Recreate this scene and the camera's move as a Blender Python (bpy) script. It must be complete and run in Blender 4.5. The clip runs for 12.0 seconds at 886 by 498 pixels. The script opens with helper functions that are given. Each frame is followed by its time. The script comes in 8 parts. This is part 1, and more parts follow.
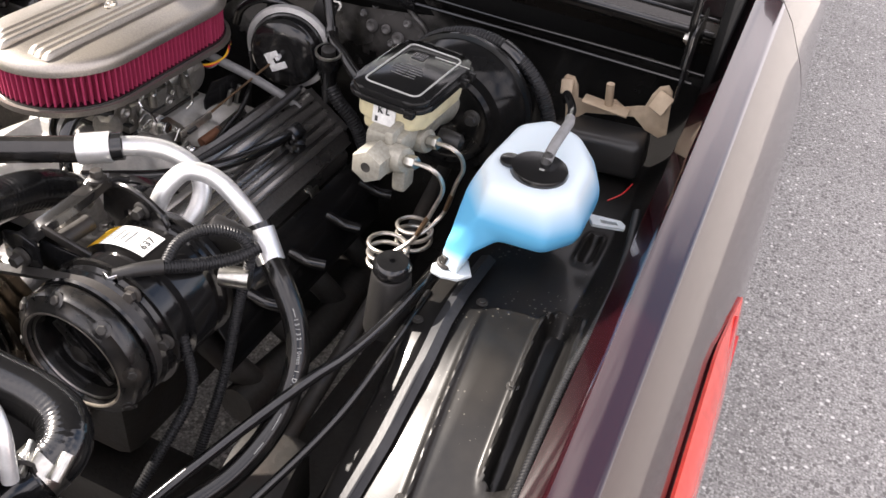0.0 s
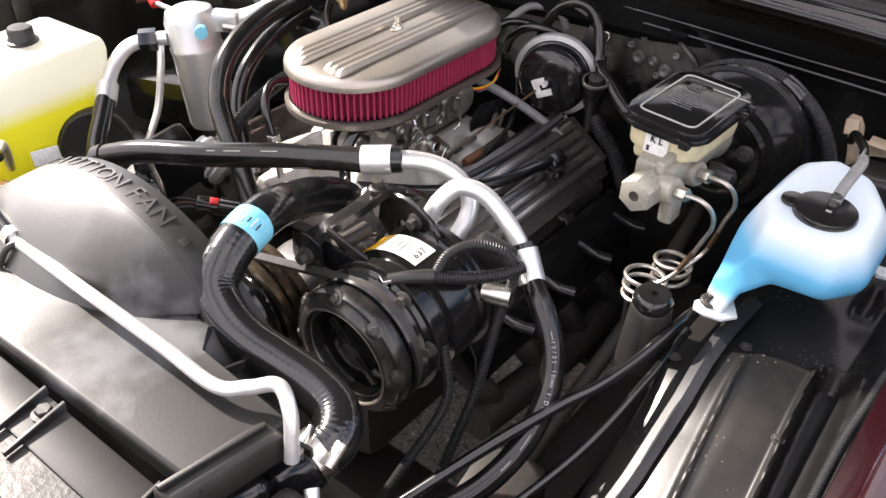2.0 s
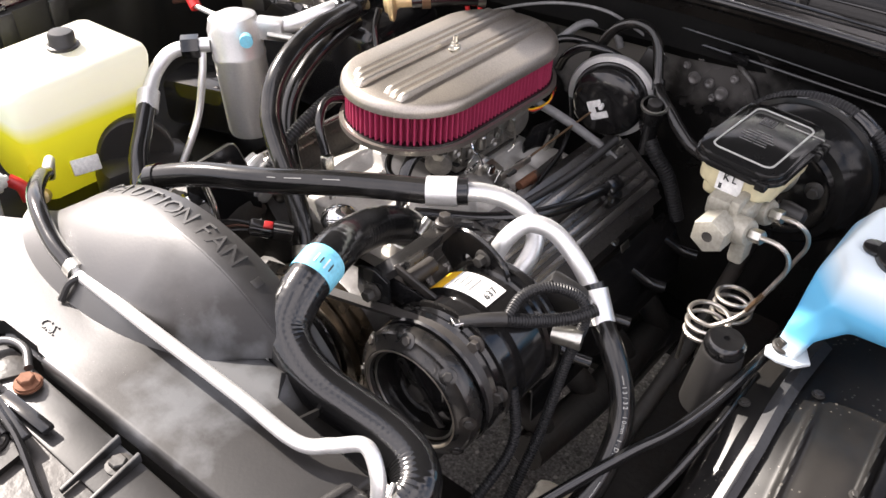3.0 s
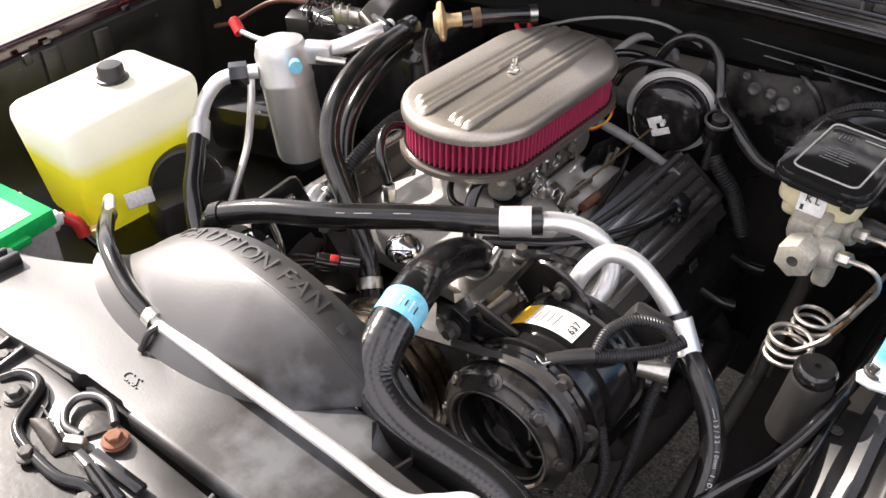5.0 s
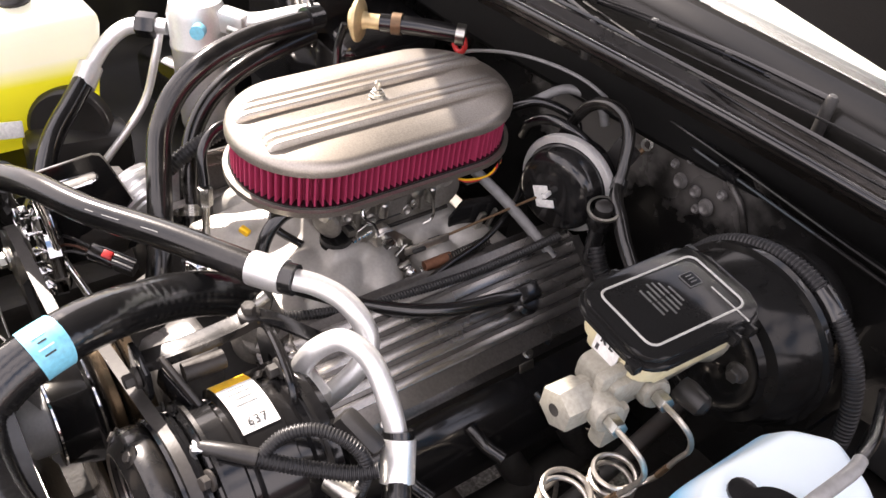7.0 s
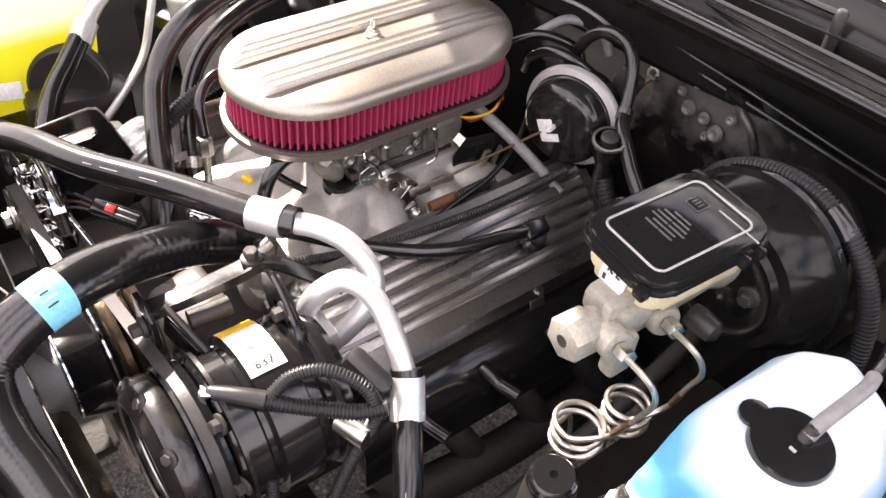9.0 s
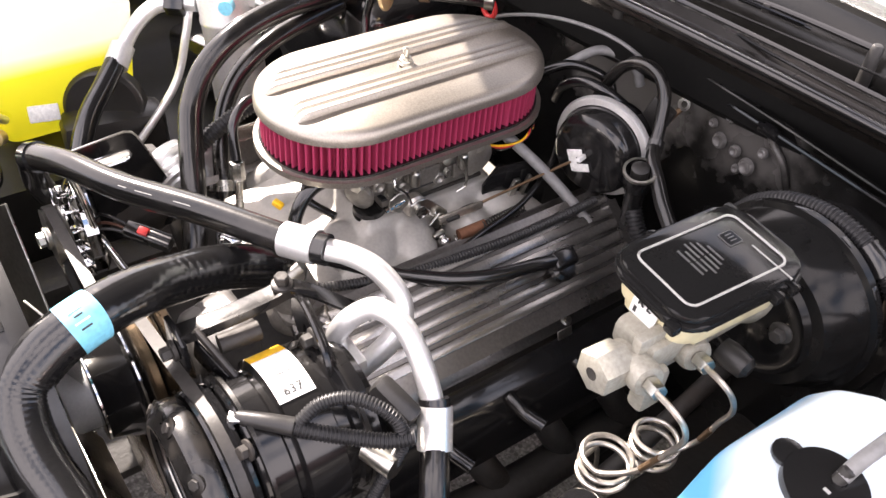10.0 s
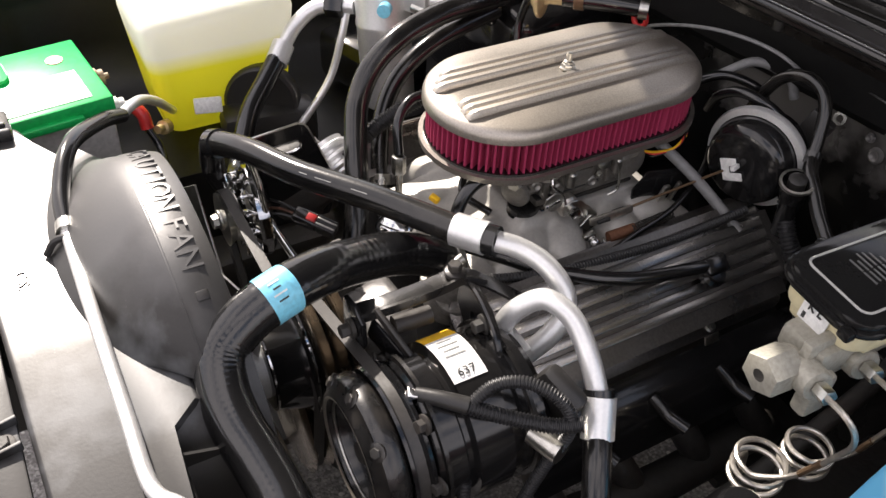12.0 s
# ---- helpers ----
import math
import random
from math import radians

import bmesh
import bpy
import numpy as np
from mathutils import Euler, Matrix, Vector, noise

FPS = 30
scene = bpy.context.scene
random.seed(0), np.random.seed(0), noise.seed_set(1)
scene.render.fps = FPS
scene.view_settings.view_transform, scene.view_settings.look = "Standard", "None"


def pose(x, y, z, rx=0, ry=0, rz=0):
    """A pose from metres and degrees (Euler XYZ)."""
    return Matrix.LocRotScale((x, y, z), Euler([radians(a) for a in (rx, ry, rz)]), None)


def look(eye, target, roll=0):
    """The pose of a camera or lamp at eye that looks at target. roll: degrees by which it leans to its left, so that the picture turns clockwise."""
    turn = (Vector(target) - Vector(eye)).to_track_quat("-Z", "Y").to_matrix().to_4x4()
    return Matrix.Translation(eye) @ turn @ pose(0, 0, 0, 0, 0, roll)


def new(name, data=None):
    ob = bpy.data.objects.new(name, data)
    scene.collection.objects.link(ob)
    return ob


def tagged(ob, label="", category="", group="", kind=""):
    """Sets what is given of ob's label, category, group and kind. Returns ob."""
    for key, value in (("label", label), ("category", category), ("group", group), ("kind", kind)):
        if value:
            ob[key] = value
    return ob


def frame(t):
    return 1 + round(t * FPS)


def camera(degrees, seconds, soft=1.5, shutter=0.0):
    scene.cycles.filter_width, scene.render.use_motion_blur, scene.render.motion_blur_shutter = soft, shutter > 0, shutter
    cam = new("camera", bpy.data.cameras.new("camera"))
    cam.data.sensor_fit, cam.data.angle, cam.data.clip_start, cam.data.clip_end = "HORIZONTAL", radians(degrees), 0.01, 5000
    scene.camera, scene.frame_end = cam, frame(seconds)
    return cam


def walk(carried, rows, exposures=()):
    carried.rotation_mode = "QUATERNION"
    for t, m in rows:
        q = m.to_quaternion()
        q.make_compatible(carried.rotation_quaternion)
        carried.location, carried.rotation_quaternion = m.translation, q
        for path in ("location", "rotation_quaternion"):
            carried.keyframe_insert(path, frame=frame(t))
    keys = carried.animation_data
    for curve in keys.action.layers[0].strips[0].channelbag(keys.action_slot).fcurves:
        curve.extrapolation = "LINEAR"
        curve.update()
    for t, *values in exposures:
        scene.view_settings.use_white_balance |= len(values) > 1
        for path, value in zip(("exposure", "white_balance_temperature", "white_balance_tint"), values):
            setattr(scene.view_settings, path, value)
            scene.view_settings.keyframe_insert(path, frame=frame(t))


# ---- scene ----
EXPOSURES = [(0.0, 1.37, 6500, 10), (1.0, 1.42, 6500, 10), (2.5, 1.4, 6500, 10), (3.5, 1.29, 6500, 10), (5.5, 1.23, 6500, 10), (6.0, 1.47, 6500, 10), (6.5, 1.47, 6600, 11.5), (7.5, 1.79, 6800, 14), (9.5, 1.96, 6800, 14), (10.0, 1.98, 6700, 13), (10.5, 1.98, 6600, 11.5), (11.0, 1.52, 6500, 10), (11.5, 1.4, 6600, 10), (12.0, 0.86, 6600, 9)]
cam = camera(54.1, 12.0)
PATH = [
    (0, (0.85, -0.865, 1.472), (0.294, 0.611, 0.242), 6.3),
    (0.5, (0.83, -0.867, 1.493), (0.125, 0.637, 0.378), 5.3),
    (1, (0.839, -0.911, 1.453), (0.044, 0.493, 0.272), 1.4),
    (1.5, (0.821, -0.897, 1.454), (-0.13, 0.398, 0.263), -0.2),
    (2, (0.803, -0.899, 1.456), (-0.193, 0.364, 0.268), 0.8),
    (2.5, (0.768, -0.886, 1.474), (-0.211, 0.362, 0.256), 0.6),
    (3, (0.701, -0.905, 1.491), (-0.27, 0.343, 0.266), 2.4),
    (3.5, (0.599, -0.947, 1.507), (-0.413, 0.283, 0.297), 2.8),
    (3.7, (0.567, -0.961, 1.501), (-0.475, 0.247, 0.296), 2.5),
    (5.3, (0.668, -0.875, 1.512), (-0.325, 0.348, 0.28), -0.5),
    (5.5, (0.761, -0.793, 1.514), (-0.256, 0.408, 0.28), 0.1),
    (6, (0.916, -0.663, 1.518), (-0.219, 0.402, 0.261), -0.4),
    (6.5, (0.846, -0.594, 1.508), (-0.311, 0.422, 0.231), 4.4),
    (7, (0.752, -0.519, 1.512), (-0.387, 0.491, 0.216), 8.8),
    (7.5, (0.738, -0.521, 1.495), (-0.392, 0.436, 0.151), 8.6),
    (7.7, (0.738, -0.52, 1.497), (-0.384, 0.418, 0.132), 7.8),
    (9.3, (0.77, -0.504, 1.491), (-0.339, 0.43, 0.113), 5.0),
    (9.5, (0.771, -0.505, 1.489), (-0.349, 0.426, 0.119), 5.0),
    (10, (0.757, -0.51, 1.498), (-0.406, 0.405, 0.153), 5.0),
    (10.5, (0.743, -0.507, 1.506), (-0.543, 0.393, 0.266), 4.4),
    (11, (0.713, -0.511, 1.525), (-0.703, 0.352, 0.407), 3.9),
    (11.5, (0.708, -0.537, 1.521), (-0.718, 0.244, 0.357), 3.7),
    (12, (0.744, -0.604, 1.503), (-0.535, 0.159, 0.168), 3.1),
]
walk(cam, [(t, look(eye, target, roll)) for t, eye, target, roll in PATH], EXPOSURES)

# ---- world and sun ----
SUN_TO = Vector((-0.76, -0.02, 0.60)).normalized()
world = bpy.data.worlds.new("sky")
scene.world = world
world.use_nodes = True
wn = world.node_tree
sky = wn.nodes.new("ShaderNodeTexSky")
sky.sky_type = "NISHITA"
sky.sun_disc = False
sky.sun_elevation = math.asin(SUN_TO.z)
sky.sun_rotation = math.atan2(SUN_TO.x, SUN_TO.y)
sky.air_density, sky.dust_density, sky.ozone_density = 1.0, 3.0, 1.0
bg = wn.nodes["Background"]
bg.inputs["Strength"].default_value = 0.115
# broken cloud cover
wtc = wn.nodes.new("ShaderNodeTexCoord")
wno = wn.nodes.new("ShaderNodeTexNoise")
wno.inputs["Scale"].default_value, wno.inputs["Detail"].default_value = 2.6, 7
wn.links.new(wtc.outputs["Generated"], wno.inputs["Vector"])
wra = wn.nodes.new("ShaderNodeMapRange")
wra.inputs["From Min"].default_value, wra.inputs["From Max"].default_value = 0.38, 0.53
wn.links.new(wno.outputs["Fac"], wra.inputs["Value"])
wmx = wn.nodes.new("ShaderNodeMix")
wmx.data_type = "RGBA"
wn.links.new(wra.outputs["Result"], wmx.inputs["Factor"])
wn.links.new(sky.outputs["Color"], wmx.inputs["A"])
wmx.inputs["B"].default_value = (8.4, 7.75, 8.1, 1)
wn.links.new(wmx.outputs["Result"], bg.inputs["Color"])
sun_data = bpy.data.lights.new("sun", "SUN")
sun_data.energy, sun_data.angle, sun_data.color = 4.8, radians(0.6), (1.0, 0.905, 0.83)
sun = new("sun", sun_data)
sun.matrix_world = look(SUN_TO * 20, (0, 0, 0))


# ---- materials ----
def material(name, color, rough=0.5, metal=0.0, vary=0.15, grain=60.0, bump=0.1, stain=0.25, stain_scale=6.0,
             stain_color=None, rough_vary=0.12, coat=0.0, spec=0.5, sss=0.0, trans=0.0, per_object=0.0):
    """Principled material with a fine grain, larger stains and a little relief, in metres."""
    m = bpy.data.materials.new(name)
    m.use_nodes = True
    nt = m.node_tree
    p = nt.nodes["Principled BSDF"]
    tc = nt.nodes.new("ShaderNodeTexCoord")
    fine = nt.nodes.new("ShaderNodeTexNoise")
    fine.inputs["Scale"].default_value, fine.inputs["Detail"].default_value = grain, 6
    big = nt.nodes.new("ShaderNodeTexNoise")
    big.inputs["Scale"].default_value, big.inputs["Detail"].default_value = stain_scale, 5
    for n in (fine, big):
        nt.links.new(tc.outputs["Object"], n.inputs["Vector"])
    c = Vector(color)
    ramp = nt.nodes.new("ShaderNodeValToRGB")
    ramp.color_ramp.elements[0].position, ramp.color_ramp.elements[1].position = 0.3, 0.7
    ramp.color_ramp.elements[0].color = (*(c * (1 - vary)), 1)
    ramp.color_ramp.elements[1].color = (*[min(1, v * (1 + vary)) for v in c], 1)
    nt.links.new(fine.outputs["Fac"], ramp.inputs["Fac"])
    mask = nt.nodes.new("ShaderNodeMapRange")
    mask.inputs["From Min"].default_value, mask.inputs["From Max"].default_value = 0.48, 0.72
    mask.inputs["To Max"].default_value = stain
    nt.links.new(big.outputs["Fac"], mask.inputs["Value"])
    mix = nt.nodes.new("ShaderNodeMix")
    mix.data_type = "RGBA"
    nt.links.new(mask.outputs["Result"], mix.inputs["Factor"])
    nt.links.new(ramp.outputs["Color"], mix.inputs["A"])
    mix.inputs["B"].default_value = (*(stain_color or tuple(c * 0.55)), 1)
    nt.links.new(mix.outputs["Result"], p.inputs["Base Color"])
    rr = nt.nodes.new("ShaderNodeMapRange")
    rr.inputs["To Min"].default_value, rr.inputs["To Max"].default_value = max(0.02, rough - rough_vary), min(1, rough + rough_vary)
    nt.links.new(big.outputs["Fac"], rr.inputs["Value"])
    nt.links.new(rr.outputs["Result"], p.inputs["Roughness"])
    if bump:
        b = nt.nodes.new("ShaderNodeBump")
        b.inputs["Strength"].default_value, b.inputs["Distance"].default_value = bump, 0.002
        nt.links.new(fine.outputs["Fac"], b.inputs["Height"])
        nt.links.new(b.outputs["Normal"], p.inputs["Normal"])
    p.inputs["Metallic"].default_value = metal
    p.inputs["Coat Weight"].default_value = coat
    p.inputs["Coat Roughness"].default_value = 0.04
    p.inputs["Specular IOR Level"].default_value = spec
    p.inputs["Subsurface Weight"].default_value = sss
    p.inputs["Subsurface Radius"].default_value = (1.0, 1.0, 1.0)
    p.inputs["Subsurface Scale"].default_value = 0.004
    p.inputs["Transmission Weight"].default_value = trans
    return m


M_RUBBER = material("hose_rubber", (0.008, 0.008, 0.0083), 0.17, rough_vary=0.07, spec=0.75, grain=300, bump=0.04, stain=0.2, stain_color=(0.02, 0.019, 0.018), stain_scale=14)
M_LOOM = material("loom_plastic", (0.016, 0.016, 0.017), 0.42, grain=200, bump=0.05)
M_GLOSS = material("black_gloss_paint", (0.009, 0.009, 0.0095), 0.14, grain=160, bump=0.03, stain=0.3, stain_color=(0.020, 0.017, 0.014), stain_scale=9, rough_vary=0.08, coat=0.25)
M_APRON = material("black_apron_paint", (0.008, 0.0077, 0.0074), 0.40, grain=120, bump=0.03, stain=0.5, stain_color=(0.030, 0.026, 0.021), stain_scale=10, rough_vary=0.10, coat=0.15, spec=0.35)
M_APRON.node_tree.nodes["Principled BSDF"].inputs["Coat Roughness"].default_value = 0.13
M_PLASTIC = material("black_plastic", (0.022, 0.021, 0.020), 0.38, grain=420, bump=0.06, stain=0.35, stain_color=(0.022, 0.020, 0.018), stain_scale=8, rough_vary=0.15)
M_SHROUD = material("shroud_plastic", (0.013, 0.012, 0.0112), 0.42, grain=300, bump=0.05, stain=0.6, stain_color=(0.034, 0.030, 0.027), stain_scale=7, rough_vary=0.12, vary=0.12, spec=1.0)
M_SHROUD.node_tree.nodes["Principled BSDF"].inputs["IOR"].default_value = 1.7
M_IRON = material("dark_iron", (0.032, 0.030, 0.027), 0.55, grain=120, bump=0.4, stain=0.6, stain_color=(0.034, 0.023, 0.016), stain_scale=18)
M_ALLOY = material("cast_alloy", (0.44, 0.425, 0.395), 0.50, metal=0.35, grain=240, bump=0.10, vary=0.07, stain=0.35, stain_color=(0.26, 0.235, 0.20), stain_scale=16)
M_CLEANER = material("brushed_alloy", (0.43, 0.395, 0.35), 0.40, metal=0.9, grain=500, bump=0.025, stain=0.35, stain_color=(0.42, 0.37, 0.31), stain_scale=12)
M_TUBE = material("alloy_tube", (0.80, 0.80, 0.79), 0.36, metal=0.7, grain=300, bump=0.02, stain=0.15, vary=0.05)
M_STEEL = material("zinc_steel", (0.55, 0.54, 0.50), 0.3, metal=1.0, grain=200, bump=0.08, stain=0.4)
M_CHROME = material("chrome", (0.72, 0.72, 0.72), 0.08, metal=1.0, grain=80, bump=0.0, rough_vary=0.04, stain=0.2)
M_VALVE = material("grey_valve_cover", (0.20, 0.19, 0.18), 0.30, metal=0.9, grain=260, bump=0.04, stain=0.5, stain_color=(0.20, 0.185, 0.17), stain_scale=14)
M_RIB = material("machined_rib", (0.36, 0.345, 0.325), 0.27, metal=0.9, grain=300, bump=0.03, stain=0.4)
M_FILTER = material("red_filter_cloth", (0.34, 0.022, 0.078), 0.75, grain=900, bump=0.3, stain=0.25)
M_CREAM = material("cream_plastic", (0.62, 0.56, 0.36), 0.4, grain=60, bump=0.03, stain=0.4, stain_color=(0.5, 0.42, 0.24), sss=0.1)
M_LID = material("lid_black_plastic", (0.011, 0.011, 0.011), 0.13, grain=500, bump=0.015, stain=0.2, rough_vary=0.05, spec=0.25)
M_WHITE = material("white_label", (0.78, 0.78, 0.76), 0.42, grain=200, bump=0.03, stain=0.25, stain_color=(0.55, 0.55, 0.53))
# black for print and lines, and for drawn-in holes, slots and gaps
M_INKSHADE = material("ink_and_shade_black", (0.03, 0.03, 0.03), 0.5, grain=200, bump=0.0)
M_PALE = material("pale_print_and_edges", (0.40, 0.40, 0.38), 0.5, grain=200, bump=0.0)
M_GREYPRINT = material("grey_print", (0.10, 0.10, 0.10), 0.5, grain=200, bump=0.0)
M_YELLOWLAB = material("amber_label", (0.92, 0.52, 0.02), 0.4, grain=200, bump=0.03)
M_BLUELAB = material("blue_label", (0.22, 0.62, 0.80), 0.32, grain=200, bump=0.03, stain=0.2)
M_MAROON = material("maroon_paint", (0.024, 0.0032, 0.0055), 0.22, metal=0.2, grain=900, bump=0.0, stain=0.2, coat=1.0, rough_vary=0.05)
M_MAROON.node_tree.nodes["Principled BSDF"].inputs["Coat IOR"].default_value = 1.54
M_LENS = material("red_lens", (0.75, 0.05, 0.03), 0.12, grain=60, bump=0.02, coat=0.6, sss=0.2)
M_BRASS = material("yellow_zinc", (0.66, 0.52, 0.28), 0.45, metal=0.55, grain=120, bump=0.1, stain=0.4)
M_WORNBLACK = material("worn_black_paint", (0.011, 0.0105, 0.010), 0.28, grain=120, bump=0.1, stain=0.7, stain_color=(0.055, 0.047, 0.039), stain_scale=22, rough_vary=0.15, coat=0.3)
M_CARB = material("carburettor_casting", (0.30, 0.285, 0.26), 0.38, metal=0.7, grain=240, bump=0.3, stain=0.7, stain_color=(0.10, 0.085, 0.065), stain_scale=30)
M_RAIL = material("dusty_black_rail", (0.008, 0.0068, 0.0058), 0.28, grain=120, bump=0.06, stain=0.5, stain_color=(0.022, 0.018, 0.014), stain_scale=8, coat=0.3)
M_BOOSTER = material("booster_gloss_black", (0.008, 0.008, 0.008), 0.16, grain=90, bump=0.02, stain=0.4, stain_color=(0.012, 0.011, 0.01), spec=0.25)
M_HOSE = material("dusty_hose_rubber", (0.008, 0.0078, 0.0075), 0.18, rough_vary=0.07, spec=0.6, grain=300, bump=0.05, stain=0.4, stain_color=(0.05, 0.045, 0.04), stain_scale=30)
M_RUNNER = material("dirty_cast_alloy", (0.30, 0.285, 0.26), 0.5, metal=0.4, grain=200, bump=0.3, stain=0.75, stain_color=(0.07, 0.058, 0.045), stain_scale=22)
M_MC = material("cream_cast_alloy", (0.37, 0.355, 0.30), 0.45, metal=0.25, grain=240, bump=0.2, stain=0.45, stain_color=(0.20, 0.18, 0.14), stain_scale=16)
M_STRIP = material("grey_rubber_strip", (0.030, 0.031, 0.034), 0.36, grain=200, bump=0.06, stain=0.4)
M_WELL = material("matt_black_cowl", (0.006, 0.006, 0.0058), 0.7, grain=120, bump=0.1, stain=0.3, rough_vary=0.1, spec=0.15)
M_COPPER = material("copper_line", (0.17, 0.11, 0.065), 0.5, metal=0.7, grain=160, bump=0.1, stain=0.5)
M_BRAKE = material("tinned_line", (0.62, 0.58, 0.52), 0.35, metal=0.9, grain=160, bump=0.1, stain=0.4, stain_color=(0.38, 0.28, 0.18))
M_RED = material("red_plastic", (0.55, 0.03, 0.03), 0.35, grain=100, bump=0.03)
M_GREEN = material("green_battery_plastic", (0.01, 0.52, 0.12), 0.35, grain=120, bump=0.04)
M_GREY = material("grey_battery_plastic", (0.42, 0.42, 0.42), 0.4, grain=120, bump=0.05)
M_TAN = material("tan_dirty_metal", (0.42, 0.33, 0.23), 0.55, metal=0.2, grain=80, bump=0.3, stain=0.6, stain_color=(0.22, 0.15, 0.10), stain_scale=20)
M_RUST = material("rusty_spring", (0.20, 0.09, 0.05), 0.7, metal=0.3, grain=200, bump=0.4)
M_FIREWALL = material("firewall_paint", (0.008, 0.0078, 0.0076), 0.26, grain=90, bump=0.15, stain=0.6, stain_color=(0.022, 0.021, 0.019), stain_scale=7, coat=0.2)
M_BELT = material("belt_rubber", (0.042, 0.039, 0.036), 0.40, spec=0.5, grain=200, bump=0.1)
M_DUSTY = material("dusty_black_bracket", (0.020, 0.018, 0.016), 0.36, grain=150, bump=0.2, stain=0.7, stain_color=(0.07, 0.062, 0.054), stain_scale=26)
M_TARNISH = material("tarnished_steel", (0.42, 0.375, 0.315), 0.26, metal=1.0, grain=160, bump=0.06, stain=0.5, stain_color=(0.20, 0.155, 0.11), stain_scale=24)
M_SATIN = material("satin_black_panel", (0.007, 0.0068, 0.0065), 0.20, grain=300, bump=0.01, stain=0.2, stain_color=(0.014, 0.013, 0.012), stain_scale=9, rough_vary=0.04, spec=0.35)
M_PRIMER = material("olive_black_primer", (0.013, 0.0127, 0.011), 0.42, grain=90, bump=0.06, stain=0.5, stain_color=(0.008, 0.0078, 0.007), stain_scale=9, spec=0.4)
M_DUCT = material("shiny_dark_duct", (0.20, 0.19, 0.175), 0.24, metal=0.85, grain=200, bump=0.05, stain=0.5, stain_color=(0.05, 0.045, 0.04), stain_scale=14)
M_MILK = material("milky_plastic", (0.72, 0.78, 0.80), 0.35, grain=40, bump=0.03, stain=0.15, sss=0.3)
M_MOTTLED = material("mottled_grey", (0.14, 0.135, 0.13), 0.3, grain=70, bump=0.35, stain=0.7, stain_color=(0.03, 0.03, 0.03), stain_scale=22, coat=0.3)
M_DASH = material("pale_dash_glare", (0.48, 0.465, 0.455), 0.5, grain=300, bump=0.1)
M_DARKPIPE = material("dark_copper_pipe", (0.09, 0.04, 0.025), 0.5, metal=0.4, grain=200, bump=0.1)
M_GREYHOSE = material("grey_hose", (0.20, 0.20, 0.20), 0.45, grain=120, bump=0.1)


def plastic_tank(name, low, high, level, soft, see, base=0.0):
    """Milky plastic, coloured by the fluid up to its level."""
    m = material(name, low, 0.32, grain=25, bump=0.03, stain=0.1, vary=0.04)
    nt = m.node_tree
    p = nt.nodes["Principled BSDF"]
    geo = nt.nodes.new("ShaderNodeNewGeometry")
    xyz = nt.nodes.new("ShaderNodeSeparateXYZ")
    nt.links.new(geo.outputs["Position"], xyz.inputs["Vector"])
    r = nt.nodes.new("ShaderNodeMapRange")
    r.inputs["From Min"].default_value, r.inputs["From Max"].default_value = level - soft, level + soft
    nt.links.new(xyz.outputs["Z"], r.inputs["Value"])
    mx = nt.nodes.new("ShaderNodeMix")
    mx.data_type = "RGBA"
    nt.links.new(r.outputs["Result"], mx.inputs["Factor"])
    mx.inputs["A"].default_value, mx.inputs["B"].default_value = (*low, 1), (*high, 1)
    if base:
        # solid moulded plastic below the fluid
        r0 = nt.nodes.new("ShaderNodeMapRange")
        r0.inputs["From Min"].default_value, r0.inputs["From Max"].default_value = base - 0.008, base + 0.008
        nt.links.new(xyz.outputs["Z"], r0.inputs["Value"])
        m0 = nt.nodes.new("ShaderNodeMix")
        m0.data_type = "RGBA"
        m0.inputs["A"].default_value, m0.inputs["B"].default_value = (*high, 1), (*low, 1)
        nt.links.new(r0.outputs["Result"], m0.inputs["Factor"])
        nt.links.new(m0.outputs["Result"], mx.inputs["A"])
    nt.links.new(mx.outputs["Result"], p.inputs["Base Color"])
    # thin wall that lets light through
    tl = nt.nodes.new("ShaderNodeBsdfTranslucent")
    nt.links.new(mx.outputs["Result"], tl.inputs["Color"])
    ms = nt.nodes.new("ShaderNodeMixShader")
    ms.inputs["Fac"].default_value = see
    nt.links.new(p.outputs["BSDF"], ms.inputs[1])
    nt.links.new(tl.outputs["BSDF"], ms.inputs[2])
    nt.links.new(ms.outputs["Shader"], nt.nodes["Material Output"].inputs["Surface"])
    return m


M_WASHER = plastic_tank("blue_washer_tank", (0.17, 0.57, 0.88), (0.84, 0.94, 0.98), 0.905, 0.016, 0.25, 0.826)
M_COOLANT = plastic_tank("coolant_tank", (0.94, 0.90, 0.05), (0.95, 0.95, 0.89), 0.786, 0.016, 0.45)


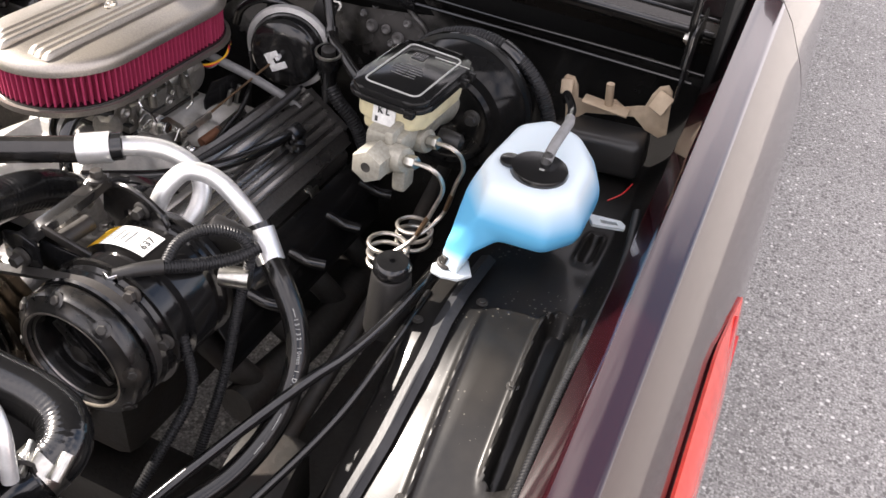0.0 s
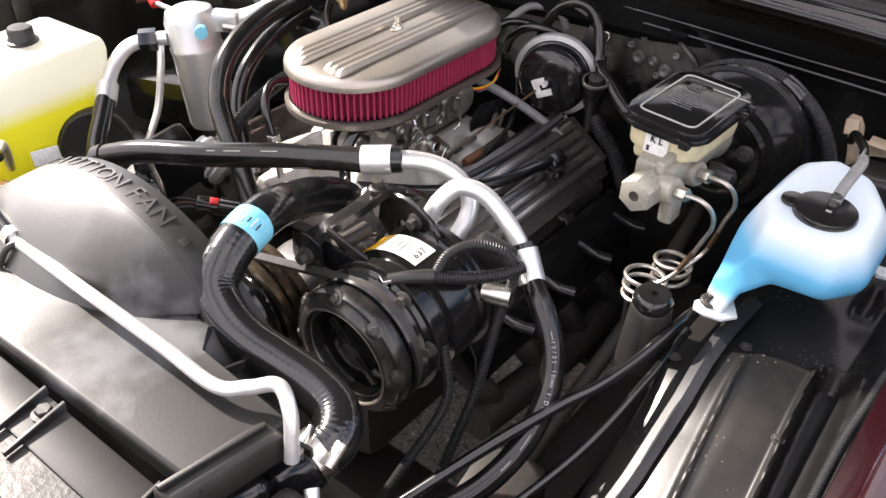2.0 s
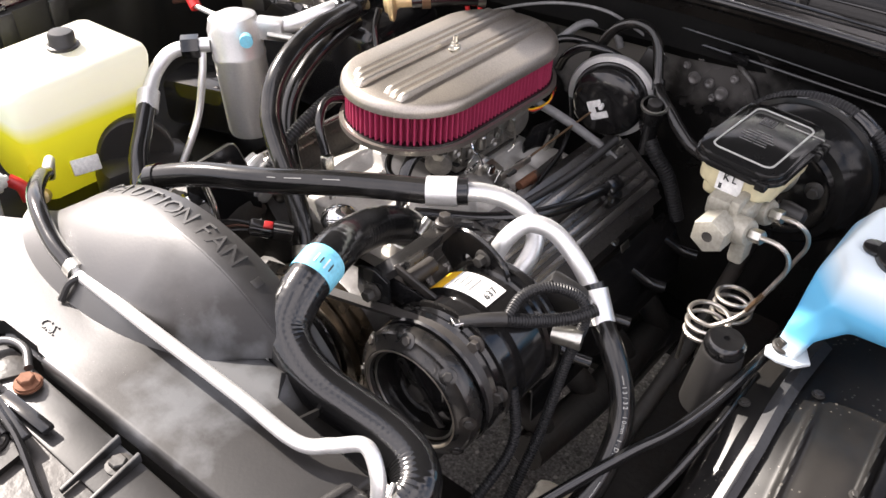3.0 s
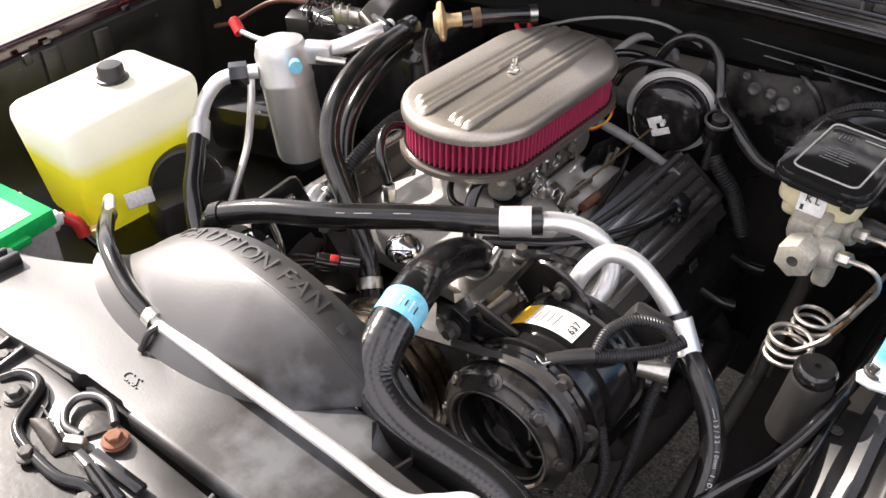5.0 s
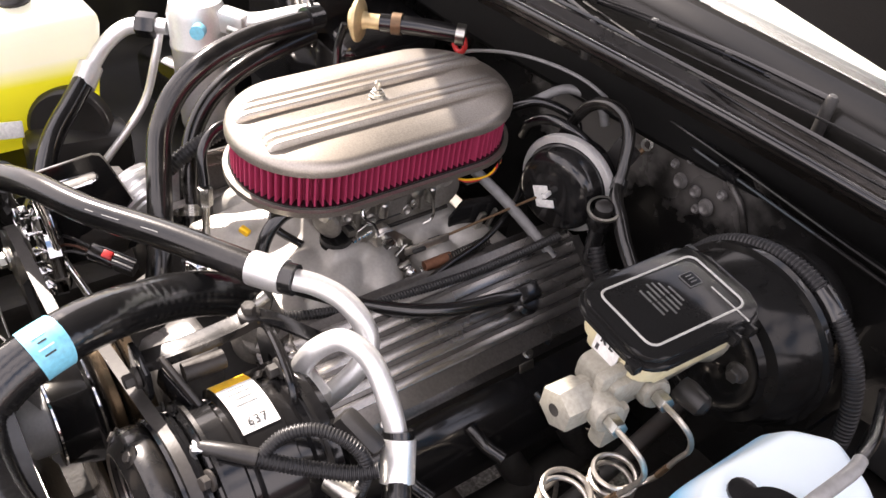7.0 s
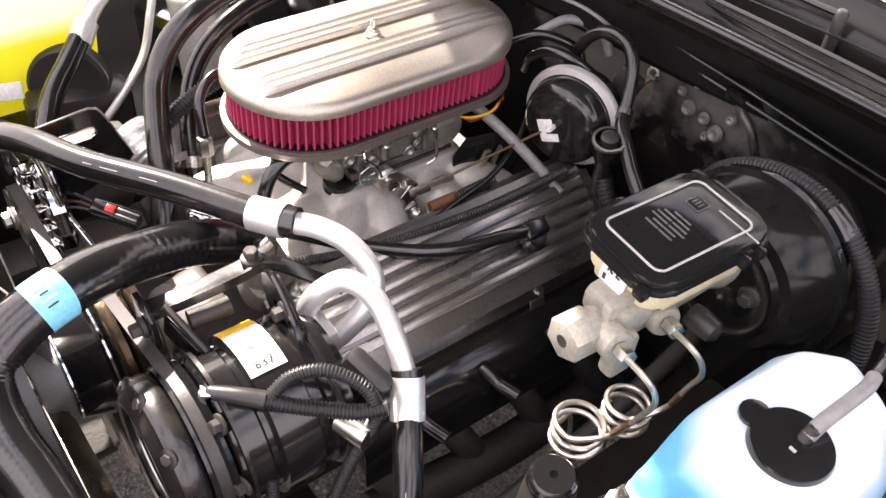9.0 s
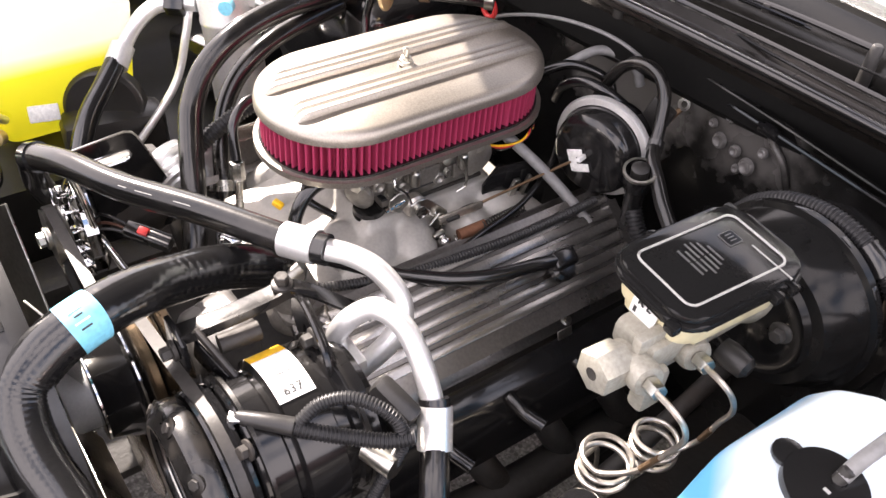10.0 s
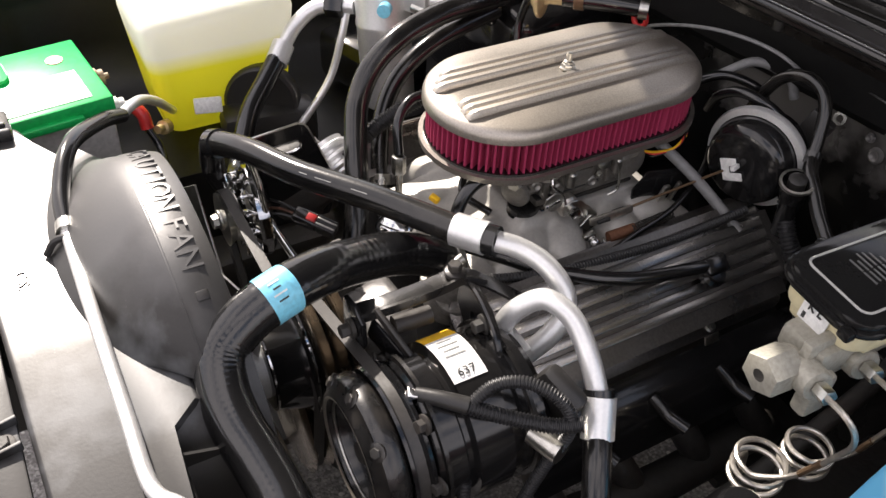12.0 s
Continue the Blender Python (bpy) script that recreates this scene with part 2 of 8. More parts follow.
def asphalt():
    """Worn tarmac: grey binder, pale stones of two sizes and dark pits."""
    m = material("asphalt", (0.33, 0.315, 0.295), 0.85, vary=0.5, grain=150, bump=0.9, stain=0.4, stain_color=(0.20, 0.19, 0.178), stain_scale=2.2)
    nt = m.node_tree
    p = nt.nodes["Principled BSDF"]
    tc = nt.nodes.new("ShaderNodeTexCoord")
    for scale, share, size, color in ((140, 0.5, 0.52, (0.52, 0.50, 0.47, 1)), (95, 0.74, 0.60, (0.19, 0.18, 0.168, 1)), (72, 0.86, 0.42, (0.78, 0.76, 0.72, 1))):
        vo = nt.nodes.new("ShaderNodeTexVoronoi")
        vo.inputs["Scale"].default_value = scale
        nt.links.new(tc.outputs["Object"], vo.inputs["Vector"])
        bw = nt.nodes.new("ShaderNodeSeparateColor")
        nt.links.new(vo.outputs["Color"], bw.inputs["Color"])
        pick = nt.nodes.new("ShaderNodeMapRange")
        pick.inputs["From Min"].default_value, pick.inputs["From Max"].default_value = share, share + 0.08
        nt.links.new(bw.outputs["Red"], pick.inputs["Value"])
        near = nt.nodes.new("ShaderNodeMapRange")
        near.inputs["From Min"].default_value, near.inputs["From Max"].default_value = size, size - 0.14
        nt.links.new(vo.outputs["Distance"], near.inputs["Value"])
        both = nt.nodes.new("ShaderNodeMath")
        both.operation = "MULTIPLY"
        nt.links.new(pick.outputs["Result"], both.inputs[0])
        nt.links.new(near.outputs["Result"], both.inputs[1])
        mx = nt.nodes.new("ShaderNodeMix")
        mx.data_type = "RGBA"
        nt.links.new(both.outputs[0], mx.inputs["Factor"])
        nt.links.new(p.inputs["Base Color"].links[0].from_socket, mx.inputs["A"])
        mx.inputs["B"].default_value = color
        nt.links.new(mx.outputs["Result"], p.inputs["Base Color"])
    return m


def clear_glass():
    m = bpy.data.materials.new("windscreen_glass")
    m.use_nodes = True
    p = m.node_tree.nodes["Principled BSDF"]
    p.inputs["Base Color"].default_value = (0.80, 0.86, 0.84, 1)
    p.inputs["Roughness"].default_value, p.inputs["IOR"].default_value = 0.22, 1.5
    p.inputs["Transmission Weight"].default_value = 1.0
    return m


M_ASPHALT, M_GLASS = asphalt(), clear_glass()


def speckle(m, scale, amount, color):
    """Scattered dust specks over a material."""
    nt = m.node_tree
    p = nt.nodes["Principled BSDF"]
    tc = nt.nodes.new("ShaderNodeTexCoord")
    vo = nt.nodes.new("ShaderNodeTexVoronoi")
    vo.inputs["Scale"].default_value = scale
    nt.links.new(tc.outputs["Object"], vo.inputs["Vector"])
    field = nt.nodes.new("ShaderNodeTexNoise")
    field.inputs["Scale"].default_value = 7.0
    nt.links.new(tc.outputs["Object"], field.inputs["Vector"])
    size = nt.nodes.new("ShaderNodeMapRange")
    size.inputs["From Min"].default_value, size.inputs["From Max"].default_value = 0.52, 0.75
    size.inputs["To Min"].default_value, size.inputs["To Max"].default_value = 0.0, amount
    nt.links.new(field.outputs["Fac"], size.inputs["Value"])
    pick = nt.nodes.new("ShaderNodeSeparateColor")
    nt.links.new(vo.outputs["Color"], pick.inputs["Color"])
    lim = nt.nodes.new("ShaderNodeMath")
    lim.operation = "MULTIPLY"
    nt.links.new(size.outputs["Result"], lim.inputs[0])
    nt.links.new(pick.outputs["Red"], lim.inputs[1])
    less = nt.nodes.new("ShaderNodeMath")
    less.operation = "LESS_THAN"
    nt.links.new(vo.outputs["Distance"], less.inputs[0])
    nt.links.new(lim.outputs[0], less.inputs[1])
    mx = nt.nodes.new("ShaderNodeMix")
    mx.data_type = "RGBA"
    nt.links.new(less.outputs[0], mx.inputs["Factor"])
    nt.links.new(p.inputs["Base Color"].links[0].from_socket, mx.inputs["A"])
    mx.inputs["B"].default_value = (*color, 1)
    nt.links.new(mx.outputs["Result"], p.inputs["Base Color"])


speckle(M_APRON, 170, 0.5, (0.10, 0.092, 0.08))
speckle(M_SHROUD, 240, 0.22, (0.07, 0.065, 0.06))
speckle(M_FIREWALL, 260, 0.4, (0.06, 0.057, 0.054))


def pale_patch(m, at, reach, color):
    """A ragged patch of paler colour round one place."""
    nt = m.node_tree
    p = nt.nodes["Principled BSDF"]
    geo = nt.nodes.new("ShaderNodeNewGeometry")
    dist = nt.nodes.new("ShaderNodeVectorMath")
    dist.operation = "DISTANCE"
    nt.links.new(geo.outputs["Position"], dist.inputs[0])
    dist.inputs[1].default_value = at
    no = nt.nodes.new("ShaderNodeTexNoise")
    no.inputs["Scale"].default_value, no.inputs["Detail"].default_value = 24.0, 8
    nt.links.new(geo.outputs["Position"], no.inputs["Vector"])
    add = nt.nodes.new("ShaderNodeMath")
    add.operation = "MULTIPLY_ADD"
    nt.links.new(no.outputs["Fac"], add.inputs[0])
    add.inputs[1].default_value = 0.20
    nt.links.new(dist.outputs["Value"], add.inputs[2])
    r = nt.nodes.new("ShaderNodeMapRange")
    r.inputs["From Min"].default_value, r.inputs["From Max"].default_value = reach + 0.12, reach + 0.07
    nt.links.new(add.outputs[0], r.inputs["Value"])
    mx = nt.nodes.new("ShaderNodeMix")
    mx.data_type = "RGBA"
    nt.links.new(r.outputs["Result"], mx.inputs["Factor"])
    nt.links.new(p.inputs["Base Color"].links[0].from_socket, mx.inputs["A"])
    mx.inputs["B"].default_value = (*color, 1)
    nt.links.new(mx.outputs["Result"], p.inputs["Base Color"])


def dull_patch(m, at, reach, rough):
    """Rougher, less specular plastic round one place."""
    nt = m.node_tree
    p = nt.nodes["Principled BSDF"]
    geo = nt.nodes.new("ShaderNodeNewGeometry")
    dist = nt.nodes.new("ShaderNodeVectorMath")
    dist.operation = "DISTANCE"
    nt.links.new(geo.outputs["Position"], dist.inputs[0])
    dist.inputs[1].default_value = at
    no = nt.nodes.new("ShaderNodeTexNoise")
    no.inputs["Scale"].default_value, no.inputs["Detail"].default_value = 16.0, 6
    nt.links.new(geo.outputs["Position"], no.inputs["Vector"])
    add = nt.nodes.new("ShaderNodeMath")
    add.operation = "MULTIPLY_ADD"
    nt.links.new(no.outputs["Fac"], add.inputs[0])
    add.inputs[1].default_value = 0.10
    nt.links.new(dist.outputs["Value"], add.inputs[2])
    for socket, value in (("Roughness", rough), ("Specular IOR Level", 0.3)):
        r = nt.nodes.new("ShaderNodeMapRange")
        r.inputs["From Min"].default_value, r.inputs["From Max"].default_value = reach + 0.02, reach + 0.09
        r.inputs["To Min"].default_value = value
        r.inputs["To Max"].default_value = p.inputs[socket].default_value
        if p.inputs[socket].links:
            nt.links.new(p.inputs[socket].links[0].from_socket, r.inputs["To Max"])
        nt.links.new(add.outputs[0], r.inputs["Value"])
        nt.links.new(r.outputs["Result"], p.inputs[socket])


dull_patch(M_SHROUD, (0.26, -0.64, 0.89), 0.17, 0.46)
pale_patch(M_FIREWALL, (0.05, 0.357, 0.895), 0.13, (0.15, 0.143, 0.135))
pale_patch(M_SHROUD, (0.19, -0.612, 0.89), 0.055, (0.085, 0.088, 0.092))
# grey round the dimples stands for sheen on the gloss paint
pale_patch(M_FIREWALL, (0.27, 0.352, 0.885), 0.07, (0.10, 0.095, 0.09))


# ---- building helpers ----
def thing(name, at, label, category, group="", kind=""):
    ob = new(name)
    ob.location, ob.empty_display_size = at, 0.05
    return tagged(ob, label, category, group, kind)


def part(name, bm, mat, parent=None, label="", angle=38):
    """One mesh object from a bmesh in world coordinates, under a thing or part."""
    me = bpy.data.meshes.new(name)
    bmesh.ops.recalc_face_normals(bm, faces=bm.faces)
    bm.to_mesh(me)
    bm.free()
    for poly in me.polygons:
        poly.use_smooth = True
    me.set_sharp_from_angle(angle=radians(angle))
    me.materials.append(mat)
    ob = new(name, me)
    if parent is not None:
        ob.parent = parent
        at = Vector(parent.location) if parent.parent is None else Vector((0, 0, 0))
        ob.matrix_parent_inverse = Matrix.Translation(-at)
    if label:
        ob["label"] = label
    return ob


def spline(points, steps=8):
    """Catmull-Rom curve through a few control points."""
    p = [Vector(q) for q in points]
    if len(p) == 2:
        return [p[0].lerp(p[1], i / steps) for i in range(steps + 1)]
    p = [2 * p[0] - p[1]] + p + [2 * p[-1] - p[-2]]
    out = []
    for i in range(1, len(p) - 2):
        for k in range(steps):
            t = k / steps
            a, b, c, d = p[i - 1], p[i], p[i + 1], p[i + 2]
            out.append(0.5 * (2 * b + (c - a) * t + (2 * a - 5 * b + 4 * c - d) * t * t + (3 * b - a - 3 * c + d) * t ** 3))
    out.append(p[-2])
    return out


def resample(pts, gap):
    out, carry = [pts[0]], 0.0
    for a, b in zip(pts, pts[1:]):
        seg = (b - a).length
        d = gap - carry
        while d <= seg:
            out.append(a.lerp(b, d / seg))
            d += gap
        carry = (carry + seg) % gap
    out.append(pts[-1])
    return out


def add_tube(bm, points, r, segs=12, steps=8, corrugated=0.0, closed=False):
    """Sweeps a round section along a smooth curve; corrugated: the pitch of its rings."""
    pts = spline(points, steps) if steps else [Vector(q) for q in points]
    if corrugated:
        pts = resample(pts, corrugated / 4)
    rings, up = [], None
    n = len(pts)
    for i, q in enumerate(pts):
        tan = (pts[min(i + 1, n - 1)] - pts[max(i - 1, 0)]).normalized()
        if up is None:
            up = tan.orthogonal().normalized()
        up = (up - tan * up.dot(tan)).normalized()
        side = tan.cross(up)
        rad = r[0] + (r[1] - r[0]) * i / max(1, n - 1) if isinstance(r, tuple) else r
        if corrugated:
            rad *= (1.0, 1.0, 0.84, 0.84)[i % 4]
        rings.append([bm.verts.new(q + rad * (math.cos(2 * math.pi * k / segs) * up + math.sin(2 * math.pi * k / segs) * side)) for k in range(segs)])
    for a, b in zip(rings, rings[1:]):
        for k in range(segs):
            bm.faces.new((a[k], a[(k + 1) % segs], b[(k + 1) % segs], b[k]))
    bm.faces.new(rings[0][::-1])
    bm.faces.new(rings[-1])
    return bm


def tube_bm(points, r, **kw):
    return add_tube(bmesh.new(), points, r, **kw)


def frame_at(at, axis, spin=0.0):
    """A pose whose z points along axis."""
    q = Vector(axis).normalized().to_track_quat("Z", "Y")
    return Matrix.Translation(at) @ q.to_matrix().to_4x4() @ Matrix.Rotation(radians(spin), 4, "Z")


def add_lathe(bm, profile, m, segs=32, start=0.0, sweep=360.0, wave=0.0, waves=0):
    """Turns (radius, height) pairs round the z axis of m."""
    full = abs(sweep - 360) < 1e-6
    cols = segs if full else segs + 1
    rings = []
    for r, h in profile:
        row = []
        for k in range(cols):
            a = radians(start + sweep * k / segs)
            rr = r * (1 + wave * math.cos(waves * a)) if wave else r
            row.append(bm.verts.new(m @ Vector((rr * math.cos(a), rr * math.sin(a), h))))
        rings.append(row)
    for a, b in zip(rings, rings[1:]):
        for k in range(segs):
            j = (k + 1) % cols
            bm.faces.new((a[k], a[j], b[j], b[k]))
    if full and tuple(profile[0]) != tuple(profile[-1]):
        for row, rr in ((rings[0], profile[0][0]), (rings[-1], profile[-1][0])):
            if rr > 1e-5:
                bm.faces.new(row)
    bmesh.ops.remove_doubles(bm, verts=[v for row in rings for v in row], dist=1e-6)
    return bm


def lathe_bm(profile, at, axis=(0, 0, 1), **kw):
    return add_lathe(bmesh.new(), profile, frame_at(at, axis), **kw)


def add_box(bm, size, m=None, bevel=0.0, segs=2, taper=1.0):
    """A box of that size centred on m, with rounded edges; taper scales its top."""
    m = m or Matrix()
    x, y, z = (s / 2 for s in size)
    v = [bm.verts.new(Vector((sx * x * (taper if sz > 0 else 1), sy * y * (taper if sz > 0 else 1), sz * z))) for sz in (-1, 1) for sx, sy in ((-1, -1), (1, -1), (1, 1), (-1, 1))]
    faces = [bm.faces.new([v[i] for i in f]) for f in ((3, 2, 1, 0), (4, 5, 6, 7), (0, 1, 5, 4), (1, 2, 6, 5), (2, 3, 7, 6), (3, 0, 4, 7))]
    made = set(v)
    if bevel:
        edges = {e for f in faces for e in f.edges}
        res = bmesh.ops.bevel(bm, geom=list(edges), offset=bevel, segments=segs, affect="EDGES", profile=0.5)
        made = {q for q in made if q.is_valid} | set(res["verts"])
    for q in made:
        q.co = m @ q.co
    return bm


def box_bm(size, m=None, bevel=0.0, **kw):
    return add_box(bmesh.new(), size, m, bevel, **kw)


def add_prism(bm, outline, h0, h1, m=None, bevel=0.0, segs=2, grow=1.0):
    """Raises a flat outline from h0 to h1 along the z axis of m."""
    m = m or Matrix()
    low = [bm.verts.new(Vector((x, y, h0))) for x, y in outline]
    high = [bm.verts.new(Vector((x * grow, y * grow, h1))) for x, y in outline]
    n = len(outline)
    faces = [bm.faces.new(low[::-1]), bm.faces.new(high)]
    faces += [bm.faces.new((low[i], low[(i + 1) % n], high[(i + 1) % n], high[i])) for i in range(n)]
    made = set(low + high)
    if bevel:
        edges = {e for f in faces[:2] for e in f.edges}
        res = bmesh.ops.bevel(bm, geom=list(edges), offset=bevel, segments=segs, affect="EDGES", profile=0.5)
        made = {q for q in made if q.is_valid} | set(res["verts"])
    for q in made:
        q.co = m @ q.co
    return bm


def prism_bm(outline, h0, h1, m=None, bevel=0.0, **kw):
    return add_prism(bmesh.new(), outline, h0, h1, m, bevel, **kw)


def rounded(w, h, r, n=6):
    """A rectangle with round corners."""
    out = []
    for cx, cy, a0 in ((w / 2 - r, h / 2 - r, 0), (-w / 2 + r, h / 2 - r, 90), (-w / 2 + r, -h / 2 + r, 180), (w / 2 - r, -h / 2 + r, 270)):
        for k in range(n + 1):
            a = radians(a0 + 90 * k / n)
            out.append((cx + r * math.cos(a), cy + r * math.sin(a)))
    return out


def ngon(r, n=6, turn=0.0):
    return [(r * math.cos(2 * math.pi * k / n + turn), r * math.sin(2 * math.pi * k / n + turn)) for k in range(n)]


def add_bolt(bm, at, axis, r=0.006, h=0.005):
    m = frame_at(at, axis)
    add_lathe(bm, [(r * 1.5, 0), (r * 1.5, h * 0.25), (r * 1.3, h * 0.35)], m, segs=16)
    add_prism(bm, ngon(r), h * 0.3, h * 1.2, m, bevel=r * 0.12, segs=1)
    return bm


def plate_bm(outer, holes, h0, h1, m):
    """A flat plate with holes through it."""
    bm = bmesh.new()
    edges = []
    for loop in [outer] + holes:
        vs = [bm.verts.new((x, y, h0)) for x, y in loop]
        edges += [bm.edges.new((a, b)) for a, b in zip(vs, vs[1:] + vs[:1])]
    res = bmesh.ops.triangle_fill(bm, edges=edges, use_beauty=True)
    faces = [g for g in res["geom"] if isinstance(g, bmesh.types.BMFace)]
    up = bmesh.ops.extrude_face_region(bm, geom=faces)
    for g in up["geom"]:
        if isinstance(g, bmesh.types.BMVert):
            g.co.z = h1
    for v in bm.verts:
        v.co = m @ v.co
    return bm


def bolt_bm(at, axis, r=0.006, h=0.005):
    return add_bolt(bmesh.new(), at, axis, r, h)


def hull_bm(points, bevel=0.0, segs=3):
    """The convex body round a few corner points."""
    bm = bmesh.new()
    vs = [bm.verts.new(Vector(q)) for q in points]
    res = bmesh.ops.convex_hull(bm, input=vs)
    bmesh.ops.delete(bm, geom=[g for g in res["geom_interior"] if isinstance(g, bmesh.types.BMVert)], context="VERTS")
    bmesh.ops.dissolve_limit(bm, angle_limit=radians(3), verts=list(bm.verts), edges=list(bm.edges))
    if bevel:
        bmesh.ops.bevel(bm, geom=list(bm.edges), offset=bevel, segments=segs, affect="EDGES", profile=0.5)
    return bm


def grid_bm(rows, thick=0.0):
    """A sheet through rows of points, with thickness along its normals."""
    bm = bmesh.new()
    vs = [[bm.verts.new(Vector(q)) for q in row] for row in rows]
    for a, b in zip(vs, vs[1:]):
        for k in range(len(a) - 1):
            bm.faces.new((a[k], a[k + 1], b[k + 1], b[k]))
    if thick:
        bm.normal_update()
        bmesh.ops.solidify(bm, geom=list(bm.faces), thickness=thick)
    return bm


def text_mesh(name, words, size, m, mat, parent, depth=0.0008, label=""):
    cu = bpy.data.curves.new(name, "FONT")
    cu.body, cu.size, cu.extrude = words, size, depth
    cu.align_x, cu.align_y, cu.resolution_u = "CENTER", "CENTER", 2
    tmp = bpy.data.objects.new(name, cu)
    scene.collection.objects.link(tmp)
    me = bpy.data.meshes.new_from_object(tmp.evaluated_get(bpy.context.evaluated_depsgraph_get()))
    bpy.data.objects.remove(tmp)
    bpy.data.curves.remove(cu)
    bm = bmesh.new()
    bm.from_mesh(me)
    bpy.data.meshes.remove(me)
    bm.transform(m)
    return part(name, bm, mat, parent, label)


def spot(p0, p1, r, segs=14):
    """A straight sleeve round a hose."""
    return tube_bm([p0, p1], r, segs=segs, steps=1)


# ---- ground and car body ----
bm = bmesh.new()
bmesh.ops.create_grid(bm, x_segments=8, y_segments=8, size=300)
tagged(part("ground", bm, M_ASPHALT), "grey coarse asphalt parking lot beside the car", "ground", kind="structure")


def fender_z(y):
    return 0.934 + 0.085 * y


def passenger_z(y):
    return 0.908 + 0.062 * y


def flank(edge, crease, upright=False):
    """Section of fender and door: sloped inner lip, flat top from edge to crease, then the flank."""
    a, b = edge, crease
    lip = [(a - 0.027, -0.085), (a - 0.027, -0.056), (a - 0.0265, -0.052), (a - 0.025, -0.048), (a - 0.004, -0.006), (a - 0.002, -0.002)]
    if upright:
        lip = [(a - 0.004, -0.030), (a - 0.004, -0.022), (a - 0.003, -0.012), (a - 0.002, -0.006), (a - 0.0015, -0.004), (a - 0.001, -0.002)]
    top = [(a, 0.0), (a + 0.004, -0.0003), ((a + b) / 2, -0.0058), (b - 0.006, -0.0112), (b - 0.002, -0.0125), (b, -0.0145)]
    side = [(0.005, -0.021), (0.021, -0.042), (0.040, -0.078), (0.056, -0.108), (0.069, -0.142), (0.078, -0.182), (0.081, -0.24), (0.076, -0.36), (0.062, -0.5), (0.042, -0.66), (0.012, -0.86)]
    return lip + top + [(b + x, z) for x, z in side]


def side_panel(sign, y0, y1, height, steps=25):
    rows = []
    for i in range(steps):
        y = y0 + (y1 - y0) * i / (steps - 1)
        nose = max(0.0, -0.6 - y) * 0.35
        edge, crease = (0.795 - 0.004 * min(y, 0.6), 0.833) if sign > 0 else (0.807, 0.864)
        rows.append([(sign * (x - nose * 0.5), y, height(y) + z - nose * 0.3) for x, z in flank(edge, crease, sign < 0)])
    return grid_bm(rows, -0.0015 * sign)


fd = thing("front_fender", (0.85, -0.2, 0.1), "glossy maroon front fender with a narrow flat top", "car fender")
part("panel", side_panel(1, -0.95, 0.60, fender_z, 41), M_MAROON, fd)
part("crease", tube_bm([(0.8355, y, fender_z(y) - 0.0175) for y in (-0.6, -0.2, 0.2, 0.59)], 0.0014, segs=6), M_INKSHADE, fd, "thin dark crease line")
fp = thing("front_fender", (-0.85, -0.2, 0.1), "glossy maroon front fender beside the coolant tank", "car fender")
part("panel", side_panel(-1, -0.95, 0.60, passenger_z), M_MAROON, fp)
# long red side marker on the fender's flank
rows = []
for i in range(27):
    y = -0.80 + 0.85 * i / 26
    w = min(1, (i + 0.8) / 2, (26.6 - i) / 5)
    row = []
    for k in range(9):
        u = -1 + k / 4
        bulge = 0.007 * (1 - u * u) * w + 0.003
        row.append((0.9015 + 0.013 * u * w + 0.93 * bulge, y, fender_z(y) - 0.150 - 0.044 * u * w + 0.36 * bulge))
    rows.append(row)
lens = part("side_marker", grid_bm(rows, -0.004), M_LENS, fd, "long red plastic side marker lens")
for u in (-0.35, 0.3):
    part("lens_rib", tube_bm([(0.9015 + 0.013 * u + 0.0090, y, fender_z(y) - 0.150 - 0.044 * u + 0.003) for y in (-0.78, -0.5, -0.2, 0.0)], 0.0024, segs=6), M_RED, lens)
for i in range(7):
    y = -0.42 + 0.16 * i
    part("tab", box_bm((0.004, 0.018, 0.02), pose(-0.794, y, passenger_z(y) - 0.025), 0.002), M_GLOSS, fp, "small folded black tab")

# doors, mirror and pillar behind the fender
# far door is unseen, added to block sun passing through the body
pd = thing("front_door", (-0.86, 1.2, 0.3), "unseen maroon passenger door added to complete the car's shadow", "car door")
part("door_skin", side_panel(-1, 0.606, 2.0, lambda y: passenger_z(0.6) + 0.04, 9), M_MAROON, pd)
door = thing("front_door", (0.86, 1.2, 0.3), "glossy maroon front door behind the fender", "car door")
part("door_skin", side_panel(1, 0.606, 2.0, lambda y: fender_z(0.6), 9), M_MAROON, door)
part("mirror_arm", tube_bm([(0.80, 0.70, 0.99), (0.815, 0.74, 1.0), (0.835, 0.78, 1.03)], 0.010), M_GLOSS, door, "black mirror arm")
part("mirror_foot", box_bm((0.05, 0.05, 0.03), pose(0.795, 0.69, 0.995, 0, 0, 0), 0.012, segs=3), M_MAROON, door)
part("mirror_shell", box_bm((0.10, 0.09, 0.08), pose(0.885, 0.81, 1.06, 10, 0, 8), 0.03, segs=4), M_MAROON, door, "dark maroon door mirror shell")
part("window_rail", tube_bm([(0.765, 0.62, 0.99), (0.73, 0.82, 1.20), (0.66, 1.1, 1.46)], 0.018), M_GLOSS, door)


COWL = [(-0.76, 0.36, 0.955), (-0.525, 0.272, 0.982), (-0.315, 0.222, 1.003), (-0.05, 0.212, 1.034), (0.149, 0.243, 1.036), (0.30, 0.292, 1.018), (0.60, 0.373, 0.982), (0.76, 0.42, 0.96)]
COWL_Y = np.polyfit([c[0] for c in COWL], [c[1] for c in COWL], 4)
COWL_Z = np.polyfit([c[0] for c in COWL], [c[2] for c in COWL], 4)


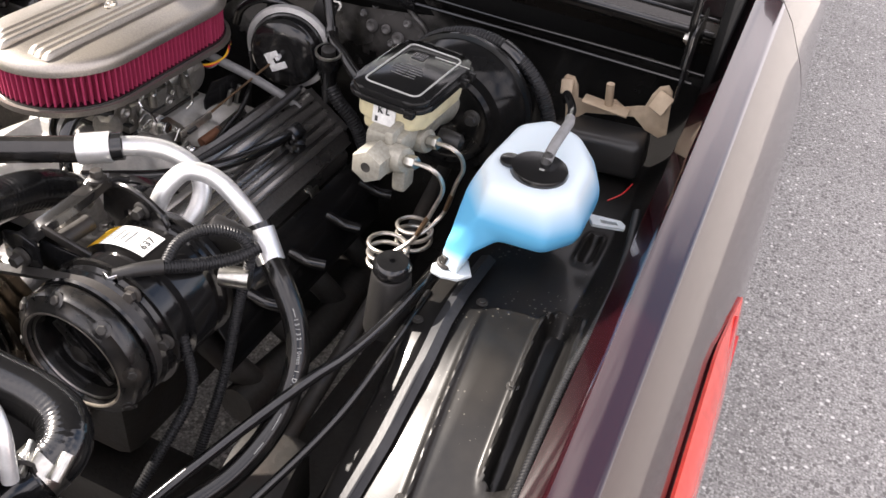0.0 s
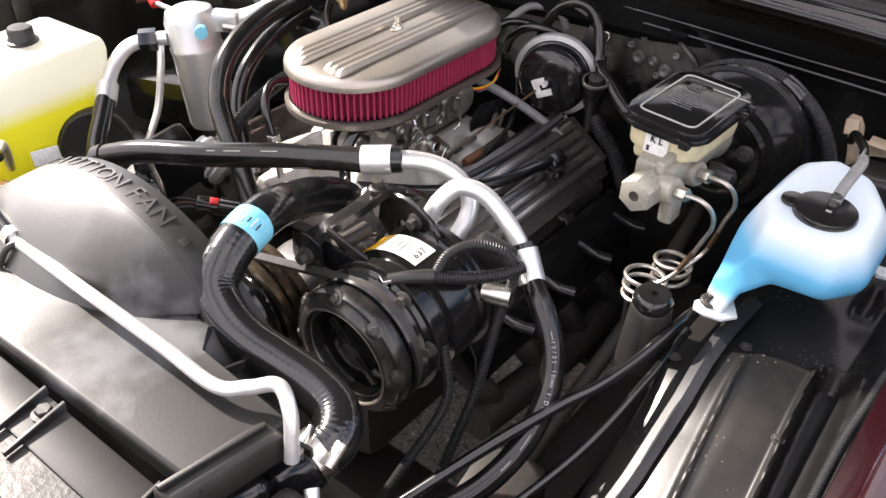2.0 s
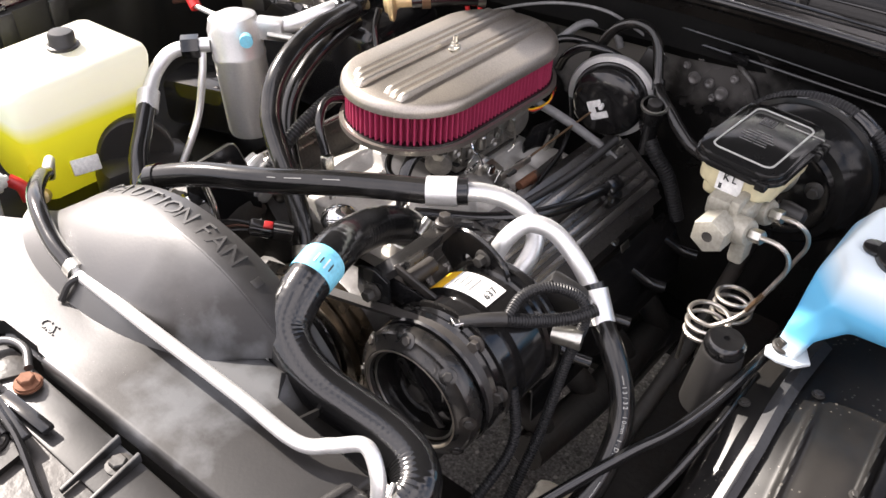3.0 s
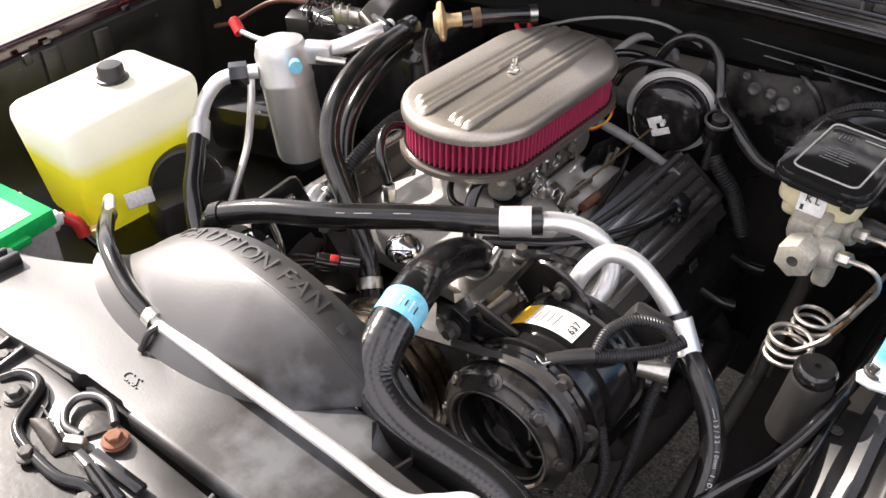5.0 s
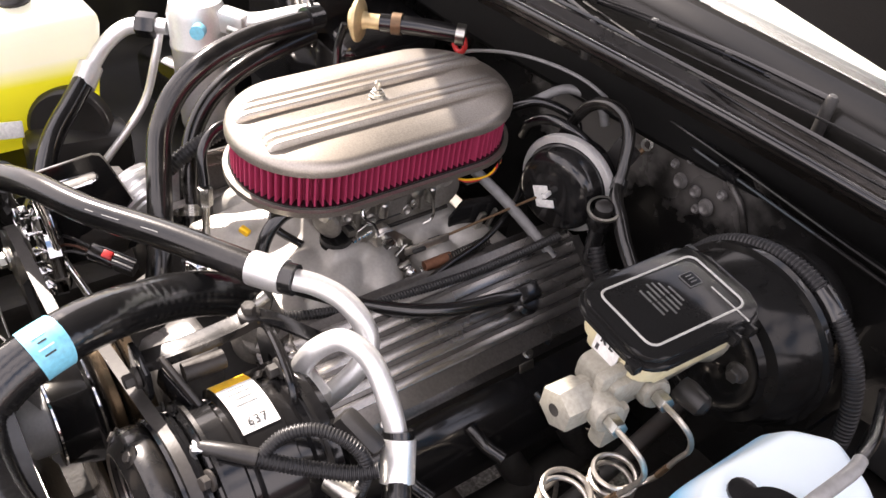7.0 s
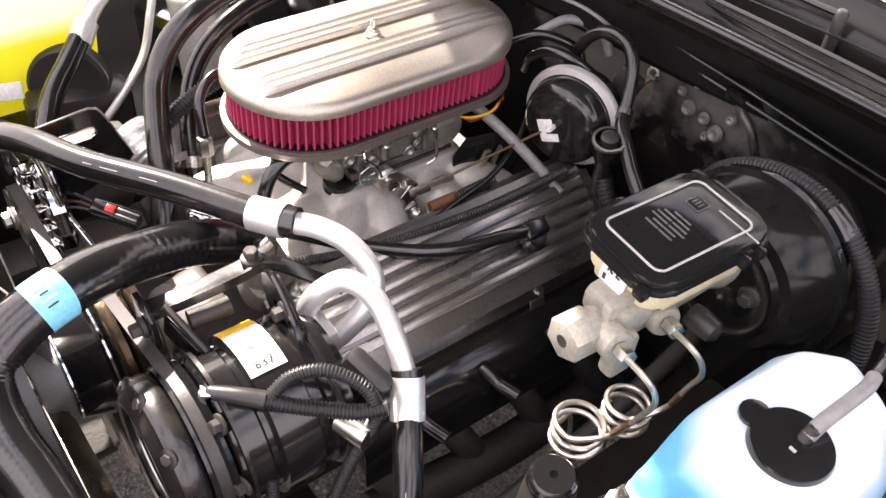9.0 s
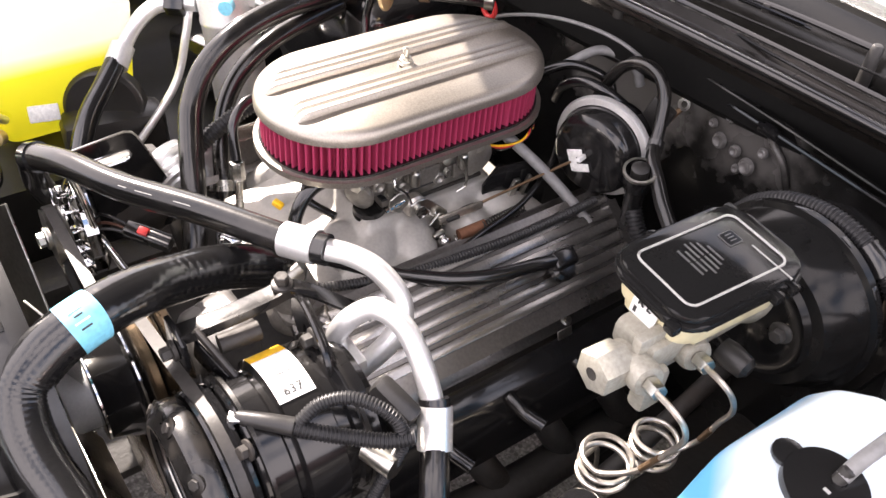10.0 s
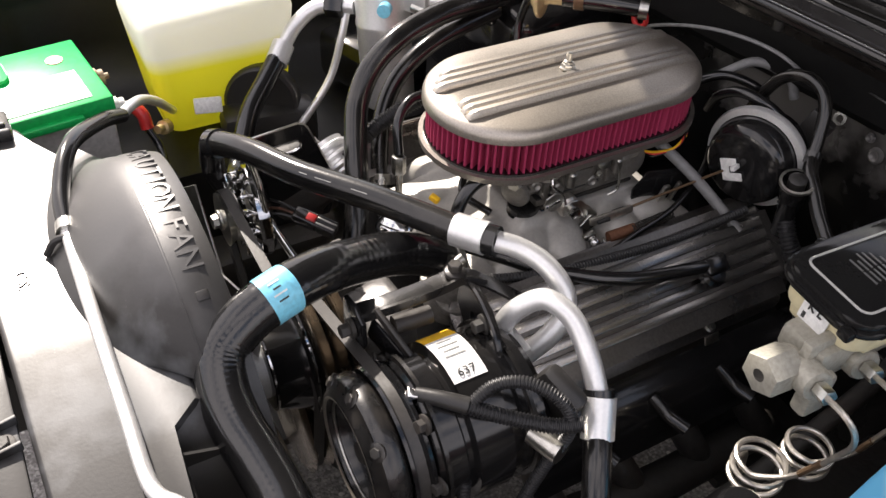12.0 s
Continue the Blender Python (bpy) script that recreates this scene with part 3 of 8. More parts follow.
def cowl_y(x):
    return float(np.polyval(COWL_Y, x))


def cowl_z(x):
    return float(np.polyval(COWL_Z, x)) + 0.006


# firewall with a stamped seam, cowl rails and the well under the windscreen
fw = tagged(new("firewall"), "black painted steel firewall with dimples and pale grey patches", "firewall", kind="structure")
fw.location = (0, 0.34, 0.3)
rows = []
for i in range(61):
    x = -0.78 + 1.56 * i / 60
    col = []
    for z, dy in ((0.25, 0.02), (0.55, 0.0), (0.70, -0.005), (0.80, 0.0), (0.86, 0.0), (0.90, -0.004), (0.925, -0.012), (0.94, -0.03), (0.945, -0.045)):
        d = 0.0
        for cx, cz, r, h in ((0.20, 0.83, 0.07, 0.012), (0.47, 0.80, 0.12, 0.02), (-0.1, 0.75, 0.1, 0.015), (-0.5, 0.8, 0.15, 0.02)):
            d += h * math.exp(-((x - cx) ** 2 + (z - cz) ** 2) / r ** 2)
        col.append((x, 0.368 + dy - d + 0.02 * x * x, z + 0.010 - 0.03 * x * x))
    rows.append(col)
part("panel", grid_bm(rows, 0.002), M_FIREWALL, fw)
part("seam", tube_bm([(x, 0.334 + 0.02 * x * x, 0.932 - 0.03 * x * x) for x in (-0.75, -0.4, -0.1, 0.1, 0.4, 0.75)], 0.0032, segs=8), M_GLOSS, fw)
part("bead", tube_bm([(0.286, 0.353, 0.915), (0.292, 0.356, 0.902), (0.312, 0.357, 0.885), (0.326, 0.358, 0.862), (0.334, 0.360, 0.840)], 0.0045, segs=10), M_FIREWALL, fw, "raised stamped bead")
# dimples take a paler grey for the light caught on their rims
for k, (x, z, r) in enumerate(((0.221, 0.864, 0.0085), (0.227, 0.901, 0.0045), (0.248, 0.864, 0.0065), (0.270, 0.853, 0.0090), (0.286, 0.884, 0.0055), (0.258, 0.842, 0.005), (0.205, 0.882, 0.005))):
    part("dimple", lathe_bm([(r * 1.35, -0.0035), (r * 1.05, 0.0012), (r * 0.8, 0.0016), (r * 0.45, -0.0004), (0.0, -0.0014)], (x, 0.3505, z), (0.05 * (k % 3) - 0.05, -1, 0.15), segs=18), M_MOTTLED, fw, "small stamped dimple, coloured pale for the light it catches")
part("clip", box_bm((0.030, 0.012, 0.014), pose(0.292, 0.336, 0.928, 12, 0, 0), 0.003), M_GLOSS, fw, "small black seam clip")

cowl = tagged(new("cowl"), "black painted cowl rail and well below the windscreen", "cowl", kind="structure")
cowl.location = (0, 0.3, 1.0)
prof = [(0.056, -0.030), (0.052, -0.012), (0.035, 0.0), (0.012, 0.004), (0.002, 0.012), (0.0, 0.022), (0.010, 0.028), (0.024, 0.020), (0.036, 0.018), (0.046, 0.026), (0.06, 0.022), (0.066, 0.0), (0.07, -0.05)]
well = [(0.066, -0.02), (0.07, -0.09), (0.10, -0.115), (0.17, -0.11), (0.215, -0.06), (0.226, -0.03)]
rows, deep = [], []
for i in range(9):
    # the passenger end curls back round the corner
    a = radians(90 - 90 * i / 8)
    x = -0.515 - 0.028 * math.sin(a)
    back = 0.028 * (1 - math.cos(a)) + (0.15 if i == 0 else 0.0)
    k = 1 - math.sin(a) * 0.96
    rows.append([(x + q * (1 - k) * 0.9, cowl_y(-0.515) + back + q * k, cowl_z(-0.515) - 0.028 + b) for q, b in prof])
for i in range(41):
    x = -0.51 + 1.27 * i / 40
    rows.append([(x, cowl_y(x) + a, cowl_z(x) - 0.028 + b) for a, b in prof])
for i in range(41):
    x = -0.62 + 1.38 * i / 40
    deep.append([(x, cowl_y(x) + a, cowl_z(x) - 0.028 + b) for a, b in well])
part("well", grid_bm(deep, -0.002), M_WELL, cowl, "matt black well")
part("rail", grid_bm(rows, -0.002), M_RAIL, cowl)
part("weatherstrip", tube_bm([(x, cowl_y(x) + 0.004, cowl_z(x) - 0.006) for x in [-0.51 + 0.079 * k for k in range(17)]], 0.006, segs=10, steps=3), M_RUBBER, cowl)
part("edge_trim", tube_bm([(x, cowl_y(x) + 0.053, cowl_z(x) - 0.0) for x in [-0.51 + 0.079 * k for k in range(17)]], 0.003, segs=8, steps=3), M_GLOSS, cowl)
part("bump_stop", lathe_bm([(0.011, 0), (0.011, 0.006), (0.016, 0.008), (0.016, 0.014), (0.012, 0.017), (0.0, 0.018)], (0.085, 0.330, 0.986), (0, 0, 1)), M_ALLOY, cowl, "round pale hood bumper")

for s in (-1, 1):
    part("side_wall", box_bm((0.012, 0.42, 0.30), pose(s * 0.772, 0.53, 0.91), 0.003), M_WELL, cowl)

ws = tagged(new("windscreen"), "raked glass windscreen reflecting the sky", "windscreen", kind="structure")
ws.location = (0, 0.5, 1.05)


def screen_foot(x):
    """Height of the gap below the windscreen across the car."""
    return 1.028 + 0.04 * x - 0.10 * x * x


rows = []
for i in range(21):
    x = -0.68 + 1.36 * i / 20
    rows.append([(x * (1 - 0.12 * s), 0.474 + 0.16 * x * x + 0.58 * s, screen_foot(x) + 0.006 + (0.44 + 0.05 * s) * s) for s in (0, 0.25, 0.5, 0.75, 1)])
glass = part("pane", grid_bm(rows, 0.005), M_GLASS, ws)
glass.visible_shadow = False
rows = [[(x * 1.02, 0.16 * x * x + a, screen_foot(x) + b) for a, b in ((0.412, -0.10), (0.420, -0.060), (0.424, -0.040), (0.429, -0.027), (0.436, -0.017), (0.445, -0.008), (0.454, -0.0015), (0.459, 0.001), (0.462, -0.001), (0.463, -0.010))] for x in [-0.7 + 0.07 * k for k in range(21)]]
part("lower_trim", grid_bm(rows, 0.003), M_SATIN, ws, "satin black lower windscreen panel")
# black strip stands for the dark gap between panel and glass
rows = [[(x * 1.01, 0.464 + 0.16 * x * x + a, screen_foot(x) + b) for a, b in ((0.0, -0.010), (0.004, -0.006), (0.009, -0.002), (0.012, 0.004))] for x in [-0.7 + 0.07 * k for k in range(21)]]
part("gap_strip", grid_bm(rows, 0.003), M_WELL, ws, "matt black strip drawn as the gap below the glass")
# added dashboard sheet, kept pale so the glass shows white like glare
cab = tagged(part("dashboard", grid_bm([[(x, 0.50 + 0.16 * x * x, screen_foot(x) + 0.004), (x, 0.64 + 0.15 * x * x, 1.115), (x, 0.79, 1.215), (x, 0.95, 1.25), (x, 1.0, 1.1)] for x in [-0.62 + 0.124 * k for k in range(11)]], 0.01), M_DASH), "dashboard top in an added pale colour for the windscreen's white glare", "dashboard", kind="structure")
tagged(part("cabin_back", box_bm((1.5, 0.05, 1.0), pose(0, 2.2, 1.0), 0.01), M_PLASTIC), "dark cabin interior behind the windscreen", "cabin", kind="structure")
# unseen roof, cabin sides and rear body, added to keep sun off the ground
tagged(part("roof", box_bm((1.3, 2.9, 0.04), pose(0, 2.55, 1.50), 0.015), M_MAROON), "unseen maroon car roof added to shade the ground", "roof", kind="structure")
for s in (-1, 1):
    tagged(part("cabin_side", grid_bm([[(s * 0.78, y, 0.95), (s * 0.72, y + 0.1, 1.25), (s * 0.64, y + 0.2, 1.49)] for y in (0.72, 1.6, 2.5, 3.4, 4.3)], 0.02), M_LID), "unseen opaque cabin sides added to shade the ground", "cabin side", kind="structure")
tagged(part("car_rear", box_bm((1.62, 2.4, 0.70), pose(0, 3.2, 0.60), 0.08, segs=3), M_MAROON), "unseen maroon rear body added to shade the ground", "car body", kind="structure")


def wiper(root, tip, lift):
    th = thing("windscreen_wiper", root, "thin black windscreen wiper resting in the cowl well", "wiper", "windscreen wipers")
    a, b = Vector(root), Vector(tip)
    d = (b - a).normalized()
    side = d.cross(Vector((0, 0, 1))).normalized()
    part("arm", tube_bm([a, a.lerp(b, 0.3) + Vector((0, 0, lift)), a.lerp(b, 0.62) + Vector((0, 0, lift))], (0.0045, 0.0025), segs=8), M_GLOSS, th)
    for k in (-1, 1):
        part("blade_rail", tube_bm([a.lerp(b, 0.22) + side * 0.004 * k, a.lerp(b, 0.6) + side * 0.005 * k + Vector((0, 0, 0.006)), b + side * 0.003 * k], 0.0016, segs=6), M_GLOSS, th)
    part("blade", tube_bm([a.lerp(b, 0.2) - Vector((0, 0, 0.004)), a.lerp(b, 0.6) + Vector((0, 0, 0.001)), b - Vector((0, 0, 0.004))], 0.0024, segs=6), M_RUBBER, th)
    for s in (0.35, 0.62, 0.85):
        part("claw", box_bm((0.010, 0.010, 0.012), Matrix.Translation(a.lerp(b, s) + Vector((0, 0, 0.002))) @ Matrix.Rotation(math.atan2(d.y, d.x), 4, "Z"), 0.002), M_PLASTIC, th)
    part("pivot", lathe_bm([(0.008, -0.05), (0.008, 0.002), (0.005, 0.006), (0.0, 0.007)], root), M_PLASTIC, th)
    return th


wiper((0.066, 0.285, 1.035), (-0.435, 0.352, 1.042), 0.006)
wiper((0.33, 0.43, 1.03), (-0.03, 0.305, 1.042), 0.006)
nz = thing("washer_nozzle_line", (0.3, 0.38, 1.03), "thin black washer tubes lying across the cowl well", "washer tube")
part("tube", tube_bm([(0.6, 0.40, 1.0), (0.45, 0.34, 1.02), (0.25, 0.31, 1.03), (0.0, 0.33, 1.025)], 0.002, segs=6), M_RUBBER, nz)
part("tube", tube_bm([(0.55, 0.42, 1.02), (0.36, 0.37, 1.035), (0.1, 0.33, 1.03)], 0.0018, segs=6), M_RUBBER, nz)

# raised hood
hood = thing("hood", (0, 0.28, 1.165), "raised maroon hood with a black underside", "car hood")
tilt = radians(61)
fy, fz = -math.cos(tilt), math.sin(tilt)
rows = []
for i in range(13):
    d = 1.12 * i / 12
    rows.append([(x, 0.29 + 0.06 * (x * x) + fy * d, 1.176 + 0.03 * x - 0.35 * x * x / (1 + 3 * x * x) + fz * d) for x in [-0.72 + 0.12 * k for k in range(13)]])
part("skin", grid_bm([[(x, y + 0.02, z + 0.016) for x, y, z in r] for r in rows], 0.002), M_MAROON, hood)
part("liner", grid_bm(rows, 0.01), M_PLASTIC, hood, "black ribbed underside")
for x in (-0.4, 0.0, 0.4):
    part("rib", tube_bm([(x, 0.262 + fy * 0.16, 1.15 + fz * 0.16), (x * 0.8, 0.25 + fy * 1.05, 1.16 + fz * 1.05)], 0.02, segs=8), M_PLASTIC, hood)
for s, x in ((1, 0.735), (-1, -0.765)):
    hg = part("hinge", box_bm((0.006, 0.028, 0.30), pose(x, 0.33, 1.10, -8, 0, 0), 0.003), M_GLOSS, hood, "black steel hinge arm")
    part("link", box_bm((0.006, 0.02, 0.24), pose(x - 0.012 * s, 0.38, 1.08, 10, 0, 0), 0.003), M_GLOSS, hg)
    part("plate", box_bm((0.005, 0.12, 0.10), pose(x + 0.006 * s, 0.33, 0.965), 0.004), M_GLOSS, hg)
    part("bolt", bolt_bm((x - 0.004 * s, 0.32, 0.99), (-s, 0, 0)), M_STEEL, hg)


def apron_z(x, y):
    """Height of the driver-side inner fender: flat at the rear, falling in a dome to the front."""
    v = 0.022 * math.log(1 + math.exp((-0.15 - y) / 0.022))
    return 0.776 - 0.26 * v - 0.55 * v * v - 1.15 * max(0, 0.66 - x) ** 1.5 * (0.35 + 0.65 * min(1, v / 0.08)) + 2.6 * max(0, x - 0.725) ** 1.25


def apron_stamp(x, y):
    """Stamped relief: a long and a short slot with raised lips, and a thin lengthwise ridge."""
    def slot(cx, lean, y0, y1, half):
        yy = min(y1, max(y0, y))
        d = math.hypot(x - cx + lean * (yy - y1), y - yy)
        return -0.016 / (1 + math.exp((d - half) / 0.0011)) + 0.0055 * math.exp(-((d - half - 0.006) / 0.0036) ** 2)
    cx = 0.622 + 0.085 * max(0.0, -0.08 - y)
    gate = 1 / (1 + math.exp((y + 0.13) / 0.012))
    ridge = 0.0065 * math.exp(-((x - cx) / 0.0048) ** 2) * gate
    edge = 0.003 / (1 + math.exp(-(x - 0.752) / 0.0015))
    return 1.4 * slot(0.720, 0.062, -0.292, -0.102, 0.0175) + 0.6 * slot(0.706, 0.0, 0.045, 0.095, 0.006) + ridge + edge


ap = tagged(new("inner_fender"), "glossy black stamped inner fender with dusty streaks and raised ridges", "inner fender", kind="structure")
ap.location = (0.65, -0.1, 0.7)
rows = []
for i in range(150):
    y = -0.72 + 1.04 * i / 149
    drop = apron_z(0.552, y)
    row = [(0.48, y, 0.12), (0.50, y, 0.42), (0.525, y, drop - 0.13), (0.536, y, drop - 0.05), (0.545, y, drop - 0.012)]
    for k in range(112):
        x = 0.552 + 0.222 * k / 111
        z = apron_z(x, y)
        z += apron_stamp(x, y)
        row.append((x, y, z))
    rows.append(row)
part("panel", grid_bm(rows, 0.0015), M_APRON, ap)
for x, y in ((0.557, -0.148), (0.62, -0.099), (0.70, -0.2), (0.64, -0.35), (0.585, -0.24)):
    part("bolt", bolt_bm((x, y, apron_z(x, y) + 0.002), (0, 0, 1), 0.005, 0.003), M_IRON, ap)
app = tagged(new("inner_fender"), "black stamped inner fender behind battery and coolant tank", "inner fender", kind="structure")
app.location = (-0.7, -0.1, 0.7)
rows = []
for i in range(80):
    y = -0.80 + 1.15 * i / 79
    top = passenger_z(y) - 0.026
    row = [(-0.48, y, 0.12), (-0.50, y, 0.58), (-0.56, y, 0.60), (-0.66, y, 0.61), (-0.745, y, 0.62), (-0.77, y, 0.64)]
    for k in range(14):
        u = k / 13
        x, z = -0.785, 0.66 + (top - 0.66) * u
        for cy, half in ((-0.47, 0.115), (-0.085, 0.065), (0.155, 0.115)):
            inside = min(1, max(0, (half - abs(y - cy)) / 0.015)) * min(1, max(0, (0.40 - abs(u - 0.45)) / 0.06))
            x -= 0.010 * inside
        row.append((x, y, z))
    row.append((-0.80, y, top + 0.002))
    rows.append(row)
part("panel", grid_bm(rows, -0.0015), M_PRIMER, app)
for y in (-0.266, -0.166):
    part("stiffener", box_bm((0.010, 0.034, 0.075), pose(-0.781, y, 0.830, 0, 0, 0), 0.004), M_PRIMER, app)
# black discs laid on the panel, their colour standing for the dark of holes
for y, z, r in ((-0.405, 0.845, 0.005), (-0.325, 0.848, 0.003), (-0.300, 0.850, 0.003), (-0.045, 0.852, 0.0035)):
    part("hole", lathe_bm([(r, -0.001), (r, 0.0006), (0.0, 0.0006)], (-0.7850, y, z), (1, 0, 0), segs=14), M_INKSHADE, app, "small black disc drawn as a hole")
for y, z in ((-0.308, 0.862), (0.092, 0.835), (0.019, 0.884)):
    part("clip", box_bm((0.005, 0.014, 0.020), pose(-0.7800, y, z, 8, 0, 0), 0.0015), M_BRASS if z < 0.85 else M_PRIMER, app, "small folded clip")
hp = thing("hood_bumper_post", (-0.785, 0.18, 0.87), "black rubber hood bumper on a steel stem beside the fender", "bumper")
part("stem", box_bm((0.010, 0.016, 0.075), pose(-0.782, 0.180, 0.905), 0.003), M_GLOSS, hp)
part("bracket", box_bm((0.022, 0.040, 0.022), pose(-0.780, 0.165, 0.945, 0, 0, 8), 0.004), M_PLASTIC, hp)
part("rubber_block", lathe_bm([(0.018, 0.0), (0.028, 0.006), (0.030, 0.016), (0.030, 0.038), (0.024, 0.046), (0.0, 0.048)], (-0.78, 0.183, 0.953), (0, 0, 1), segs=24), M_RUBBER, hp)

# radiator support and the floor of the bay
rs = tagged(new("radiator_support"), "black painted radiator support panel across the front", "radiator support", kind="structure")
rs.location = (0, -0.72, 0.85)
SQUARE = [(-0.105, -0.793), (-0.062, -0.786), (-0.068, -0.748), (-0.112, -0.748)]
part("top_panel", plate_bm([(-0.65, -0.82), (0.65, -0.82), (0.65, -0.69), (-0.65, -0.69)], [SQUARE], 0.862, 0.872, Matrix.Identity(4)), M_DUSTY, rs)
part("front_lip", box_bm((1.30, 0.012, 0.12), pose(0, -0.82, 0.82), 0.004), M_GLOSS, rs)
part("crossmember", box_bm((1.2, 0.06, 0.5), pose(0, -0.80, 0.5), 0.01), M_GLOSS, rs)
part("crossmember", box_bm((0.9, 0.12, 0.10), pose(0, -0.25, 0.30), 0.02), M_IRON, rs, "engine cross member")
for s in (-1, 1):
    part("frame_rail", box_bm((0.09, 1.3, 0.12), pose(s * 0.43, -0.1, 0.40), 0.015), M_IRON, rs, "dark frame rail")
# plain dark sheets added to hide bright ground below the engine
part("gap_sheet", box_bm((0.55, 0.6, 0.02), pose(-0.35, -0.35, 0.34), 0.005), M_IRON, rs, "dark sheet added to close a gap below the engine")
part("gap_sheet", box_bm((0.26, 0.28, 0.02), pose(0.18, 0.31, 0.35), 0.005), M_IRON, rs, "dark sheet added to close a gap below the engine")
part("steering_box", box_bm((0.10, 0.14, 0.12), pose(0.42, -0.30, 0.50, 0, 0, 10), 0.02), M_IRON, rs, "black steering gear box")
part("steering_shaft", tube_bm([(0.42, -0.24, 0.54), (0.42, 0.05, 0.62), (0.40, 0.34, 0.70)], 0.012), M_IRON, rs)


# ---- air cleaner ----
def stadium(hw, hl, n=20):
    """Half-round ends, long axis along y."""
    out = []
    for cy, a0 in ((hl - hw, 0), (-(hl - hw), 180)):
        for k in range(n + 1):
            a = radians(a0 + 180 * k / n)
            out.append((hw * math.cos(a), cy + hw * math.sin(a)))
    return out


AC = Matrix.Translation((0.0, 0.004, 0.0)) @ pose(0, 0, 0.9, -0.5, 0, 0)
cleaner = thing("air_cleaner", (0, 0, 0.88), "finned aluminium oval air cleaner with a red pleated filter", "air cleaner")
HW, HL = 0.099, 0.190
part("base_plate", prism_bm(stadium(HW + 0.003, HL + 0.003), -0.0135, -0.0060, AC, 0.0028, segs=4), M_CLEANER, cleaner)
part("base_dish", prism_bm(stadium(HW - 0.035, HL - 0.035), -0.018, -0.010, AC, 0.004, segs=2), M_CLEANER, cleaner)
bm = bmesh.new()
loops = [(1.0, 0.040), (1.0, 0.046), (0.985, 0.052), (0.95, 0.056), (0.90, 0.0580), (0.6, 0.0595), (0.2, 0.060)]
rings = []
for s, z in loops:
    rings.append([bm.verts.new(AC @ Vector((x, y, z))) for x, y in stadium(max(0.004, HW - (1 - s) * HW), HL - (1 - s) * HW)])
for a, b in zip(rings, rings[1:]):
    for k in range(len(a)):
        bm.faces.new((a[k], a[(k + 1) % len(a)], b[(k + 1) % len(b)], b[k]))
bm.faces.new(rings[-1])
bm.faces.new(rings[0][::-1])
lid = part("lid", bm, M_CLEANER, cleaner)
for g in (-0.036, 0.030):
    for k in (-1, 0, 1):
        x = g + k * 0.0125
        hl = HL - 0.012 - (HW - math.sqrt(HW * HW - x * x)) - 0.006 * (1 - k)
        bm = bmesh.new()
        sec = [(-0.0052, 0.0), (-0.0040, 0.0072), (-0.0028, 0.0085), (0.0028, 0.0085), (0.0040, 0.0072), (0.0052, 0.0)]
        rows = []
        for t, hgt in ((-1.0, 0.0), (-0.985, 0.45), (-0.96, 0.8), (-0.92, 1.0), (0, 1.0), (0.92, 1.0), (0.96, 0.8), (0.985, 0.45), (1.0, 0.0)):
            rows.append([bm.verts.new(AC @ Vector((x + sx, t * hl, 0.0585 + sz * hgt))) for sx, sz in sec])
        for a, b in zip(rows, rows[1:]):
            for q in range(5):
                bm.faces.new((a[q], a[q + 1], b[q + 1], b[q]))
        part("fin", bm, M_CLEANER, lid)
bm = bmesh.new()
add_lathe(bm, [(0.010, 0), (0.010, 0.0015), (0.006, 0.002), (0.006, 0.009), (0.0035, 0.010), (0.0035, 0.02), (0.0, 0.021)], AC @ Matrix.Translation((0, 0, 0.062)), segs=12)
add_prism(bm, ngon(0.0085), 0.0615, 0.068, AC, 0.001)
part("stud_nut", bm, M_STEEL, cleaner, "bright nut and stud")
# pleats round the filter
base = stadium(HW - 0.012, HL - 0.012, 40)
pts = [Vector((x, y, 0)) for x, y in base]
pts.append(pts[0])
ring = resample(pts, 0.0021)[:-1]
n = len(ring) - len(ring) % 4
bm = bmesh.new()
lo, hi = [], []
for i in range(n):
    q = ring[i]
    nxt, prv = ring[(i + 1) % len(ring)], ring[i - 1]
    nor = (nxt - prv).cross(Vector((0, 0, 1))).normalized()
    d = (0.0062, 0.0062, -0.0052, -0.0052)[i % 4]
    lo.append(bm.verts.new(AC @ (q + nor * d + Vector((0, 0, -0.008)))))
    hi.append(bm.verts.new(AC @ (q + nor * d + Vector((0, 0, 0.0415)))))
for i in range(n):
    bm.faces.new((lo[i], lo[(i + 1) % n], hi[(i + 1) % n], hi[i]))
filt = part("filter", bm, M_FILTER, cleaner, "red pleated cotton filter", angle=20)
part("filter_band", prism_bm(stadium(HW - 0.003, HL - 0.003), -0.0065, -0.003, AC, 0.0012), M_RUBBER, cleaner)
part("filter_band", prism_bm(stadium(HW - 0.003, HL - 0.003), 0.0385, 0.0415, AC, 0.0012), M_RUBBER, cleaner)

# ---- engine ----
eng = thing("engine_block", (0, 0, 0.45), "dark cast iron V8 engine block", "engine")
part("block", box_bm((0.36, 0.5, 0.26), pose(0, -0.03, 0.52), 0.03), M_IRON, eng)
part("head", box_bm((0.17, 0.46, 0.11), pose(0.19, -0.01, 0.665, 0, 40, 0), 0.012), M_IRON, eng)
part("head", box_bm((0.17, 0.46, 0.11), pose(-0.19, -0.01, 0.665, 0, -40, 0), 0.012), M_IRON, eng)
for i in range(4):
    y = -0.17 + 0.11 * i
    part("exhaust_port", tube_bm([(0.25, y, 0.59), (0.30, y, 0.56), (0.32, y + 0.03, 0.50)], 0.020), M_IRON, eng)
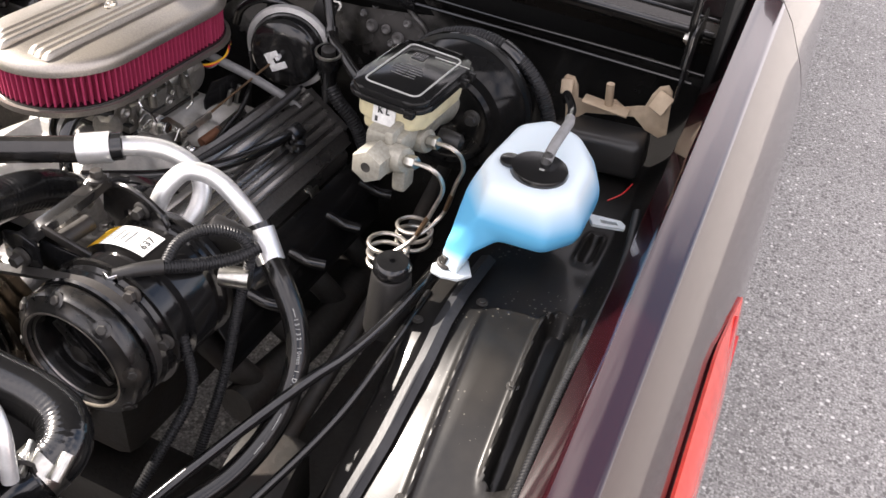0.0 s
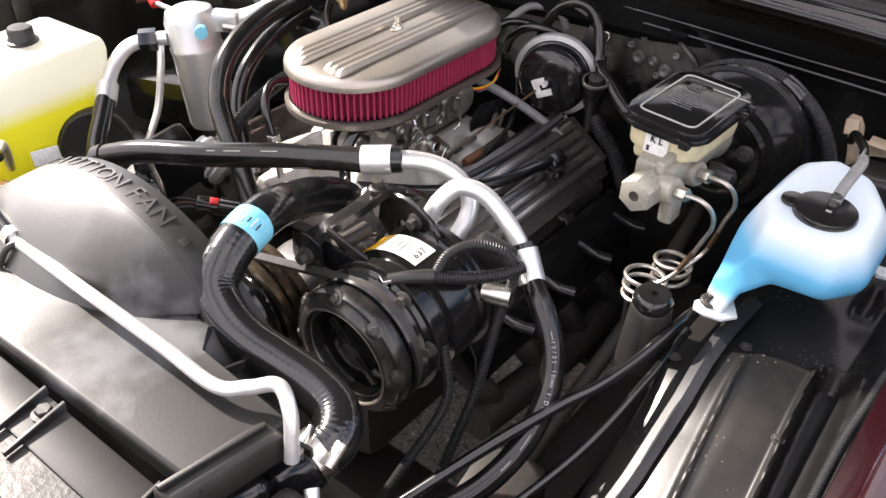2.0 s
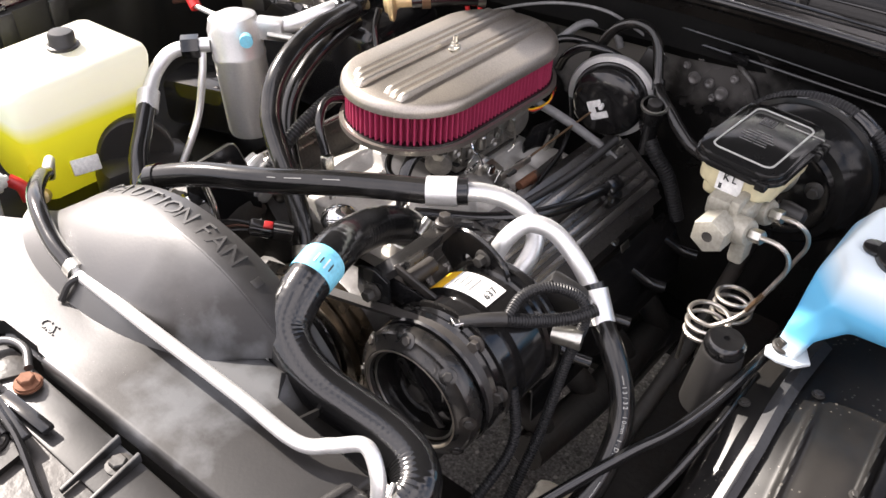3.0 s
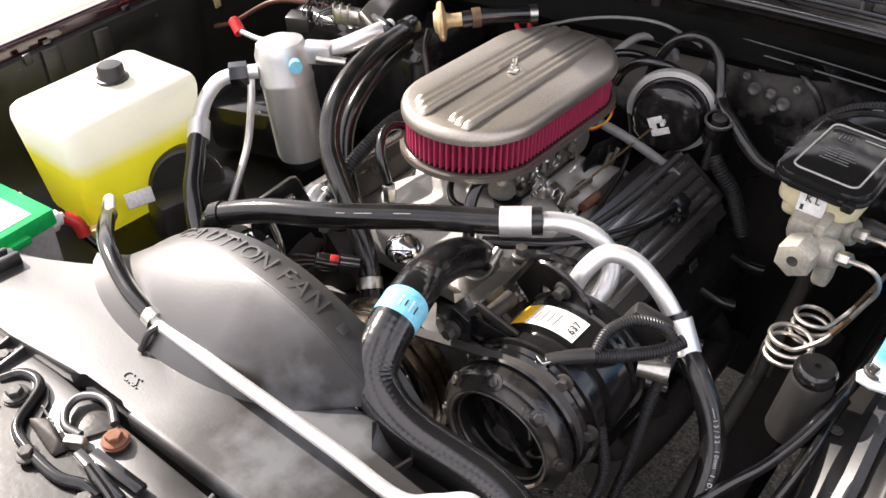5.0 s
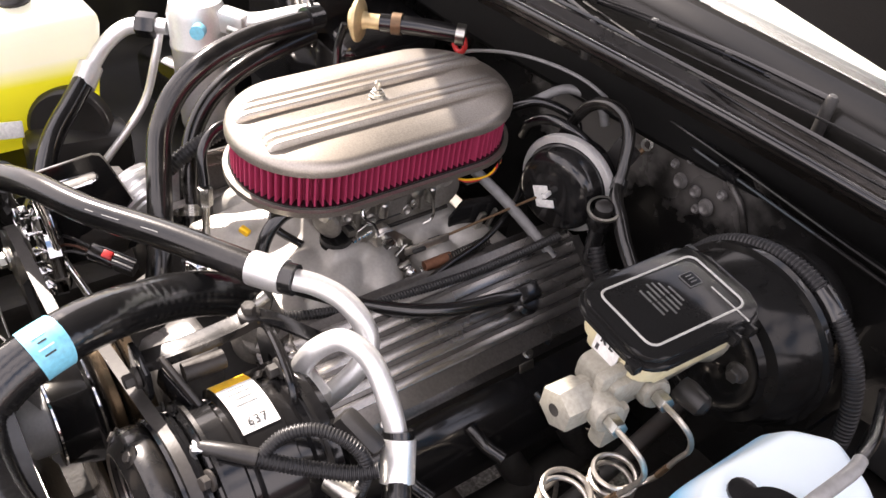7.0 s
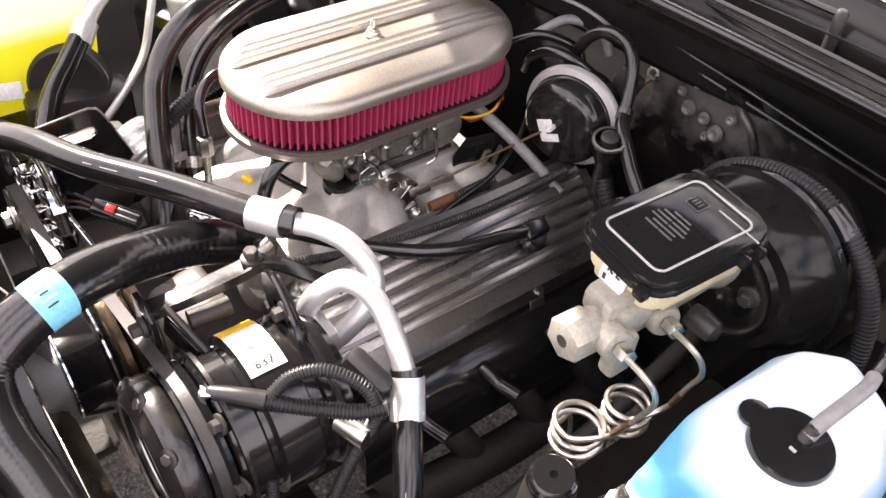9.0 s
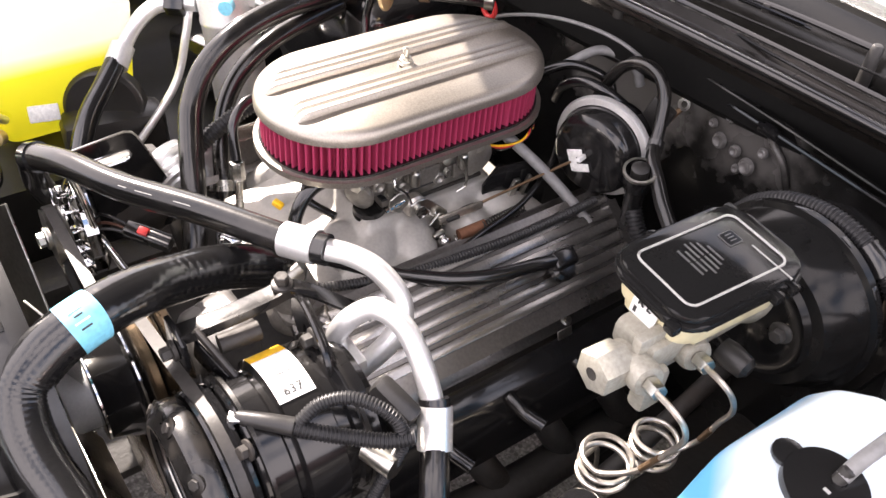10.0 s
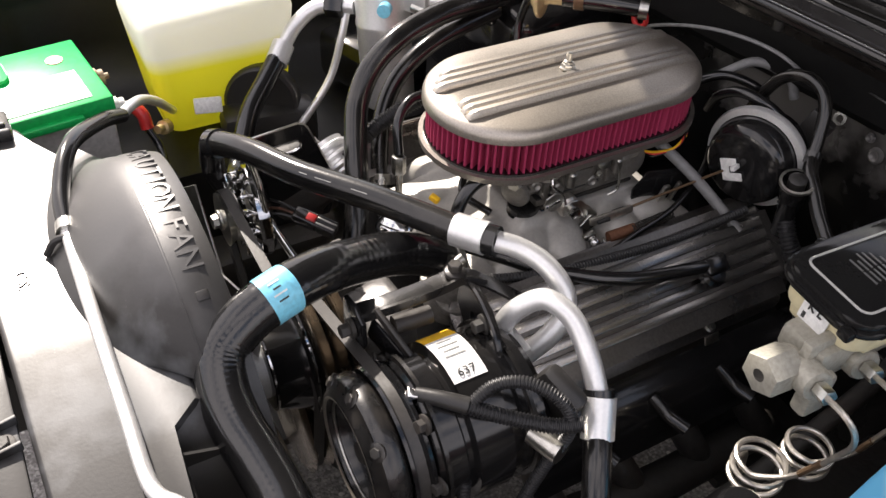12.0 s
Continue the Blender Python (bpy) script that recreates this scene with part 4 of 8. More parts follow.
part("exhaust_log", tube_bm([(0.315, -0.2, 0.52), (0.325, 0.0, 0.50), (0.31, 0.2, 0.48), (0.29, 0.26, 0.40)], 0.028), M_IRON, eng, "rusty exhaust manifold")
for i in range(4):
    y = -0.14 + 0.105 * i
    part("plug_boot", tube_bm([(0.30, y, 0.68), (0.325, y + 0.01, 0.665), (0.35, y + 0.02, 0.66)], 0.009), M_RUBBER, eng)
part("heat_shield", grid_bm([[(0.275, y, 0.70), (0.30, y, 0.685), (0.318, y, 0.655), (0.322, y, 0.60)] for y in (-0.21, -0.1, 0.0, 0.1, 0.21)], 0.002), M_GLOSS, eng, "black painted shield below the valve cover")
part("timing_cover", box_bm((0.2, 0.06, 0.24), pose(0.02, -0.30, 0.56), 0.02), M_IRON, eng)
part("water_pump", hull_bm([(0.03, -0.33, 0.74), (0.12, -0.33, 0.75), (0.03, -0.26, 0.76), (0.12, -0.26, 0.77), (0.0, -0.34, 0.62), (0.15, -0.34, 0.62), (0.0, -0.26, 0.62), (0.15, -0.26, 0.62)], 0.015), M_MOTTLED, eng, "dirty cast water pump")


def valve_cover(sign, label):
    """Ribbed valve cover; its ribbed face looks up and outward."""
    th = thing("valve_cover", (sign * 0.22, 0, 0.72), label, "valve cover", "valve covers")
    m = Matrix.Translation((sign * 0.218, -0.005, 0.778)) @ Matrix.Rotation(sign * radians(36), 4, "Y")
    body = bmesh.new()
    add_prism(body, [(x + sign * 0.006, y) for x, y in rounded(0.130, 0.44, 0.022)], -0.075, 0.0, m, 0.019, segs=6)
    part("cover", body, M_VALVE, th)
    part("flange", prism_bm([(x + sign * 0.008, y) for x, y in rounded(0.158, 0.46, 0.02)], -0.056, -0.046, m, 0.003), M_VALVE, th)
    for k in range(6):
        x = sign * (-0.043 + 0.0172 * k)
        part("rib", box_bm((0.0126, 0.405, 0.0060), m @ pose(x, 0, 0.002), 0.0016, segs=2), M_RIB, th)
    for y in (-0.12, 0.10):
        part("bolt", bolt_bm(m @ Vector((sign * 0.078, y, -0.046)), m.to_3x3() @ Vector((0, 0, 1)), 0.005, 0.006), M_STEEL, th)
    return th, m


vc, VM = valve_cover(1, "grey ribbed aluminium valve cover with a black grommet")
valve_cover(-1, "grey ribbed aluminium valve cover under hoses")
part("grommet", lathe_bm([(0.016, -0.004), (0.016, 0.004), (0.011, 0.007), (0.011, 0.014), (0.0, 0.015)], (0.240, 0.083, 0.780), VM.to_3x3() @ Vector((0, 0, 1))), M_RUBBER, vc, "black rubber grommet with a steel valve")
part("foil_tag", box_bm((0.012, 0.022, 0.002), Matrix.Translation((0.290, 0.055, 0.728)) @ Matrix.Rotation(radians(70), 4, "Y"), 0.0005), M_STEEL, vc, "small crumpled foil tag")

intake = thing("intake_manifold", (0, 0, 0.72), "pale cast aluminium intake manifold below the carburettor", "intake manifold")
bm = bmesh.new()
solids = [[(sx * 0.115, sy, z) for sx in (-1, 1) for sy, z in ((-0.20, 0.745), (0.17, 0.745), (-0.20, 0.70), (0.17, 0.70))],
          [(sx * 0.078, sy * 0.092, 0.810) for sx in (-1, 1) for sy in (-1, 1)] + [(sx * 0.096, sy * 0.118, 0.776) for sx in (-1, 1) for sy in (-1, 1)],
          [(-0.085, -0.10, 0.794), (0.075, -0.10, 0.794), (-0.10, -0.205, 0.770), (0.095, -0.205, 0.770), (-0.11, -0.215, 0.735), (0.105, -0.215, 0.735), (-0.09, -0.10, 0.735), (0.09, -0.10, 0.735)]]
for pts in solids:
    bmesh.ops.convex_hull(bm, input=[bm.verts.new(q) for q in pts])
for s_ in (-1, 1):
    for y0, y1 in ((-0.060, -0.128), (-0.030, -0.048), (0.035, 0.045), (0.065, 0.125)):
        add_tube(bm, [(s_ * 0.045, y0, 0.772), (s_ * 0.085, y0 * 0.6 + y1 * 0.4, 0.768), (s_ * 0.122, y1, 0.752), (s_ * 0.160, y1, 0.722)], 0.0315, segs=16)
for x, y, z, r in ((0.128, -0.078, 0.766, 0.015), (0.132, 0.070, 0.764, 0.013), (0.055, -0.120, 0.784, 0.020), (-0.05, -0.150, 0.776, 0.018), (0.10, -0.165, 0.768, 0.016)):
    add_lathe(bm, [(r * 1.2, -0.03), (r, 0.008), (r * 0.8, 0.010)], frame_at((x, y, z), (0.15 if x > 0 else -0.15, -0.05, 1)), segs=20)
casting = part("casting", bm, M_ALLOY, intake)
md = casting.modifiers.new("cast", "REMESH")
md.mode, md.voxel_size, md.use_smooth_shade = "VOXEL", 0.0034, True
md = casting.modifiers.new("soft", "SMOOTH")
md.factor, md.iterations = 0.5, 7
part("rail", box_bm((0.020, 0.42, 0.012), pose(0.152, 0.0, 0.742, 0, 36, 0), 0.004), M_RUNNER, intake, "dirty flange rail")
part("rail", box_bm((0.020, 0.42, 0.012), pose(-0.152, 0.0, 0.742, 0, -36, 0), 0.004), M_RUNNER, intake, "dirty flange rail")
part("water_neck", lathe_bm([(0.036, -0.03), (0.036, -0.008), (0.03, 0.0), (0.026, 0.03), (0.023, 0.05)], (0.110, -0.212, 0.775), (0.1, -0.2, 1)), M_RUNNER, intake)
part("neck_flange", prism_bm(rounded(0.085, 0.055, 0.02), 0.765, 0.775, pose(0.110, -0.212, 0.0), 0.003), M_RUNNER, intake)
for dx in (-0.032, 0.032):
    part("bolt", bolt_bm((0.110 + dx, -0.212, 0.775), (0, 0, 1), 0.006, 0.007), M_STEEL, intake)
for x, y in ((0.118, -0.09), (0.118, 0.02), (0.118, 0.13), (-0.118, -0.09), (-0.118, 0.02)):
    part("bolt", bolt_bm((x, y, 0.766), (0.3 if x > 0 else -0.3, 0, 1), 0.006, 0.007), M_STEEL, intake)
part("chrome_cap", lathe_bm([(0.026, 0), (0.028, 0.006), (0.025, 0.016), (0.015, 0.024), (0.0, 0.027)], (-0.01, -0.225, 0.775)), M_CHROME, intake, "domed chrome filler cap")
part("yellow_clip", box_bm((0.014, 0.009, 0.008), pose(-0.02, -0.165, 0.80, 0, 20, 30), 0.002), M_YELLOWLAB, intake)

# carburettor
carb = thing("carburettor", (0, 0, 0.82), "bare cast aluminium four barrel carburettor with linkages", "carburettor")
part("main_body", box_bm((0.13, 0.138, 0.045), pose(0.0, 0.004, 0.846), 0.006, segs=2), M_CARB, carb)
part("air_horn", box_bm((0.115, 0.14, 0.025), pose(0.0, 0.0, 0.876), 0.006, segs=2, taper=0.92), M_CARB, carb)
part("bowl", box_bm((0.105, 0.03, 0.040), pose(0.012, -0.076, 0.852), 0.006, segs=2), M_CARB, carb)
part("bowl", box_bm((0.105, 0.03, 0.040), pose(0.012, 0.082, 0.852), 0.006, segs=2), M_CARB, carb)
part("base", box_bm((0.14, 0.148, 0.012), pose(0.0, 0.004, 0.822), 0.003), M_CARB, carb)
part("gasket", box_bm((0.144, 0.154, 0.004), pose(0.0, 0.004, 0.814), 0.001), M_IRON, carb)
part("insulator", lathe_bm([(0.020, -0.006), (0.021, 0.0), (0.019, 0.003), (0.021, 0.006), (0.020, 0.012)], (0.055, -0.078, 0.806), (0.1, -0.1, 1), segs=26), M_RUBBER, carb, "black rubber insulator")
rnd = random.Random(4)
for i in range(10):
    x, y, z = 0.066 + rnd.random() * 0.006, -0.06 + 0.014 * i, 0.832 + rnd.random() * 0.04
    part("screw", bolt_bm((x, y, z), (1, 0, 0.1), 0.0032 + rnd.random() * 0.0012, 0.004), M_STEEL, carb)
for i in range(5):
    part("screw", bolt_bm((-0.03 + 0.02 * i, -0.0905, 0.84 + 0.016 * (i % 2)), (0, -1, 0.1), 0.0035, 0.004), M_STEEL, carb)
part("choke_housing", lathe_bm([(0.022, 0), (0.024, 0.004), (0.024, 0.014), (0.018, 0.018), (0.0, 0.019)], (0.07, 0.06, 0.855), (1, 0, 0)), M_CARB, carb)
part("air_horn_step", box_bm((0.10, 0.07, 0.02), pose(0.012, 0.03, 0.892), 0.004), M_CARB, carb)
part("cover_ledge", box_bm((0.136, 0.150, 0.006), pose(0.0, 0.004, 0.866), 0.002), M_CARB, carb)
part("side_pad", box_bm((0.010, 0.05, 0.026), pose(0.069, -0.012, 0.845, 0, 0, 0), 0.004), M_CARB, carb)
part("side_pad", box_bm((0.012, 0.035, 0.034), pose(0.069, 0.052, 0.845, 0, 0, 0), 0.004), M_CARB, carb)
part("pump_lever", tube_bm([(0.078, -0.070, 0.866), (0.088, -0.062, 0.872), (0.090, -0.050, 0.888)], 0.0034, segs=8), M_STEEL, carb)
part("pump_head", lathe_bm([(0.007, 0), (0.008, 0.004), (0.005, 0.009), (0.0, 0.010)], (0.088, -0.052, 0.882), (0.5, -0.4, 0.7), segs=14), M_STEEL, carb)
for y in (-0.031, 0.040):
    part("post_screw", lathe_bm([(0.0062, 0), (0.0062, 0.018), (0.0045, 0.020), (0.0045, 0.027), (0.0, 0.028)], (0.083, y, 0.848), (0, 0, 1), segs=14), M_STEEL, carb)
part("choke_rod", tube_bm([(0.086, 0.020, 0.878), (0.089, 0.030, 0.872), (0.090, 0.040, 0.850), (0.092, 0.040, 0.826), (0.090, 0.028, 0.818)], 0.0017, segs=6), M_STEEL, carb)
part("ear", lathe_bm([(0.0045, -0.003), (0.011, -0.003), (0.011, 0.003), (0.0045, 0.003), (0.0045, -0.003)], (0.084, 0.058, 0.877), (0.9, -0.3, 0.2), segs=20), M_CARB, carb)
part("vent_hole", lathe_bm([(0.005, 0), (0.009, 0.001), (0.009, 0.004), (0.005, 0.005)], (0.079, 0.02, 0.866), (1, -0.2, 0.3), segs=16), M_STEEL, carb)
part("throttle_shaft", tube_bm([(0.07, -0.035, 0.822), (0.106, -0.035, 0.822)], 0.006, segs=12), M_STEEL, carb)
part("shaft_boss", lathe_bm([(0.015, 0.0), (0.015, 0.010), (0.012, 0.013), (0.007, 0.013)], (0.082, -0.035, 0.822), (1, 0, 0), segs=24), M_BRAKE, carb)
part("shaft_nut", prism_bm(ngon(0.0085), 0, 0.006, frame_at((0.102, -0.035, 0.822), (1, 0, 0)), 0.001), M_CHROME, carb)
part("fast_idle_cam", prism_bm([(-0.012, -0.006), (0.004, -0.014), (0.016, -0.006), (0.014, 0.010), (0.002, 0.016), (-0.010, 0.010)], 0, 0.0025, Matrix.Translation((0.090, -0.062, 0.836)) @ pose(0, 0, 0, 90, 0, 90), 0.0008, segs=1), M_STEEL, carb)
part("idle_screw", tube_bm([(0.092, -0.078, 0.832), (0.092, -0.052, 0.838)], 0.0028, segs=8), M_CHROME, carb)
bm = tube_bm([(0.092 + 0.0042 * math.cos(k * 1.2), -0.074 + 0.0011 * k, 0.833 + 0.0042 * math.sin(k * 1.2)) for k in range(18)], 0.0008, segs=5, steps=2)
part("idle_spring", bm, M_STEEL, carb)
part("pump_link", tube_bm([(0.086, -0.064, 0.878), (0.094, -0.066, 0.866), (0.093, -0.050, 0.848), (0.096, -0.044, 0.832)], 0.0020, segs=8), M_CHROME, carb)
part("vertical_rib", box_bm((0.008, 0.010, 0.040), pose(0.071, 0.038, 0.846), 0.003), M_CARB, carb)
part("horn_flange", box_bm((0.128, 0.148, 0.005), pose(0.002, 0.004, 0.8845), 0.002), M_CARB, carb)
for y in (-0.055, -0.02, 0.018, 0.058):
    part("horn_screw", lathe_bm([(0.0042, 0), (0.0042, 0.003), (0.003, 0.0042), (0.0, 0.0045)], (0.060, y, 0.887), (0, 0, 1), segs=12), M_STEEL, carb)
part("throttle_lever", prism_bm([(-0.010, -0.008), (0.0, -0.012), (0.012, -0.010), (0.040, -0.034), (0.046, -0.030), (0.046, -0.022), (0.014, 0.010), (0.0, 0.012), (-0.010, 0.008)], 0, 0.003, Matrix.Translation((0.094, -0.035, 0.822)) @ pose(0, 0, 0, 90, 0, 90), 0.0008, segs=1), M_STEEL, carb)
part("cam_lever", prism_bm([(-0.014, -0.004), (0.0, -0.016), (0.016, -0.012), (0.018, 0.0), (0.0, 0.010)], 0, 0.003, Matrix.Translation((0.099, -0.005, 0.795)) @ pose(0, 0, 0, 90, 0, 90), 0.0008, segs=1), M_STEEL, carb)
# link with two long slots, their dark drawn as black inlays
link = part("slotted_link", box_bm((0.0045, 0.062, 0.013), pose(0.110, 0.022, 0.801, 10, 0, -10), 0.003), M_BRAKE, carb, "tarnished slotted link plate")
for dy in (-0.013, 0.013):
    part("slot", box_bm((0.0052, 0.018, 0.005), pose(0.1102 - 0.0023 * dy / 0.013, 0.022 + dy, 0.801 + dy * 0.17, 10, 0, -10), 0.0015), M_INKSHADE, link)
part("ball_stud", lathe_bm([(0.004, -0.006), (0.007, -0.003), (0.0075, 0.002), (0.005, 0.006), (0.0, 0.008)], (0.124, -0.010, 0.778), (0.8, -0.3, 0.3), segs=16), M_CHROME, carb)
part("ball_clip", box_bm((0.008, 0.016, 0.008), pose(0.117, -0.015, 0.786, 20, 0, -10), 0.002), M_STEEL, carb)
part("dashpot", spot((0.128, 0.008, 0.783), (0.132, 0.046, 0.787), 0.0075), M_RUST, carb, "rusty spring sleeve")
bm = tube_bm([(0.134 + 0.006 * math.cos(k * 1.3), 0.040 + 0.00085 * k, 0.788 + 0.006 * math.sin(k * 1.3) + 0.00006 * k) for k in range(78)], 0.0013, segs=5, steps=2)
part("return_spring", bm, M_IRON, carb, "dark return spring")
bm = tube_bm([(0.098 + 0.004 * math.cos(k * 1.3), -0.028 + 0.0017 * k, 0.812 + 0.004 * math.sin(k * 1.3) - 0.0006 * k) for k in range(16)], 0.0009, segs=5, steps=2)
part("return_spring", bm, M_STEEL, carb)
part("throttle_rod", tube_bm([(0.112, 0.052, 0.806), (0.120, 0.08, 0.817), (0.146, 0.178, 0.852)], 0.0018, segs=8), M_COPPER, carb, "thin brown servo rod")
part("cable_bracket", prism_bm([(-0.045, -0.038), (0.045, -0.042), (0.048, 0.0), (0.030, 0.034), (-0.030, 0.036), (-0.048, 0.010)], -0.002, 0.002, Matrix.Translation((0.098, 0.118, 0.800)) @ pose(0, 0, 0, 90, 0, 78), 0.001), M_GLOSS, carb, "black cable bracket")
for y, z, sy, sz in ((-0.058, 0.850, 0.010, 0.044), (-0.012, 0.856, 0.006, 0.034), (0.028, 0.850, 0.008, 0.042), (0.075, 0.848, 0.010, 0.040)):
    part("rib", box_bm((0.014, sy, sz), pose(0.066, y, z, 0, 0, 0), 0.003), M_CARB, carb)
for y, z, r in ((-0.040, 0.838, 0.009), (0.012, 0.834, 0.008), (0.062, 0.830, 0.010), (-0.075, 0.855, 0.008)):
    part("boss", lathe_bm([(r, 0), (r, 0.010), (r * 0.7, 0.012), (r * 0.45, 0.010), (0.0, 0.009)], (0.064, y, z), (1, -0.1, 0.1), segs=18), M_CARB, carb)
# thin black sheet stands for the shade between body and base
part("shadow_gap", box_bm((0.139, 0.146, 0.003), pose(0.0, 0.004, 0.8285), 0.0), M_INKSHADE, carb)
part("inlet_fitting", prism_bm(ngon(0.010), 0, 0.016, frame_at((0.055, -0.088, 0.858), (0.4, -1, 0)), 0.001), M_STEEL, carb)
part("diaphragm", lathe_bm([(0.018, 0), (0.020, 0.003), (0.019, 0.008), (0.010, 0.012), (0.0, 0.013)], (0.052, -0.088, 0.838), (0.5, -1, -0.1), segs=22), M_CARB, carb)
part("bracket_clip", box_bm((0.006, 0.010, 0.028), pose(0.108, 0.108, 0.806, -8, 12, 0), 0.001), M_STEEL, carb)
part("bracket_clip", box_bm((0.006, 0.005, 0.034), pose(0.108, 0.128, 0.803, -8, 12, 0), 0.001), M_STEEL, carb)
for k, mt in enumerate((M_YELLOWLAB, M_RED, M_RUBBER)):
    part("wire", tube_bm([(0.075, 0.075 + 0.004 * k, 0.866), (0.082, 0.10, 0.858 - 0.003 * k), (0.09, 0.125 + 0.004 * k, 0.862), (0.088, 0.145, 0.875 + 0.004 * k)], 0.0016, segs=6), mt, carb)

fl = thing("fuel_hose", (0.04, -0.19, 0.83), "black fuel hose looping from the carburettor inlet", "fuel hose")
part("hose", tube_bm([(0.060, -0.092, 0.860), (0.062, -0.108, 0.872), (0.060, -0.130, 0.880), (0.060, -0.155, 0.878), (0.064, -0.176, 0.862), (0.072, -0.190, 0.836), (0.080, -0.198, 0.800)], 0.0082, segs=14), M_RUBBER, fl)
fl2 = thing("vacuum_hose", (-0.02, -0.15, 0.83), "short black vacuum hose at the carburettor", "vacuum hose")
part("hose", tube_bm([(-0.02, -0.085, 0.85), (-0.01, -0.125, 0.835), (0.01, -0.14, 0.82), (0.045, -0.12, 0.808)], 0.005), M_RUBBER, fl2)

# ---- master cylinder and booster ----
mc = thing("brake_master_cylinder", (0.442, 0.03, 0.88), "alloy brake master cylinder with cream reservoir and black lid", "master cylinder")
MB = Matrix.Translation((0.003, 0.0, 0.016))
ML = MB @ pose(0.434, 0.058, 0.948, 0, 2, -3)
lidp = part("lid", prism_bm(rounded(0.106, 0.160, 0.026), -0.006, 0.004, ML, 0.003), M_LID, mc, "black plastic lid with raised border")
part("lid_rim", prism_bm(rounded(0.113, 0.167, 0.029), -0.012, -0.004, ML, 0.003), M_LID, mc)
bm = bmesh.new()
o1 = rounded(0.076, 0.126, 0.010, 4)
loop = [ML @ Vector((x, y, 0.0045)) for x, y in o1] + [ML @ Vector((o1[0][0], o1[0][1], 0.0045))]
add_tube(bm, loop, 0.0013, segs=6, steps=0)
# pale colour stands for the highlight along the raised border
part("border_line", bm, M_PALE, lidp, "raised border line, its lit edge drawn in pale colour")
for k, (ln, off) in enumerate(((0.022, -0.004), (0.034, -0.006), (0.040, -0.006), (0.044, -0.005), (0.030, -0.004), (0.036, -0.005))):
    for side in (-1, 1):
        part("print_line", box_bm((ln * 0.46, 0.0022, 0.0005), ML @ pose(off + side * ln * 0.25, 0.008 - 0.0062 * k, 0.0043)), M_GREYPRINT, lidp)
mark = part("maker_mark", prism_bm(rounded(0.018, 0.018, 0.002), 0.004, 0.0048, ML @ pose(-0.012, 0.036, 0)), M_GREYPRINT, lidp)
part("mark_face", prism_bm(rounded(0.0155, 0.0155, 0.0015), 0.0045, 0.0053, ML @ pose(-0.012, 0.036, 0)), M_LID, mark)
for dx in (-0.004, 0.0, 0.004):
    part("mark_bar", box_bm((0.0012, 0.008, 0.0006), ML @ pose(-0.012 + dx, 0.036, 0.0055)), M_GREYPRINT, mark)
for x, y, turn in ((0.057, 0.03, 0), (-0.05, 0.079, 0), (0.04, -0.082, 0), (0.056, 0.052, 0), (-0.055, -0.02, 0)):
    part("lid_clip", box_bm((0.014, 0.012, 0.012), ML @ pose(x, y, -0.008), 0.003), M_LID, lidp)
part("hinge_seam", box_bm((0.05, 0.0016, 0.0012), ML @ pose(0.030, 0.048, 0.0042)), M_PALE, lidp)
part("reservoir", prism_bm(rounded(0.092, 0.142, 0.022), -0.044, -0.008, ML @ pose(0, 0, 0), 0.006, segs=3), M_CREAM, mc, "cream translucent plastic reservoir")
part("reservoir_sump", box_bm((0.07, 0.09, 0.03), ML @ pose(-0.002, -0.018, -0.05), 0.01, segs=3), M_CREAM, mc)
LB = MB @ Matrix.Translation((0.430, -0.0150, 0.920))
lab = part("label", box_bm((0.032, 0.002, 0.026), LB @ pose(0, 0, 0, -8, 0, -3), 0.0005), M_WHITE, mc, "small white printed label")
text_mesh("label_text", "K L", 0.012, LB @ Matrix.Translation((0, -0.0017, 0.006)) @ pose(0, 0, 0, 82, 0, -3), M_INKSHADE, lab)
for k in range(4):
    part("label_bar", box_bm((0.004, 0.001, 0.007), LB @ Matrix.Translation((-0.010 + 0.0065 * k, -0.001, -0.007)) @ pose(0, 0, 0, -8, 0, -3)), M_INKSHADE, lab)
bm = bmesh.new()
add_lathe(bm, [(0.021, -0.08), (0.024, -0.06), (0.024, 0.07), (0.03, 0.085), (0.03, 0.10)], MB @ frame_at((0.44, 0.04, 0.872), (0, 1, 0)), segs=24)
add_box(bm, (0.055, 0.11, 0.035), MB @ pose(0.44, 0.02, 0.89), 0.01)
part("bore", bm, M_MC, mc)
part("end_plug", prism_bm(ngon(0.0225, 6, 0.5), 0, 0.036, MB @ frame_at((0.444, -0.048, 0.884), (-0.05, -1, 0.02)), 0.003), M_MC, mc, "pale hexagonal end plug")
# dark disc on the plug face stands for the shaded hole
part("plug_hole_disc", add_lathe(bmesh.new(), [(0.0065, 0), (0.0065, 0.001), (0.004, 0.0005)], MB @ frame_at((0.4425, -0.0835, 0.885), (-0.05, -1, 0.02)), segs=14), M_IRON, mc)
for y, z in ((-0.043, 0.884), (0.022, 0.878)):
    part("outlet_boss", add_lathe(bmesh.new(), [(0.017, -0.012), (0.017, 0.018), (0.015, 0.022)], MB @ frame_at((0.458, y, z), (1, -0.25, 0.2)), segs=20), M_MC, mc)
    part("flare_nut", prism_bm(ngon(0.0085), 0, 0.016, MB @ frame_at((0.480, y - 0.0055, z + 0.0045), (1, -0.25, 0.2)), 0.001), M_STEEL, mc)
part("lower_lug", box_bm((0.02, 0.03, 0.05), MB @ pose(0.468, -0.03, 0.86), 0.006), M_MC, mc)
part("casting_web", box_bm((0.012, 0.09, 0.030), MB @ pose(0.452, 0.0, 0.902), 0.004), M_MC, mc)
